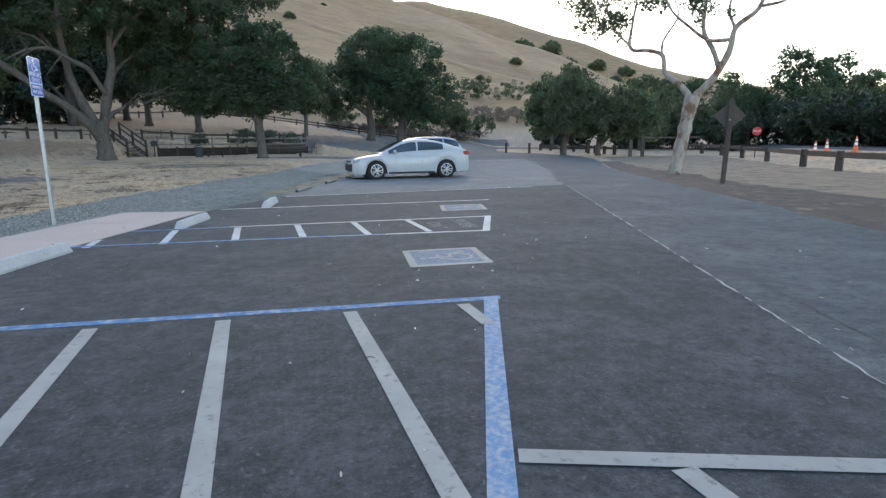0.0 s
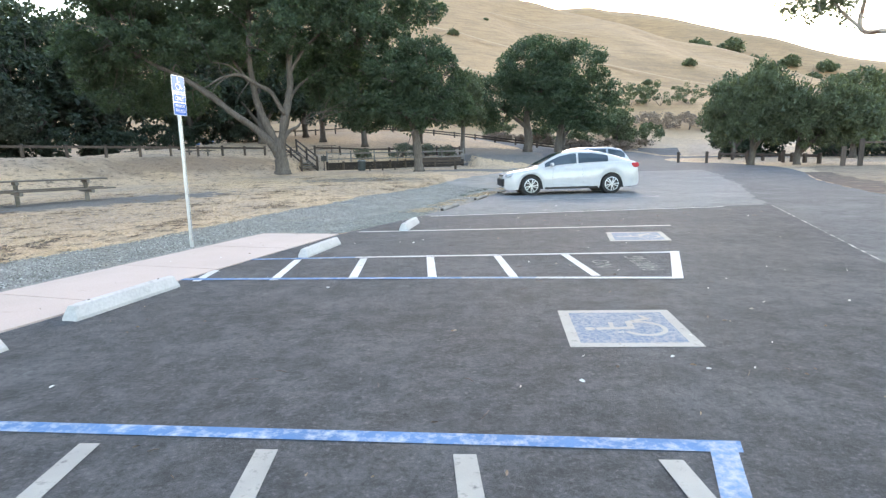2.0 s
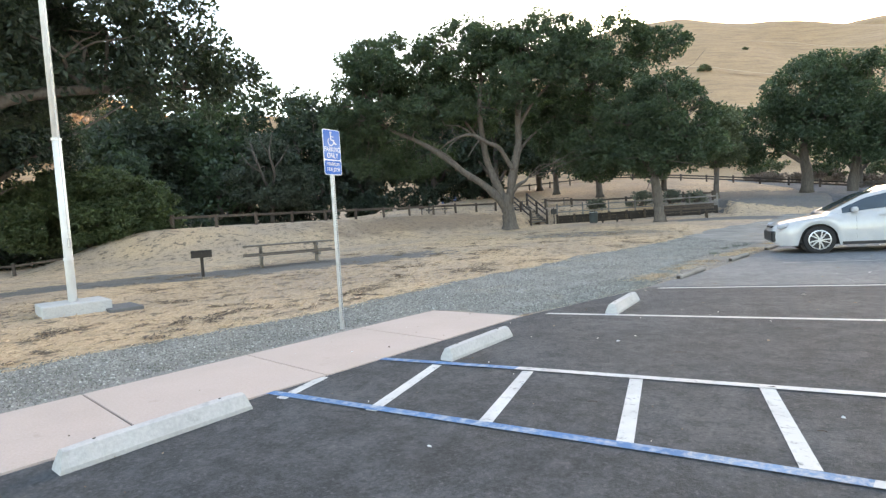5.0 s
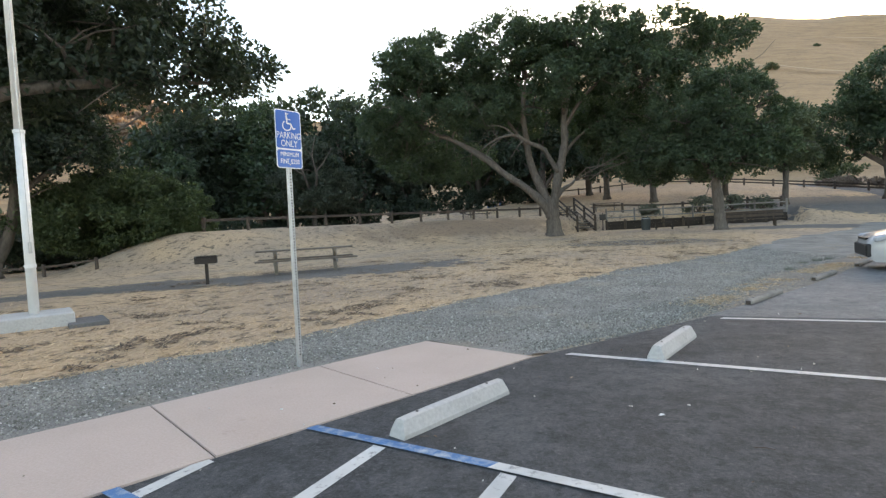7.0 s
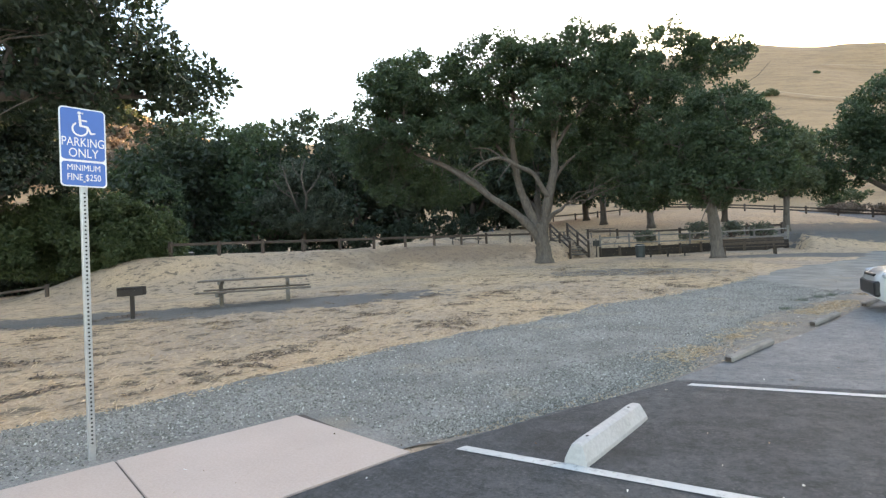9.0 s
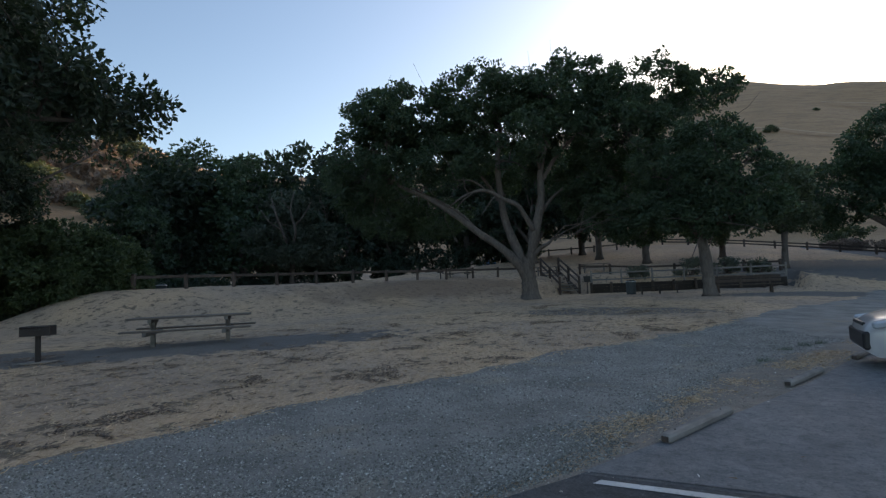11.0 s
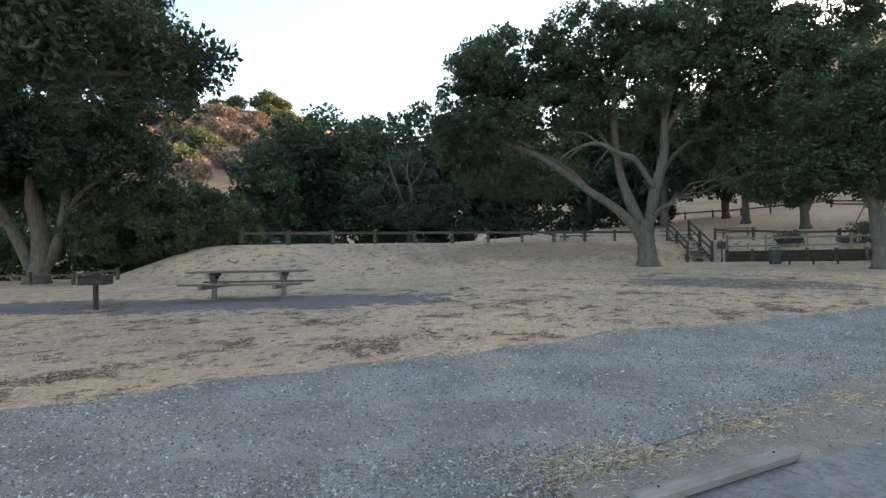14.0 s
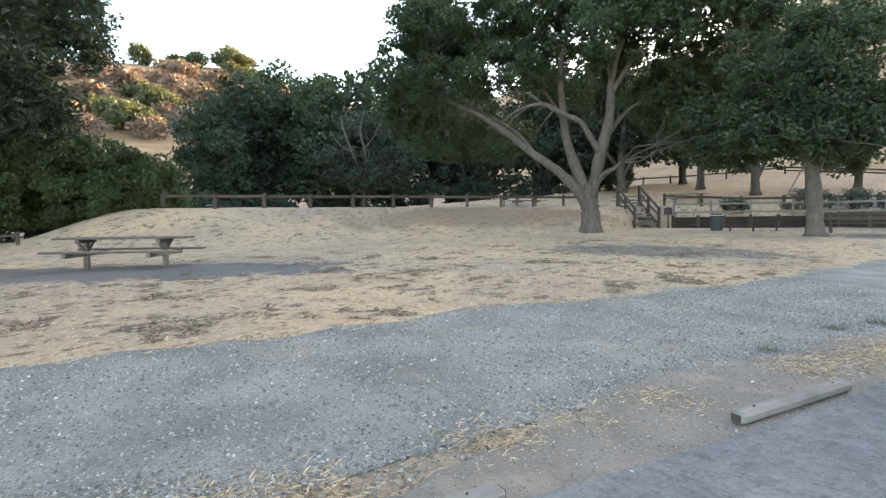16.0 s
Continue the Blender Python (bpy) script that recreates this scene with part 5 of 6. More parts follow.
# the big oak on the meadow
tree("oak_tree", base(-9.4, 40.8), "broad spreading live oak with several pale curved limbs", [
    [(0, 0, 0, 0.60), (0, 0, 0.5, 0.50), (-0.05, 0, 1.2, 0.45), (-0.1, 0, 2.0, 0.42), (-0.08, 0, 2.6, 0.30)],
    [(-0.22, 0, 1.4, 0.28), (-0.48, -0.1, 1.96, 0.27), (-1.59, -0.3, 3.22, 0.215), (-2.93, -0.5, 4.22, 0.18), (-4.17, -0.6, 5.25, 0.145), (-5.95, -0.6, 6.52, 0.11), (-7.5, -0.5, 7.3, 0.10), (-9.6, -0.4, 9.0, 0.05)],
    [(-0.15, 0.1, 1.8, 0.30), (-0.39, 0.15, 2.41, 0.28), (-1.0, 0.2, 3.94, 0.235), (-1.38, 0.3, 5.2, 0.20), (-1.51, 0.3, 6.3, 0.18), (-1.66, 0.3, 8.55, 0.13), (-1.3, 0.3, 11.0, 0.06)],
    [(0.0, 0, 1.9, 0.33), (0.12, 0, 2.54, 0.31), (0.46, -0.05, 4.15, 0.26), (0.92, -0.1, 6.18, 0.20), (0.95, -0.1, 7.63, 0.17), (1.45, -0.2, 9.6, 0.12), (2.4, -0.2, 11.6, 0.06)],
    [(0.41, -0.2, 4.2, 0.18), (-0.09, -0.5, 5.08, 0.15), (-0.42, -0.7, 5.65, 0.135), (-1.28, -1.0, 6.09, 0.12), (-2.31, -1.3, 6.64, 0.10), (-3.38, -1.5, 6.44, 0.065), (-4.48, -1.6, 5.75, 0.03)],
    [(-2.2, -1.25, 6.6, 0.06), (-3.0, -1.6, 7.2, 0.045), (-4.0, -1.8, 7.3, 0.02)],
    [(-1.7, -1.15, 6.35, 0.05), (-2.2, -1.4, 5.7, 0.035), (-2.6, -1.5, 5.1, 0.015)],
    [(-3.0, -1.42, 6.55, 0.045), (-3.9, -1.6, 5.8, 0.03), (-4.2, -1.6, 5.1, 0.012)],
    [(0.15, 0, 2.5, 0.19), (0.7, -0.1, 3.1, 0.15), (1.25, -0.1, 3.4, 0.11), (1.5, 0.1, 3.7, 0.05)],
    [(0.55, 0.1, 4.7, 0.12), (1.5, 1.0, 6.2, 0.09), (3.0, 1.8, 7.4, 0.07), (6.0, 2.0, 9.5, 0.04)],
    [(0.92, 0, 7.0, 0.12), (2.0, -0.5, 8.6, 0.09), (4.4, -0.8, 10.6, 0.05)],
    [(-2.8, -0.45, 4.1, 0.14), (-4.2, 0.8, 5.6, 0.10), (-7.4, 1.5, 7.6, 0.05)],
    [(-1.5, 0.3, 6.0, 0.12), (-2.8, 0.8, 8.0, 0.09), (-5.0, 0.8, 10.2, 0.05)],
], [(-9.4, 0.3, 9.3, 2.6, 3.4, 2.3), (-6.6, 0, 11.8, 3.0, 3.6, 2.2), (-9.0, 0, 11.2, 2.2, 2.8, 2.0), (-9.2, 0.2, 12.2, 1.9, 2.6, 1.6), (-11.6, 0.6, 8.0, 1.6, 2.2, 1.3), (-2.4, 0, 12.3, 3.0, 3.8, 1.8), (2.6, 0, 12.3, 3.0, 3.8, 1.9), (7.2, 0.6, 12.2, 3.2, 3.6, 1.7), (10.6, 0.4, 12.0, 2.0, 2.4, 1.2), (5.6, -0.4, 9.6, 3.0, 3.2, 1.9), (8.2, 0, 9.4, 1.7, 2.2, 1.4), (-4.4, -1.2, 8.6, 2.4, 2.4, 1.4), (0.6, -1.6, 9.6, 2.2, 2.2, 1.4),
    (-4.2, 0.6, 11.2, 2.8, 3.0, 1.9), (0.2, 0.6, 11.0, 3.0, 3.0, 1.9), (4.6, 0.6, 11.0, 3.0, 3.0, 1.9), (-0.2, 0.8, 12.9, 2.6, 3.0, 1.1), (-7.4, -0.6, 8.4, 2.2, 2.2, 1.3),
    (6.6, 0, 4.0, 2.0, 2.2, 1.2), (5.6, 0.6, 5.2, 2.0, 2.2, 1.3), (8.2, 0.4, 4.8, 1.6, 1.8, 1.2), (8.6, 0.6, 7.2, 2.2, 2.2, 1.6), (4.0, 3.2, 6.4, 2.2, 2.0, 1.5), (-9.6, 3.2, 6.0, 2.7, 3.0, 1.8), (-6.6, 4.4, 6.0, 2.4, 2.6, 1.6), (-11.0, 1.5, 7.4, 1.6, 2.4, 1.6), (2.6, 1.8, 8.2, 2.6, 2.4, 1.7), (4.6, 2.4, 7.0, 2.6, 2.2, 1.7), (-1.2, 2.4, 8.8, 2.4, 2.4, 1.6), (-4.6, 1.0, 9.8, 2.6, 2.6, 1.7)],
     1600, 0.60, 95, 0.108, M_LEAF, M_BARK, 11, 150)
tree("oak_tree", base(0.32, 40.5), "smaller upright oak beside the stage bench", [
    [(0, 0, 0, 0.36), (-0.05, 0, 1.0, 0.30), (-0.15, 0, 2.4, 0.27), (-0.3, 0, 3.4, 0.23)],
    [(-0.2, 0, 2.8, 0.20), (-1.0, 0.2, 4.6, 0.15), (-1.6, 0.2, 7.0, 0.07)],
    [(-0.2, 0, 3.0, 0.22), (0.6, -0.1, 4.8, 0.16), (1.2, 0, 7.4, 0.07)],
], [(-1.4, 0, 6.4, 2.0, 2.0, 1.7), (1.3, 0, 6.8, 2.2, 2.2, 1.8), (-0.2, 0.3, 4.3, 2.4, 2.0, 1.2), (2.2, 0, 4.6, 1.6, 1.6, 1.2), (-2.4, 0, 4.8, 1.2, 1.4, 1.0), (0.2, 0, 8.4, 1.4, 1.5, 0.9), (0.0, -0.8, 4.0, 2.2, 1.3, 0.9), (-1.9, -0.5, 4.1, 1.4, 1.2, 0.8), (1.9, -0.5, 4.2, 1.4, 1.2, 0.8), (0.0, -0.8, 5.6, 2.2, 1.3, 1.2)],
     330, 0.55, 125, 0.095, M_LEAF, M_BARK, 23, 50)
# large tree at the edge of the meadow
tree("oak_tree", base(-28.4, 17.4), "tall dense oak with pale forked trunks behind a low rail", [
    [(0.3, 0, 0, 0.484), (0.36, 0, 0.55, 0.406), (0.46, 0, 1.3, 0.312), (0.45, 0, 2.2, 0.234), (0.22, 0, 3.3, 0.195), (0.1, 0, 5.5, 0.156), (0.4, 0, 9.5, 0.078)],
    [(0.45, 0, 0.6, 0.281), (0.80, -0.1, 1.2, 0.234), (1.30, -0.2, 2.8, 0.195), (1.47, -0.2, 4.5, 0.156), (2.4, -0.2, 8.0, 0.078)],
    [(1.28, -0.2, 2.7, 0.140), (2.0, -0.5, 4.2, 0.109), (2.8, -0.8, 4.9, 0.086), (5.4, -1.0, 6.8, 0.055), (7.6, -1, 8.4, 0.031)],
    [(1.35, -0.3, 3.1, 0.055), (2.0, -0.8, 3.7, 0.039), (2.6, -1.0, 4.05, 0.016)],
    [(0.2, 0, 0.4, 0.250), (-0.5, 0.2, 2.2, 0.203), (-1.2, 0.2, 3.8, 0.172), (-2.4, 0.3, 6.5, 0.125), (-4, 0.3, 10, 0.062)],
    [(-0.6, 0.1, 2.6, 0.070), (-1.6, -0.3, 3.4, 0.047), (-2.8, -0.5, 3.7, 0.020)],
    [(0.2, 0, 4.8, 0.140), (2.6, 0.3, 7.4, 0.094), (5.2, 0.4, 10.0, 0.047)],
], [(4.9, 0, 8.6, 2.2, 2.8, 1.8), (5.2, 0, 10.8, 1.9, 2.8, 1.8), (0.4, 1.0, 5.0, 3.2, 1.4, 1.0), (-3.0, 0.8, 5.0, 3.0, 1.4, 1.0), (1.2, -1.4, 5.5, 2.6, 1.4, 1.0), (-2.4, -1.4, 5.5, 2.6, 1.4, 1.0), (3.6, -1.2, 5.6, 1.8, 1.4, 0.9), (2.0, -1.0, 6.6, 2.8, 2.4, 1.6), (-2.5, -1.0, 7.0, 3.0, 2.4, 1.8), (3.6, 0, 11.6, 3.1, 3.2, 2.4), (0, 0, 14.0, 4.4, 4.0, 3.0), (-4.6, 0, 11.5, 4.0, 3.6, 3.2), (1.6, -1.4, 8.4, 3.2, 2.4, 2.0), (-5.5, 0, 6.8, 3.0, 3.0, 2.2), (3.8, 0.6, 14.0, 2.6, 2.6, 2.0), (3.6, 0.6, 6.4, 2.0, 2.4, 1.2), (0.5, 2.6, 5.6, 3.4, 1.6, 1.6), (-3.0, 2.6, 5.4, 3.0, 1.6, 1.6)],
     820, 0.78, 118, 0.105, M_LEAF2, M_BARK, 31, 80)
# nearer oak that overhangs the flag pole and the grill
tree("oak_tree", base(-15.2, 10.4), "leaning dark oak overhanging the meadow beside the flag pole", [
    [(-0.6, 0, 0, 0.42), (-0.2, -0.2, 1.4, 0.36), (0.4, -0.4, 3.0, 0.32), (0.9, -0.5, 4.2, 0.28)],
    [(0.8, -0.5, 4.0, 0.20), (2.4, -1.0, 4.9, 0.15), (4.4, -1.6, 5.4, 0.11), (7.0, -2, 5.8, 0.05)],
    [(0.7, -0.5, 3.8, 0.22), (1.2, -0.2, 6.0, 0.17), (1.8, 0.4, 9.4, 0.08)],
    [(0.0, -0.3, 2.4, 0.24), (-1.8, 0, 4.8, 0.18), (-3.6, 0.2, 8.2, 0.08)],
], [(6.2, -2, 6.0, 2.0, 2.0, 1.1), (7.8, -2, 6.1, 1.2, 1.4, 0.7), (4.0, -1.8, 6.6, 2.4, 2.4, 1.4), (4.6, -1.6, 8.2, 2.2, 2.4, 1.5), (0.8, -1, 8.6, 3.0, 3.2, 2.0), (-4.0, 0, 8.0, 3.2, 3.2, 2.4), (2.2, 1, 10.6, 3.4, 3.2, 2.0), (2.4, 0.6, 5.8, 2.4, 2.4, 1.1), (-3.0, -1, 5.4, 2.4, 2.4, 1.2), (5.4, -1, 9.6, 2.0, 2.2, 1.3), (0.4, 1.5, 6.2, 2.4, 2.0, 1.2)],
     560, 0.68, 120, 0.092, M_LEAF2, M_BARK, 47, 70)
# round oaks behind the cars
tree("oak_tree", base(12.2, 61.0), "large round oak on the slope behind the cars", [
    [(0, 0, 0, 0.5), (0.1, 0, 1.6, 0.42), (-0.1, 0, 3.2, 0.38), (0.4, 0, 6.0, 0.2)],
    [(3.2, -0.3, -0.4, 0.45), (3.4, -0.2, 1.8, 0.36), (3.8, 0, 4.0, 0.24), (4.2, 0, 6.5, 0.1)],
    [(0, 0, 2.6, 0.24), (-2.6, 0, 4.6, 0.16), (-4.8, 0, 6.2, 0.07)],
], [(-3.6, 0, 6.0, 3.6, 3.6, 2.8), (0.6, 0, 9.0, 3.6, 3.6, 2.8), (4.8, 0, 8.2, 3.6, 3.6, 3.0), (6.6, 0, 5.8, 2.6, 3.2, 2.6), (2.0, -1, 5.4, 4.6, 3.2, 2.4), (-5.2, 0, 4.2, 2.0, 2.6, 1.6), (7.6, 0, 3.2, 1.4, 2.0, 1.3), (5.0, -1, 3.4, 2.6, 2.2, 1.4), (1.0, 0, 7.2, 4.0, 3.0, 2.0)],
     560, 0.85, 105, 0.13, M_LEAF, M_BARK, 41, 40)
tree("oak_tree", base(4.6, 55.5), "slender oak between the stage and the slope", [
    [(0, 0, 0, 0.25), (0.1, 0, 2, 0.2), (0.2, 0, 5, 0.1)],
], [(0.4, 0, 5.6, 1.8, 1.8, 2.0), (-0.6, 0, 3.4, 1.4, 1.4, 1.0), (1.2, 0, 4.0, 1.2, 1.4, 1.0)],
     60, 0.8, 100, 0.15, M_LEAF3, M_BARK, 43, 14)
tree("oak_tree", base(25.2, 41.5) @ Matrix.Diagonal((0.72, 0.8, 1.0, 1.0)), "low wide oak beside the drive", [
    [(0, 0, 0, 0.34), (0.1, 0, 1.2, 0.28), (-0.4, 0, 3.4, 0.16)],
    [(0.1, 0, 1.0, 0.2), (1.4, 0, 2.8, 0.12), (2.4, 0, 4.2, 0.05)],
], [(-2.4, 0, 3.8, 2.6, 2.6, 2.2), (0.6, 0, 5.2, 2.8, 2.6, 2.0), (2.6, 0, 3.6, 2.6, 2.6, 2.0), (0, -1, 2.8, 2.6, 2.0, 1.4)],
     190, 0.85, 130, 0.13, M_LEAF3, M_BARK, 51, 24)
tree("oak_tree", base(27.4, 39.6) @ Matrix.Diagonal((0.72, 0.8, 0.92, 1.0)), "wide olive-green oak beside the drive", [
    [(0, 0, 0, 0.3), (0.0, 0, 1.2, 0.26), (0.5, 0, 3.4, 0.14)],
    [(0, 0, 0.8, 0.2), (1.6, 0, 2.2, 0.14), (3.0, 0, 3.6, 0.06)],
], [(-1.4, 0, 3.9, 2.6, 2.6, 1.9), (2.0, 0, 4.2, 2.8, 2.6, 2.0), (4.4, 0, 3.2, 2.2, 2.4, 1.8), (1.0, -1, 2.6, 3.0, 2.0, 1.3)],
     190, 0.85, 130, 0.13, M_LEAF3, M_BARK, 53, 24)
# the gum tree by the drive
tree("gum_tree", base(15.9, 17.5), "pale smooth-barked gum tree with twisting bare limbs", [
    [(-0.15, 0, 0, 0.273), (0.02, 0, 1.0, 0.244), (0.2, 0, 2.2, 0.234), (0.35, 0, 3.1, 0.264)],
    [(0.3, 0, 3.0, 0.138), (-0.25, 0, 3.6, 0.115), (-0.75, 0, 4.0, 0.098), (-0.9, 0, 4.7, 0.087), (-1.5, 0, 4.95, 0.070), (-2.15, 0, 5.05, 0.058), (-2.2, 0.1, 6.2, 0.046), (-2.0, 0.1, 7.4, 0.029)],
    [(0.4, 0, 3.0, 0.150), (1.1, 0, 3.8, 0.127), (1.5, 0, 4.6, 0.110), (1.65, 0, 5.4, 0.098), (2.3, 0, 5.9, 0.075), (2.6, 0, 6.6, 0.058), (3.5, 0, 7.2, 0.035), (3.7, 0, 8.0, 0.023)],
] + [
    [(1.2, 0, 4.0, 0.104), (0.9, 0.2, 4.7, 0.087), (0.5, 0.3, 5.4, 0.075), (0.5, 0.3, 6.6, 0.058), (0.9, 0.3, 8.0, 0.035)],
    [(1.5, 0, 5.0, 0.075), (0.9, -0.3, 5.0, 0.064), (0.1, -0.3, 5.6, 0.052), (-0.6, -0.3, 6.3, 0.035), (-1.0, -0.3, 7.3, 0.023)],
    [(1.65, 0, 5.3, 0.058), (1.3, 0.3, 6.2, 0.046), (1.9, 0.3, 7.4, 0.029)],
    [(-2.15, 0, 5.1, 0.055), (-2.9, 0.1, 5.9, 0.04), (-3.4, 0.1, 6.8, 0.02)],
    [(-0.8, 0, 4.2, 0.06), (-1.0, 0.2, 5.2, 0.045), (-0.5, 0.3, 6.2, 0.03), (-0.9, 0.3, 7.2, 0.015)],
    [(2.35, 0, 6.0, 0.06), (3.1, 0.1, 6.1, 0.04), (3.9, 0.1, 6.7, 0.02)],
    [(2.6, 0, 6.6, 0.045), (2.4, 0.2, 7.4, 0.03), (2.8, 0.2, 8.2, 0.015)],
    [(0.5, 0.3, 6.0, 0.05), (-0.1, 0.3, 6.6, 0.035), (-0.2, 0.3, 7.6, 0.015)],
], [(-3.4, 0, 6.6, 1.2, 1.4, 1.0), (-4.2, 0, 7.6, 1.2, 1.4, 0.9), (-0.6, 0, 7.2, 1.5, 1.6, 0.9), (0.8, 0.2, 6.3, 1.0, 1.1, 0.8), (1.9, 0.2, 7.4, 1.3, 1.3, 0.7), (3.0, 0, 8.2, 1.6, 1.6, 0.7), (-2.0, 0, 8.4, 1.6, 1.6, 0.8), (-2.8, 0, 5.9, 0.6, 0.8, 0.5)],
     230, 0.36, 60, 0.062, M_LEAF3, M_EUC, 61, 44, 1.0)
# leaning trunk at the verge
tree("gum_tree", base(11.2, 6.75, -60), "dark leaning trunk on bark-littered ground", [
    [(0.35, 0, 0, 0.34), (0.2, 0, 1.6, 0.27), (0.0, 0, 3.2, 0.24), (-0.5, 0, 5.0, 0.2), (-1.0, 0, 7.5, 0.12)],
    [(-0.2, 0, 4.2, 0.14), (0.8, 0, 6.0, 0.10), (1.6, 0, 8.4, 0.05)],
], [(-0.4, 0, 9.6, 2.6, 2.6, 1.4), (1.8, 0, 9.2, 1.8, 2, 1.2)], 60, 0.7, 60, 0.13, M_LEAF3, M_BARK, 71, 20)

# oak with bare grey limbs above its crown, just behind the fence
tree("oak_tree", base(-38.6, 50.6), "dark oak with bare grey dead limbs above the fence", [
    [(0, 0, 0, 0.34), (0.1, 0, 1.6, 0.28), (0.2, 0, 3.4, 0.24), (0.1, 0, 5.0, 0.20)],
    [(0.1, -0.2, 4.6, 0.16), (-0.6, -1.6, 6.4, 0.13), (-1.2, -2.6, 8.2, 0.10), (-1.6, -2.8, 9.8, 0.04)],
    [(0.2, -0.4, 4.8, 0.16), (0.6, -1.8, 6.6, 0.13), (0.2, -2.7, 8.6, 0.09), (0.6, -2.9, 10.4, 0.04)],
    [(-0.7, -1.8, 6.7, 0.08), (-1.8, -2.7, 7.4, 0.06), (-2.6, -2.8, 8.6, 0.03)],
    [(0.5, -2.0, 7.0, 0.08), (1.4, -2.7, 8.0, 0.06), (2.2, -2.8, 9.4, 0.03)],
    [(0.3, -2.6, 8.4, 0.05), (-0.5, -2.8, 9.6, 0.035), (-0.7, -2.8, 10.8, 0.015)],
], [(-2.6, 0, 5.6, 2.2, 2.2, 1.9), (2.4, 0, 5.8, 2.4, 2.2, 2.0), (0, 0.6, 7.4, 2.8, 1.8, 2.2), (0.4, -0.6, 4.2, 2.8, 1.8, 1.2), (3.4, 0.2, 4.0, 1.6, 1.8, 1.2), (0, 0.8, 9.4, 2.6, 1.8, 1.6)],
     260, 0.8, 85, 0.14, M_GREY_LEAF, M_BARK, 37, 20)

# background woods: four kinds of tree, each built once
kinds = []
for i, (leaf, lobes, h) in enumerate((
        (M_LEAF2, [(-3.2, 0, 7, 3.4, 3.4, 3.0), (2.6, 0.4, 8, 3.6, 3.4, 3.2), (0, -0.6, 10.6, 3.0, 3.0, 2.4), (-1, -1.4, 4.4, 4.0, 3.0, 2.2), (3.8, -0.4, 4.6, 2.6, 2.6, 2.0)], 6.0),
        (M_LEAF, [(-2.0, 0, 8.4, 3.2, 3.2, 3.2), (2.0, 0, 7.0, 3.2, 3.2, 3.0), (0.4, 0, 11.6, 2.4, 2.4, 2.0), (-3.4, 0, 5.0, 2.4, 2.6, 2.0), (1.0, -1.6, 4.2, 3.4, 2.2, 1.8)], 6.5),
        (M_LEAF3, [(-2.6, 0, 6.0, 3.0, 3.0, 2.6), (2.8, 0, 6.6, 3.0, 3.0, 2.6), (0.2, 0, 8.8, 2.8, 2.8, 2.2), (0.0, -1.4, 3.8, 3.6, 2.4, 1.8)], 5.0),
        (M_GREY_LEAF, [(-2.2, 0, 6.4, 2.8, 2.8, 2.6), (2.2, 0, 7.6, 2.8, 2.8, 2.6), (0.0, 0, 10.2, 2.4, 2.4, 2.0), (0.4, -1.2, 4.2, 3.2, 2.4, 1.6)], 6.0))):
    kinds.append(tree("oak_tree", pose(0, 0, 0), "pale grey-green oak in the woods behind the fence" if i == 3 else "dense dark oak in the woods at the meadow's edge", [
        [(0, 0, 0, 0.4), (0.1, 0, 1.6, 0.33), (-0.1, 0, h, 0.2)],
        [(0, 0, 1.5, 0.22), (-1.6, 0, 4.0, 0.15), (-2.8, 0, 6.2, 0.07)],
        [(0, 0, 1.8, 0.22), (1.8, 0, 4.2, 0.15), (3.0, 0, 6.6, 0.07)],
    ], lobes, 250, 0.95, 32, 0.225, leaf, M_BARK, 80 + 7 * i, 18, group="woods"))
WOODS_WEST = (
    (-45, 50, 1, 1.14), (-51, 47, 0, 1.2), (-53, 44.5, 0, 1.05), (-49, 40, 1, 0.72), (-33, 62, 3, 1.0), (-55, 52, 1, 1.22), (-43, 59, 0, 1.16), (-29, 70, 2, 0.95),
    (-20, 68, 2, 1.0), (-49, 57, 0, 1.18), (-50, 22, 1, 1.1), (-46, 10, 0, 1.1), (-37, 58, 0, 0.95), (-14, 72, 1, 0.8), (-17.5, 65, 0, 0.88), (-11, 67, 0, 0.78),
    (-26, 66, 0, 0.9), (-38, 66, 0, 1.0), (-31, 74, 1, 0.95), (-54, 62, 0, 1.0), (-24, 74, 0, 0.9), (-60, 54, 0, 1.05))
WOODS_FAR = (
    (40, 50, 2, 0.75), (44, 70, 0, 0.7), (36, 62, 1, 0.6), (-5.5, 61, 0, 0.72), (0.5, 64, 2, 0.75), (20, 76, 1, 0.75),
    (29, 80, 2, 0.7))
# Mostly olive kind 2: distance haze and sunlit tops put into the leaf colour.
WOODS_NORTH_EAST = (
    (47, 58, 2, 0.62), (55, 50, 2, 0.66), (66, 48, 1, 0.66), (52, 66, 2, 0.70), (62, 60, 1, 0.62), (56, 42, 2, 0.55),
    (51, 46, 1, 0.43), (48, 52, 2, 0.47), (53, 58, 1, 0.55), (72, 54, 2, 0.74), (80, 44, 1, 0.74), (56, 45, 1, 0.66),
    (52, 50, 2, 0.66), (48, 54, 2, 0.62))
WOODS_EAST = (
    (60, 40, 2, 0.70), (58, 30, 1, 0.49), (64, 22, 2, 0.59), (60, 12, 2, 0.55), (72, 34, 2, 0.70), (58, 2, 2, 0.55),
    (50, 34, 2, 0.46), (54, 24, 2, 0.44), (57, 17, 2, 0.52), (68, 28, 2, 0.63), (70, 14, 2, 0.59), (78, 26, 2, 0.70),
    (60, 41, 2, 0.67), (64, 36, 1, 0.63), (66, 31, 1, 0.67))
seen_kind = set()
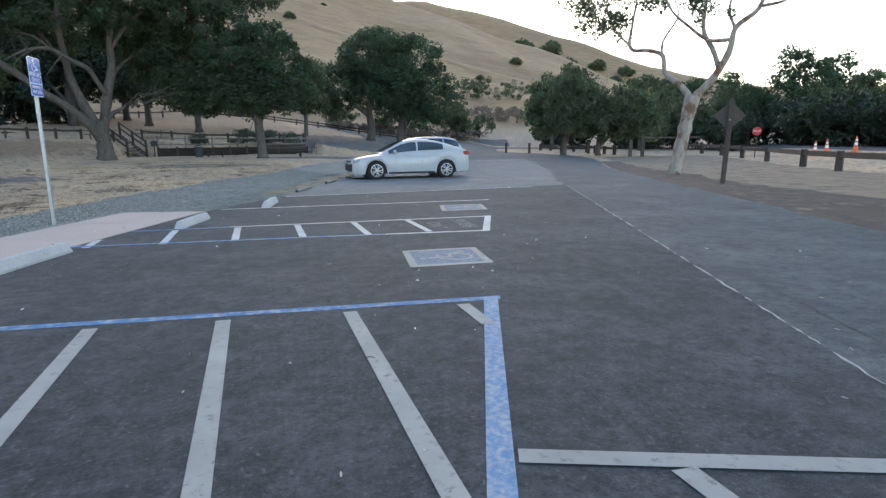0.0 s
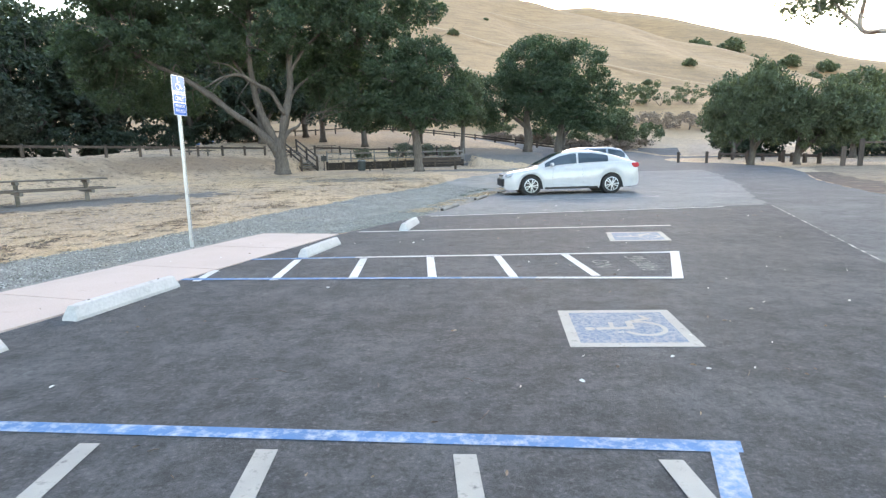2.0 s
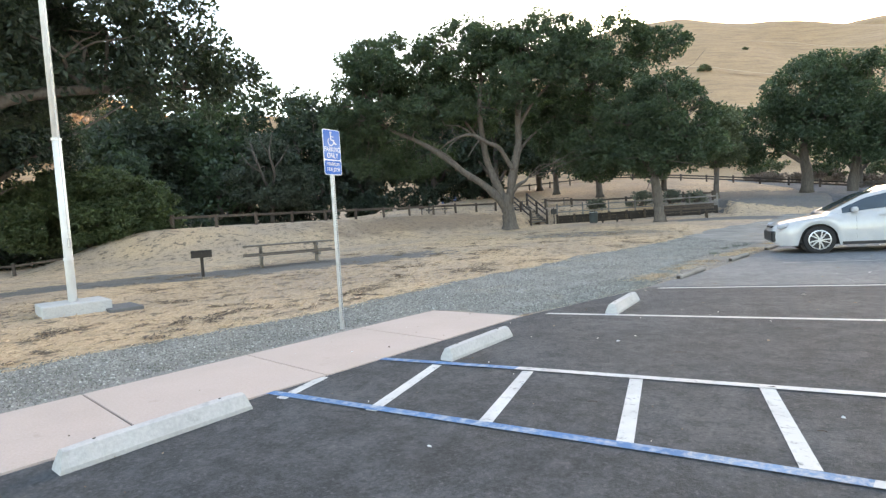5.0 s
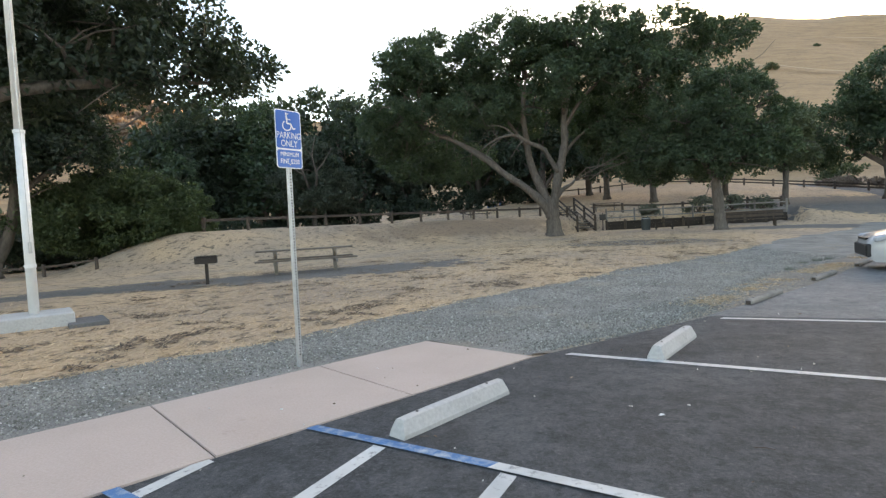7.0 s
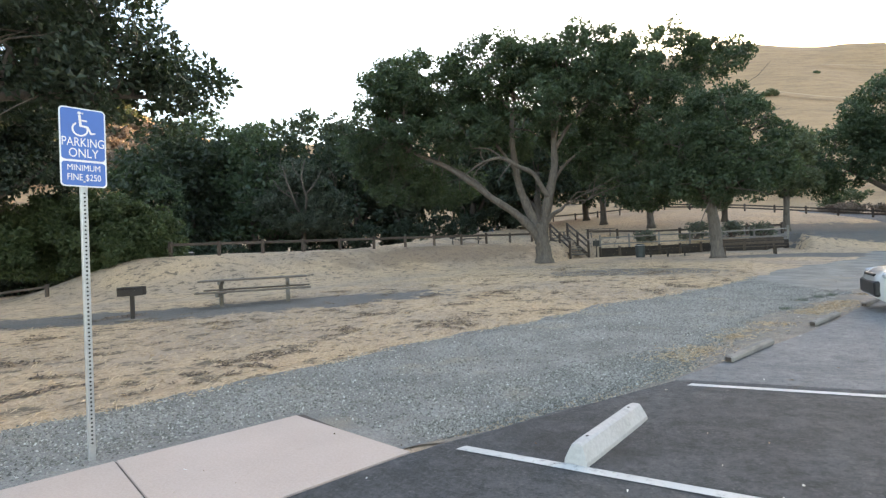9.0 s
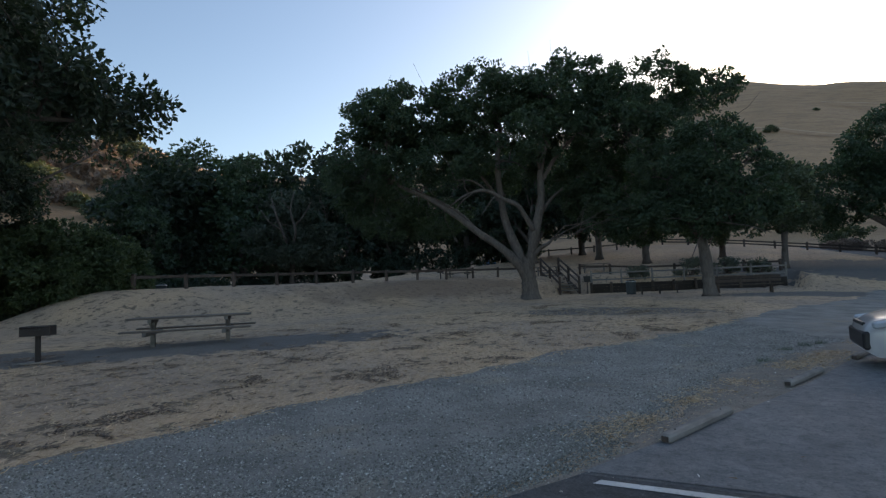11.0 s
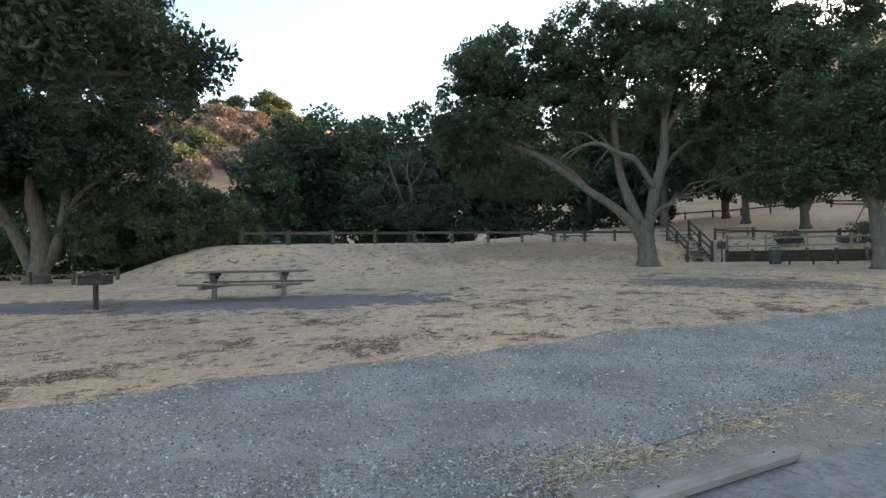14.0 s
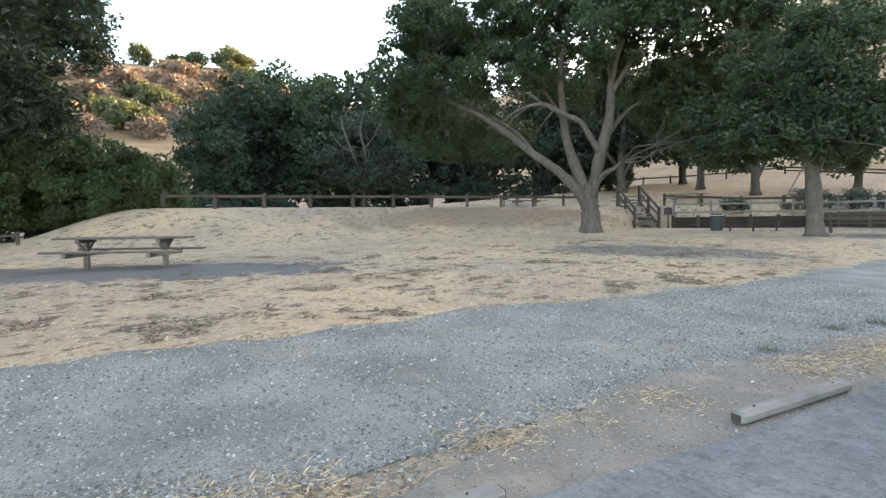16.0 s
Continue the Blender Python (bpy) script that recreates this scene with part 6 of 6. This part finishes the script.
for k, (x, y, i, s) in enumerate(WOODS_WEST + WOODS_FAR + WOODS_NORTH_EAST + WOODS_EAST):
    m = pose(x, y, at(x, y) - 0.1, 0, 0, (k * 67) % 360) @ Matrix.Scale(s, 4)
    if i not in seen_kind:
        kinds[i].matrix_basis = m
        seen_kind.add(i)
    else:
        copy_thing(kinds[i], m)


def shrub(name, x, y, lobes, count, r, per, size, leaf, label, seed, group="", stems=6):
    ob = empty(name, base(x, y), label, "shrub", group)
    V, F = [], []
    c, rr = clumps(lobes, count, r, seed)
    c[:, 2] = np.maximum(c[:, 2], r * 0.5)
    for k in range(stems):
        v, f = tube_arrays(bough((0.3 * (k - stems / 2) / stems, 0, 0), c[k % len(c)], 0.1, seed + k), np.linspace(0.05, 0.01, 6), 5)
        o = len(V)
        V.extend(v)
        F.extend([tuple(i + o for i in q) for q in f])
    raw("stems", V, F, M_BARK, ob)
    v, q = leaves(c, rr, per, size, seed + 1)
    raw("foliage", v, q, leaf, ob)
    return ob


shrub("shrub", -26.4, 22.6, [(-2.2, 0, 1.7, 2.2, 1.8, 1.6), (0.6, 0, 2.3, 2.4, 1.8, 1.7), (2.6, 0, 1.7, 1.7, 1.6, 1.4), (0, -0.8, 1.1, 3.6, 1.4, 1.0), (-1.0, 0.2, 2.9, 1.4, 1.4, 1.0), (2.0, 0, 1.0, 2.6, 1.4, 0.9)], 520, 0.52, 150, 0.085, M_BUSH, "big rounded dark green shrub on the meadow edge", 201)
for k, (x, y, s) in enumerate(((-1.2, 50.6, 1.0), (1.0, 51.0, 0.9), (-4.6, 49.9, 0.6), (2.9, 51.3, 0.8))):
    shrub("sage_shrub", x, y, [(0, 0, 0.5 * s, 1.1 * s, 0.8 * s, 0.6 * s)], 26, 0.32, 60, 0.07, M_SAGE, "grey-green sage shrub in the planted bed", 220 + k, "sage shrubs")
under = shrub("understory_shrub", -31.0, 59.0, [(-1.2, 0, 1.2, 1.8, 1.4, 1.1), (1.2, 0, 1.5, 1.8, 1.4, 1.3)], 60, 0.6, 50, 0.15, M_LEAF2, "dark undergrowth beneath the woods", 230, "undergrowth", 4)
for k, (x, y, s) in enumerate(((-35, 55, 1.1), (-39.5, 52, 1.2), (-44, 50, 1.1), (-27.5, 63, 1.1), (-23, 66, 1.0), (-48, 45, 1.3), (-52, 40, 1.2), (-19, 66, 0.9), (-33, 61, 1.3), (-55, 33, 1.2), (46, 44, 1.3), (52, 36, 1.4), (49, 28, 1.2), (54, 20, 1.4), (43, 55, 1.2), (56, 10, 1.4), (38, 66, 1.2), (-36, 24, 1.0), (-33, 29, 0.9), (-42, 20, 1.2), (-40, 12, 1.2), (-36, 17, 1.1), (-47, 27, 1.3), (-44, 33, 1.2), (-40, 40, 1.1), (-52, 16, 1.4), (-46, 38, 1.3), (-38, 33, 1.0), (-34, 21, 0.9), (-32.5, 24.5, 0.8), (-35, 26, 0.9), (44, 24, 1.5), (47, 31, 1.6), (50, 38, 1.6), (52, 45, 1.6), (53, 52, 1.6), (47, 20, 1.5), (50, 26, 1.6), (48, 59, 1.5), (53, 33, 1.7), (55, 40, 1.7), (51, 14, 1.5), (40, 63, 1.5))):
    copy_thing(under, pose(x, y, at(x, y), 0, 0, k * 61) @ Matrix.Scale(s, 4))
for k, (x, y, s) in enumerate(((13, 86, 1.4), (19, 84, 1.3), (24, 82, 1.3), (31, 90, 1.5), (9, 95, 1.5), (-2, 88, 1.3), (35, 84, 1.6), (27, 96, 1.4), (47, 121, 2.4), (54, 122, 2.6), (61, 123, 2.2), (50, 124, 1.8))):
    shrub("hill_shrub", x, y, [(0, 0, 1.1 * s, 1.6 * s, 1.4 * s, 1.0 * s)], 30, 0.7, 60, 0.16, M_LEAF3, "rounded green shrub at the foot of the hill", 240 + k, "hill shrubs", 3)
for k, (x, y, s) in enumerate(((17, 80, 1.2), (22, 79, 1.0), (27, 78, 1.2), (12, 81, 0.9), (32, 82, 1.2), (40.6, 97, 2.0), (44.5, 98, 2.2), (49, 98.5, 2.1), (53, 99, 1.9), (46, 103, 2.0))):
    shrub("brush", x, y, [(0, 0, 0.7 * s, 2.4 * s, 1.2 * s, 0.6 * s)], 30, 0.6, 60, 0.13, M_BRUSH, "dry brown brush along the hill foot", 260 + k, "dry brush", 3)
hill = []
for k in range(34):
    az, d = -52 + (k * 37.7) % 96, 105 + (k * 53.1) % 115
    x, y = -d * math.sin(radians(az)), 15 + d * math.cos(radians(az))
    s = 0.45 + ((k * 29) % 10) / 13
    if k < 2:
        hill.append(shrub("hill_shrub", x, y, [(0, 0, 1.0, 1.6, 1.5, 1.0)], 26, 0.8, 50, 0.22, (M_LEAF3, M_BRUSH)[k], "small dark shrub on the golden hill", 280 + k, "hill shrubs", 2))
    else:
        copy_thing(hill[0 if k % 5 else 1], pose(x, y, at(x, y) - 0.4, 0, 0, k * 50) @ Matrix.Scale(s, 4))
# scrub on the sunlit hill
for k in range(80):
    az, d = 56 + (k * 17.3) % 28, 125 + (k * 41.7) % 115
    x, y = -d * math.sin(radians(az)), 15 + d * math.cos(radians(az))
    copy_thing(hill[0 if k % 4 == 0 else 1], pose(x, y, at(x, y) - 0.4, 0, 0, k * 50) @ Matrix.Scale(1.2 + ((k * 29) % 10) / 5, 4))
for k, az in enumerate((60.0, 61.5, 64.5, 66.0, 69.0)):
    x, y = -258 * math.sin(radians(az)), 15 + 258 * math.cos(radians(az))
    copy_thing(hill[0], pose(x, y, at(x, y) - 0.6, 0, 0, k * 83) @ Matrix.Diagonal((2.6 + k % 3, 2.6 + k % 2, 2.6 + (k * 2) % 3 * 0.6, 1.0)))
# woods along the far ridge
for k in range(22):
    az = -26 - k * 0.95
    d = 330 + (k * 23) % 60
    x, y = -d * math.sin(radians(az)), 15 + d * math.cos(radians(az))
    copy_thing(hill[0], pose(x, y, at(x, y) - 0.8, 0, 0, k * 71) @ Matrix.Scale(2.2 + (k % 3) * 0.9, 4))

# ---- loose stones, straw and litter ----


def strip_points(left, right, n, y0, y1, seed, power=1.0):
    g = np.random.default_rng(seed)
    a, b = spline(left, 300), spline(right, 300)
    keep = np.where((a[:, 1] > y0) & (a[:, 1] < y1))[0]
    i = g.choice(keep, n)
    t = g.random(n)[:, None] ** power
    p = a[i] * (1 - t) + b[i] * t + g.normal(size=(n, 2)) * 0.06
    return p


def stones(name, p, lo, hi, mat, seed, label):
    g = np.random.default_rng(seed)
    n = len(p)
    z = land(p[:, 0], p[:, 1]) - 0.006
    corner = np.array(((1, 0, -0.3), (0, 1, -0.3), (-1, 0, -0.3), (0, -1, -0.3), (0, 0, 0.8)), float)
    s = lo + (hi - lo) * g.random(n) ** 3
    jit = corner[None] * (0.6 + 0.7 * g.random((n, 5, 1))) + g.normal(size=(n, 5, 3)) * 0.18
    jit[:, :, 2] *= 0.7
    a = g.random(n) * 6.28
    ca, sa = np.cos(a)[:, None], np.sin(a)[:, None]
    x, y = jit[:, :, 0] * ca - jit[:, :, 1] * sa * 0.7, jit[:, :, 0] * sa + jit[:, :, 1] * ca * 0.7
    v = np.stack((x, y, jit[:, :, 2]), axis=2) * s[:, None, None] + np.c_[p, z][:, None, :]
    f = np.array(((0, 1, 4), (1, 2, 4), (2, 3, 4), (3, 0, 4)))
    faces = (f[None] + (np.arange(n) * 5)[:, None, None]).reshape(-1, 3)
    return tagged(raw(name, v.reshape(-1, 3), faces, mat), label, "gravel", "", "stuff")


def island_material(name, stops, rough=0.9):
    m, nt, p = material(name, rough)
    g = nt.nodes.new("ShaderNodeNewGeometry")
    nt.links.new(ramp(nt, g.outputs["Random Per Island"], stops), p.inputs["Base Color"])
    return m


M_STONES = island_material("mixed_stones", [(0.0, (0.095, 0.092, 0.080)), (0.45, (0.178, 0.171, 0.148)), (0.8, (0.315, 0.304, 0.264)), (0.96, (0.42, 0.405, 0.365)), (1.0, (0.60, 0.59, 0.55))])
M_BLADES = island_material("straw_blades", [(0.0, (0.22, 0.145, 0.085)), (0.4, (0.50, 0.35, 0.205)), (1.0, (0.77, 0.585, 0.39))])
M_TURF = island_material("dead_turf", [(0.0, (0.075, 0.055, 0.042)), (0.6, (0.15, 0.108, 0.078)), (1.0, (0.29, 0.20, 0.13))])
M_BITS = island_material("fallen_bits", [(0.0, (0.11, 0.075, 0.05)), (0.35, (0.30, 0.22, 0.15)), (0.6, (0.62, 0.60, 0.56)), (1.0, (0.80, 0.79, 0.77))])
G_LEFT = ((-8.0, 3.5), (-6.34, 7.5), (-4.45, 11.4), (-3.4, 15.3), (-2.2, 18.3), (-1.7, 20), (0.1, 24), (1.6, 28.5))
G_RIGHT = ((-5.4, 4.5), (-3.8, 8.9), (-2.6, 11.9), (-0.3, 13.9), (0.55, 15.8), (1.35, 18.5), (2.4, 21), (3.7, 24.4))
stones("gravel_stones", strip_points(G_LEFT, G_RIGHT, 76000, 6.0, 28.0, 1), 0.006, 0.023, M_STONES, 2, "loose grey crushed stones on the gravel strip")
stones("gravel_stones", strip_points(((-1.5, 11.9), (-0.2, 13.8), (0.35, 16.0), (1.0, 18.5), (2.1, 21.2)), ((-0.9, 11.9), (0.45, 14.0), (1.4, 16.0), (2.6, 19.0), (3.6, 22.0)), 30000, 11, 22, 3), 0.004, 0.018, M_STONES, 4, "loose pebbles on the dirt verge")
stones("gravel_stones", strip_points(((-2.5, 12.05), (-1.2, 13.9), (0.0, 15.8)), ((-1.05, 11.72), (0.25, 13.95), (0.75, 15.8)), 11000, 11.8, 15.8, 31), 0.006, 0.022, M_STONES, 32, "loose grey crushed stones past the end of the walk")


def blades(name, p, length, width, lie, mat, seed, label, lift=0.0):
    """Thin stalks that lie or lean at random."""
    g = np.random.default_rng(seed)
    n = len(p)
    z = land(p[:, 0], p[:, 1]) - 0.012 + lift
    a = g.random(n) * 6.28
    el = np.abs(g.normal(size=n)) * lie
    L = length * (0.4 + g.random(n))
    d = np.c_[np.cos(a) * np.cos(el), np.sin(a) * np.cos(el), np.sin(el)] * L[:, None]
    s = np.c_[-np.sin(a), np.cos(a), np.zeros(n)] * width
    b = np.c_[p, z]
    v = np.stack((b - s, b + s, b + d * 0.6 + s * 0.7 + np.c_[np.zeros((n, 2)), 0.01 * g.random(n)], b + d), axis=1).reshape(-1, 3)
    q = np.arange(4 * n).reshape(-1, 4)
    return tagged(raw(name, v, q, mat), label, "grass", "", "stuff")


def meadow_points(n, s0, s1, q0, q1, seed, clump=0.0):
    g = np.random.default_rng(seed)
    out = []
    while len(out) < n:
        s, q = s0 + (s1 - s0) * g.random() ** 1.3, q0 + (q1 - q0) * g.random()
        x, y = KERB + KLEFT * s + KDIR * q
        if clump and 0.75 * noise.noise((x * 0.9, y * 0.9, 4.0)) + 0.6 * noise.noise((x * 3.2, y * 3.2, 1.0)) < clump:
            continue
        out.append((x, y))
    return np.array(out)


edge = spline(G_LEFT, 200)
mp_ = meadow_points(52000, 3.0, 15.0, -3.0, 26.0, 5)
inner = np.interp(mp_[:, 1], edge[:, 1], edge[:, 0])
mp_ = mp_[mp_[:, 0] < inner + 0.15]
for cx, cy, rx, ry, turn in ((-11.6, 17.6, 13.0, 3.6, 47), (-14.5, 13.2, 4.6, 1.8, 60)):
    du, dv, ct, st = mp_[:, 0] - cx, mp_[:, 1] - cy, math.cos(radians(turn)), math.sin(radians(turn))
    e = np.hypot((du * ct + dv * st) / rx, (-du * st + dv * ct) / ry)
    mp_ = mp_[e > 0.52 + 0.1 * np.sin(mp_[:, 0] * 3.1 + mp_[:, 1] * 1.7)]
blades("dry_grass", mp_, 0.085, 0.0035, 0.35, M_BLADES, 6, "short dry straw of the mown meadow")
tp = meadow_points(24000, 3.0, 14.0, -3.0, 24.0, 8, 0.30)
inner = np.interp(tp[:, 1], edge[:, 1], edge[:, 0])
tp = tp[tp[:, 0] < inner - 0.2]
blades("dead_turf", tp, 0.075, 0.014, 0.12, M_TURF, 9, "torn dark dead turf in the meadow")
g = np.random.default_rng(12)
line = spline(((0.3, 15.2), (0.9, 16.9), (1.6, 18.6), (2.5, 20.6), (3.4, 22.8), (4.6, 25.5)), 400)
pick = [i for i in range(400) if noise.noise((line[i][0] * 1.3, line[i][1] * 1.3, 9.0)) > -0.05]
vp = line[g.choice(pick, 9000)] + g.normal(size=(9000, 2)) * np.array((0.18, 0.12))
blades("dry_grass", vp, 0.075, 0.0022, 0.2, M_BLADES, 13, "matted dry straw along the dirt verge")
gp = np.concatenate([np.array(c) + g.normal(size=(90, 2)) * 0.06 for c in ((2.3, 22.2), (3.0, 23.4), (1.9, 20.6), (2.7, 22.9))])
blades("green_tuft", gp, 0.09, 0.004, 0.9, M_SAGE, 14, "small olive-green grass tufts on the verge")


def litter(n, x0, x1, y0, y1, size, seed, label, mat):
    """Curled fallen leaves."""
    g = np.random.default_rng(seed)
    V, F = [], []
    for _ in range(n):
        x, y, a = g.uniform(x0, x1), g.uniform(y0, y1), g.uniform(0, 6.28)
        s = size * (0.5 + g.random())
        w = s * g.uniform(0.18, 0.34)
        m = pose(x, y, 0.014, 0, 0, math.degrees(a))
        o = len(V)
        for px, py, pz in ((-s, 0, 0.002), (-0.3 * s, w, 0.012 * g.random() + 0.004), (0.5 * s, w * 0.8, 0.01), (s, 0, 0.004), (0.5 * s, -w * 0.8, 0.01 * g.random()), (-0.3 * s, -w, 0.003), (0, 0, 0.001)):
            V.append(m @ Vector((px, py, pz)))
        F += [(o, o + 6, o + 1), (o + 1, o + 6, o + 2), (o + 2, o + 6, o + 3), (o + 3, o + 6, o + 4), (o + 4, o + 6, o + 5), (o + 5, o + 6, o)]
    return tagged(raw("leaf_litter", V, F, mat), label, "leaf litter", "", "stuff")


litter(170, -2.2, 6.0, 0.6, 14.5, 0.016, 21, "small pale fallen leaves scattered on the asphalt", M_BITS)
litter(120, 1.0, 9.0, 12.0, 30.0, 0.03, 22, "small dark fallen leaves on the old asphalt", M_BITS)
litter(30, -3.4, -1.4, 4.0, 12.0, 0.010, 23, "small fallen leaves on the concrete walk", M_BITS)
tw = []
for k in range(26):
    x, y, a = g.uniform(-1.8, 3.5), g.uniform(1.5, 12), g.uniform(0, 3.14)
    L = g.uniform(0.04, 0.11)
    tw.append(((x, y), (x + L * math.cos(a), y + L * math.sin(a))))
V, F = [], []
for (x0, y0), (x1, y1) in tw:
    v, f = tube_arrays([(x0, y0, 0.013), ((x0 + x1) / 2 + 0.006, (y0 + y1) / 2, 0.018), (x1, y1, 0.013)], [0.003, 0.003, 0.002], 5)
    o = len(V)
    V.extend(v)
    F.extend([tuple(i + o for i in q) for q in f])
tagged(raw("twigs", V, F, M_BARK), "thin dark twigs scattered on the asphalt", "twig", "", "stuff")
# hairline cracks in the old asphalt
for k, pts in enumerate((((4.4, 3.9), (4.05, 3.0), (3.7, 2.2), (3.5, 1.3)), ((8.6, 11.4), (8.0, 9.6), (7.6, 9.0)), ((7.2, 16.8), (7.0, 18.2), (7.5, 19.4)))):
    p = spline(pts, 40)
    p = p + np.c_[[noise.noise((u * 4, v * 4, k)) * 0.06 for u, v in p], [noise.noise((u * 4, v * 4, k + 9)) * 0.06 for u, v in p]]
    bm = bmesh.new()
    for a, b in zip(p, p[1:]):
        stripe(a, b, 0.012, 0.0075, bm)
    tagged(part("asphalt_crack", bm, M_JOINT), "dark hairline crack in the asphalt", "crack", "", "structure")
